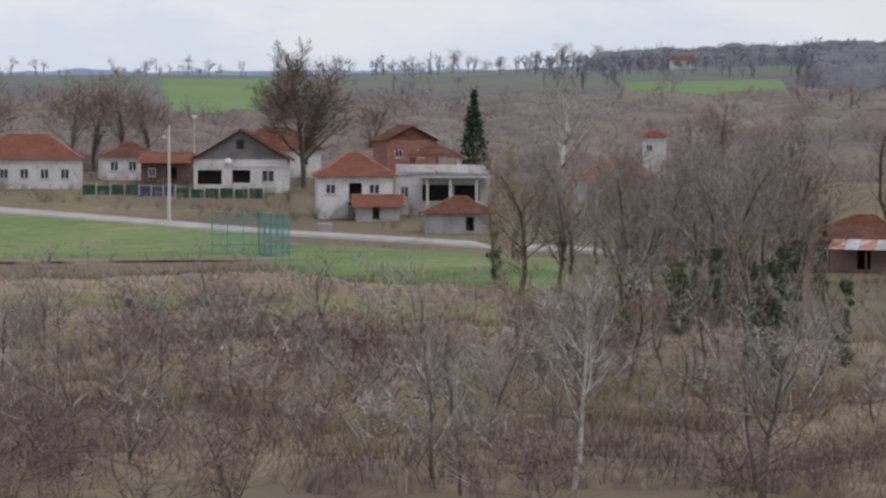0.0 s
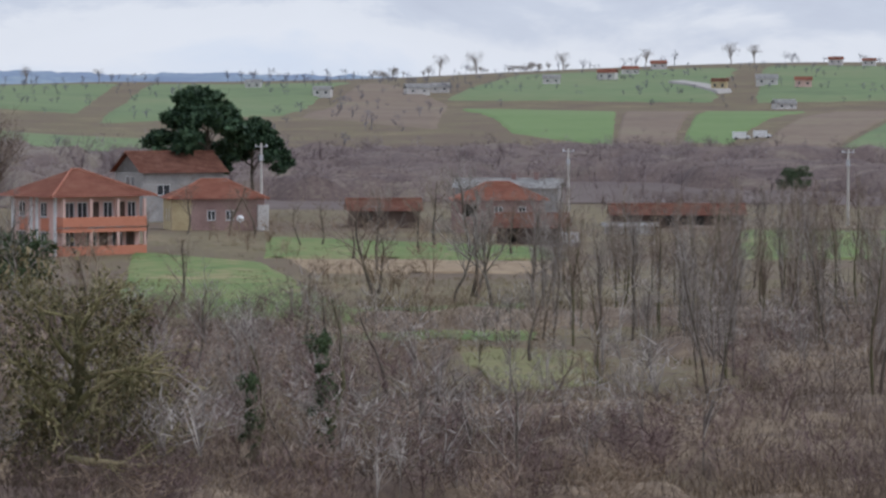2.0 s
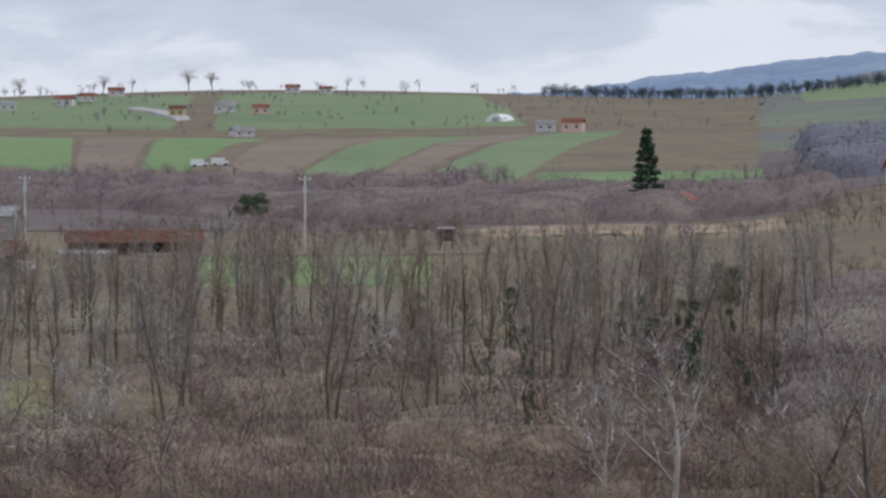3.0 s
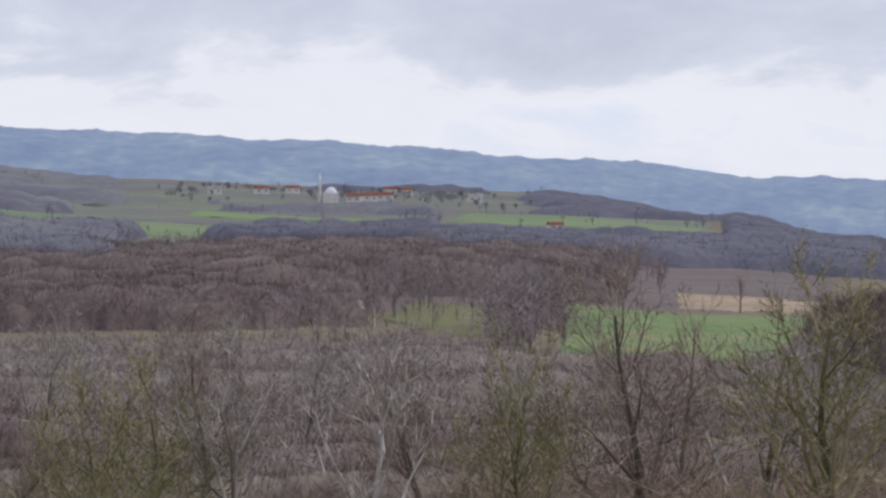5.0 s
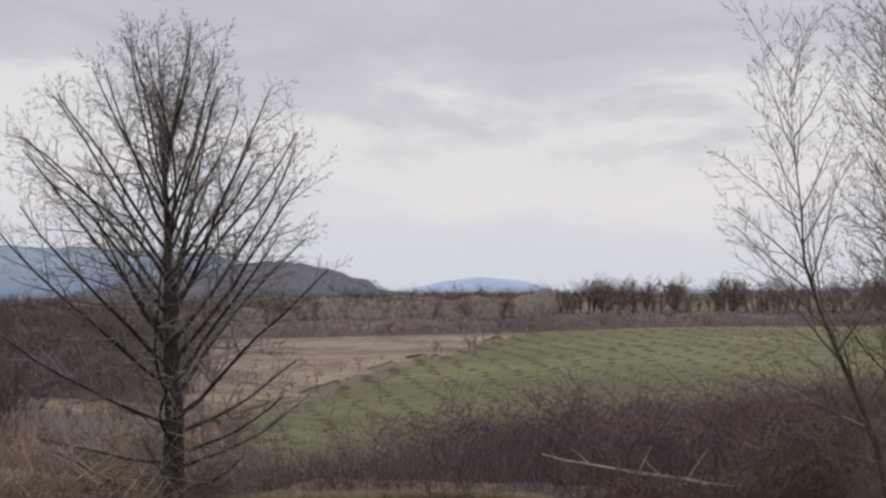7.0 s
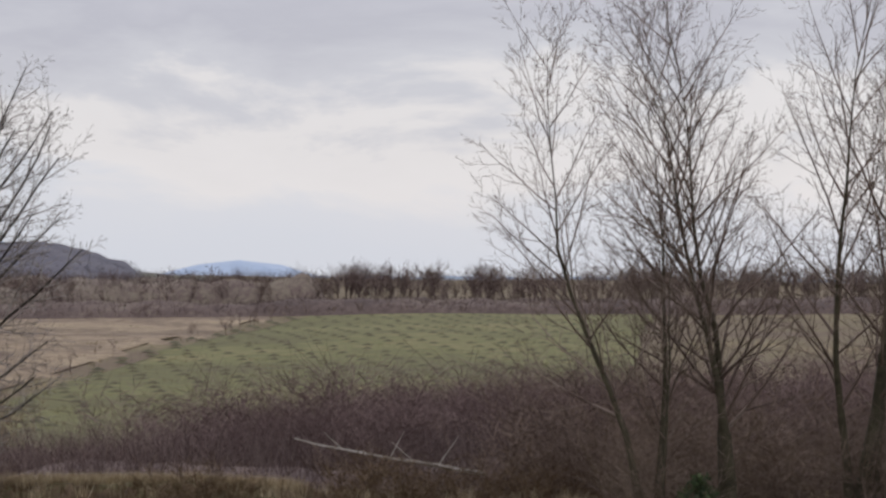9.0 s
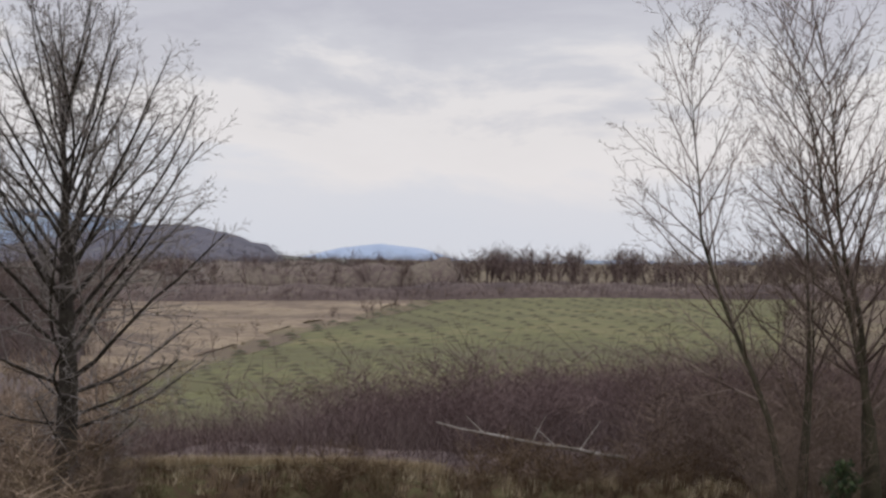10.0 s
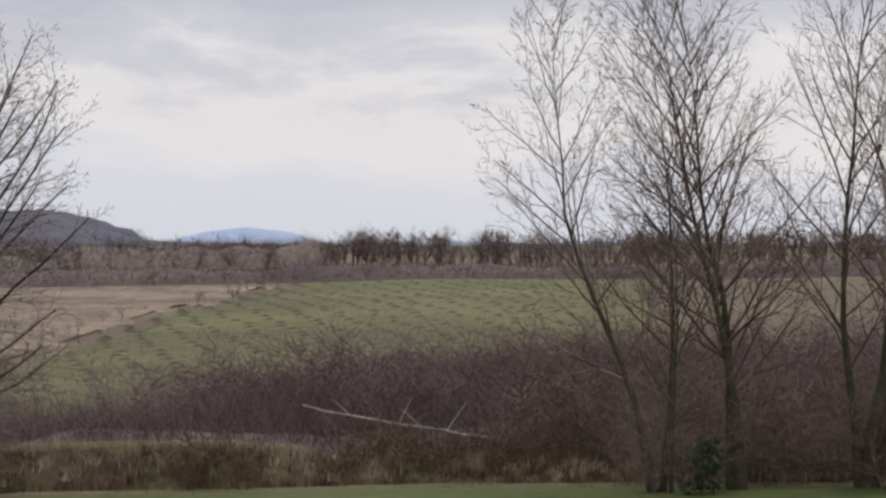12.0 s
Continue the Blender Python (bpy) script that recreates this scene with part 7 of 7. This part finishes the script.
thicket("dark bramble clumps on the bank", shrubs, spread(32, 94.6, 96.4, 58.5, 60.5, 16) + spread(33, 97.6, 103, 59, 62, 46), M_DEADLEAF, 0.3, 0.5, 32)
M_UNDER = material("dark_undergrowth_twigs", [(0.3, (0.09, 0.062, 0.052)), (0.5, (0.17, 0.122, 0.10)), (0.7, (0.27, 0.2, 0.155))], 0.3, island=0.5, coords="World")
thicket("dark undergrowth between the stems", fine_shrubs, spread(34, 100.6, 113, 55.0, 67, 150, lambda az, d: az > 102.3 or d > 60), M_UNDER, 0.3, 0.95, 34)
thicket("brown bushy growth round the foot of the oval tree", fine_shrubs, spread(58, 87.0, 91.2, 56.5, 63, 34), M_UNDER, 0.3, 0.5, 58)
fallen = bmesh.new()
line = []
for k in range(9):
    u = k / 8
    x, y, z = spot(96.9 + 3.7 * u, 62)
    line.append(Vector((x, y, EYE_Z - 3.72 - 0.73 * u ** 0.85 + 0.06 * noise.noise((k * 1.7, 3, 1)))))
for k in range(8):
    tube(fallen, line[k], line[k + 1], 0.016 + 0.004 * k, 0.02 + 0.004 * k, 7)
for k, dx, dz in ((2, 0.25, 0.35), (4, -0.2, 0.55), (5, 0.3, 0.4), (6, -0.3, 0.6)):
    tube(fallen, line[k], line[k] + Vector((0.1, dx * 1.5, dz)), 0.016, 0.006, 5)
me = bpy.data.meshes.new("fallen_branch")
fallen.to_mesh(me)
me.materials.append(M_PALE)
tagged(new("fallen_branch", me), "pale fallen branch lying across the brambles", "branch")

# planting pits in rows on the hillside
pit_v, pit_f = [], []
for i in range(-4, 40):
    for k in range(60):
        px, py = 205 + i * 6.0 + 1.3 * noise.noise((i * 1.7, k * 1.3, 1.0)), -75 + k * 3.6 + 1.1 * noise.noise((i * 1.1, k * 1.9, 7.0))
        az, d = math.degrees(math.atan2(px, py)), math.hypot(px, py)
        if not (180 < d < 400 and 90.8 + max(0, (d - 190)) * 0.029 < az < 103.5):
            continue
        x, y, z = spot(az, d)
        b = len(pit_v)
        for j in range(8):
            w = j * math.tau / 8
            r = 0.75 + 0.2 * noise.noise((i * 3.1, k * 2.7, j))
            pit_v.append((x + r * math.cos(w), y + r * math.sin(w), z + 0.1))
        pit_v.append((x, y, z + 0.34))
        pit_f += [(b + j, b + (j + 1) % 8, b + 8) for j in range(8)]
M_PIT = material("dug_soil_and_dead_grass", [(0.3, (0.04, 0.04, 0.018)), (0.7, (0.10, 0.09, 0.045))], 0.4, fine=3, coords="World")
tagged(new("planting_mounds", mesh_from("planting_mounds", pit_v, pit_f, M_PIT)), "rows of small dug planting mounds", "mounds", kind="stuff")
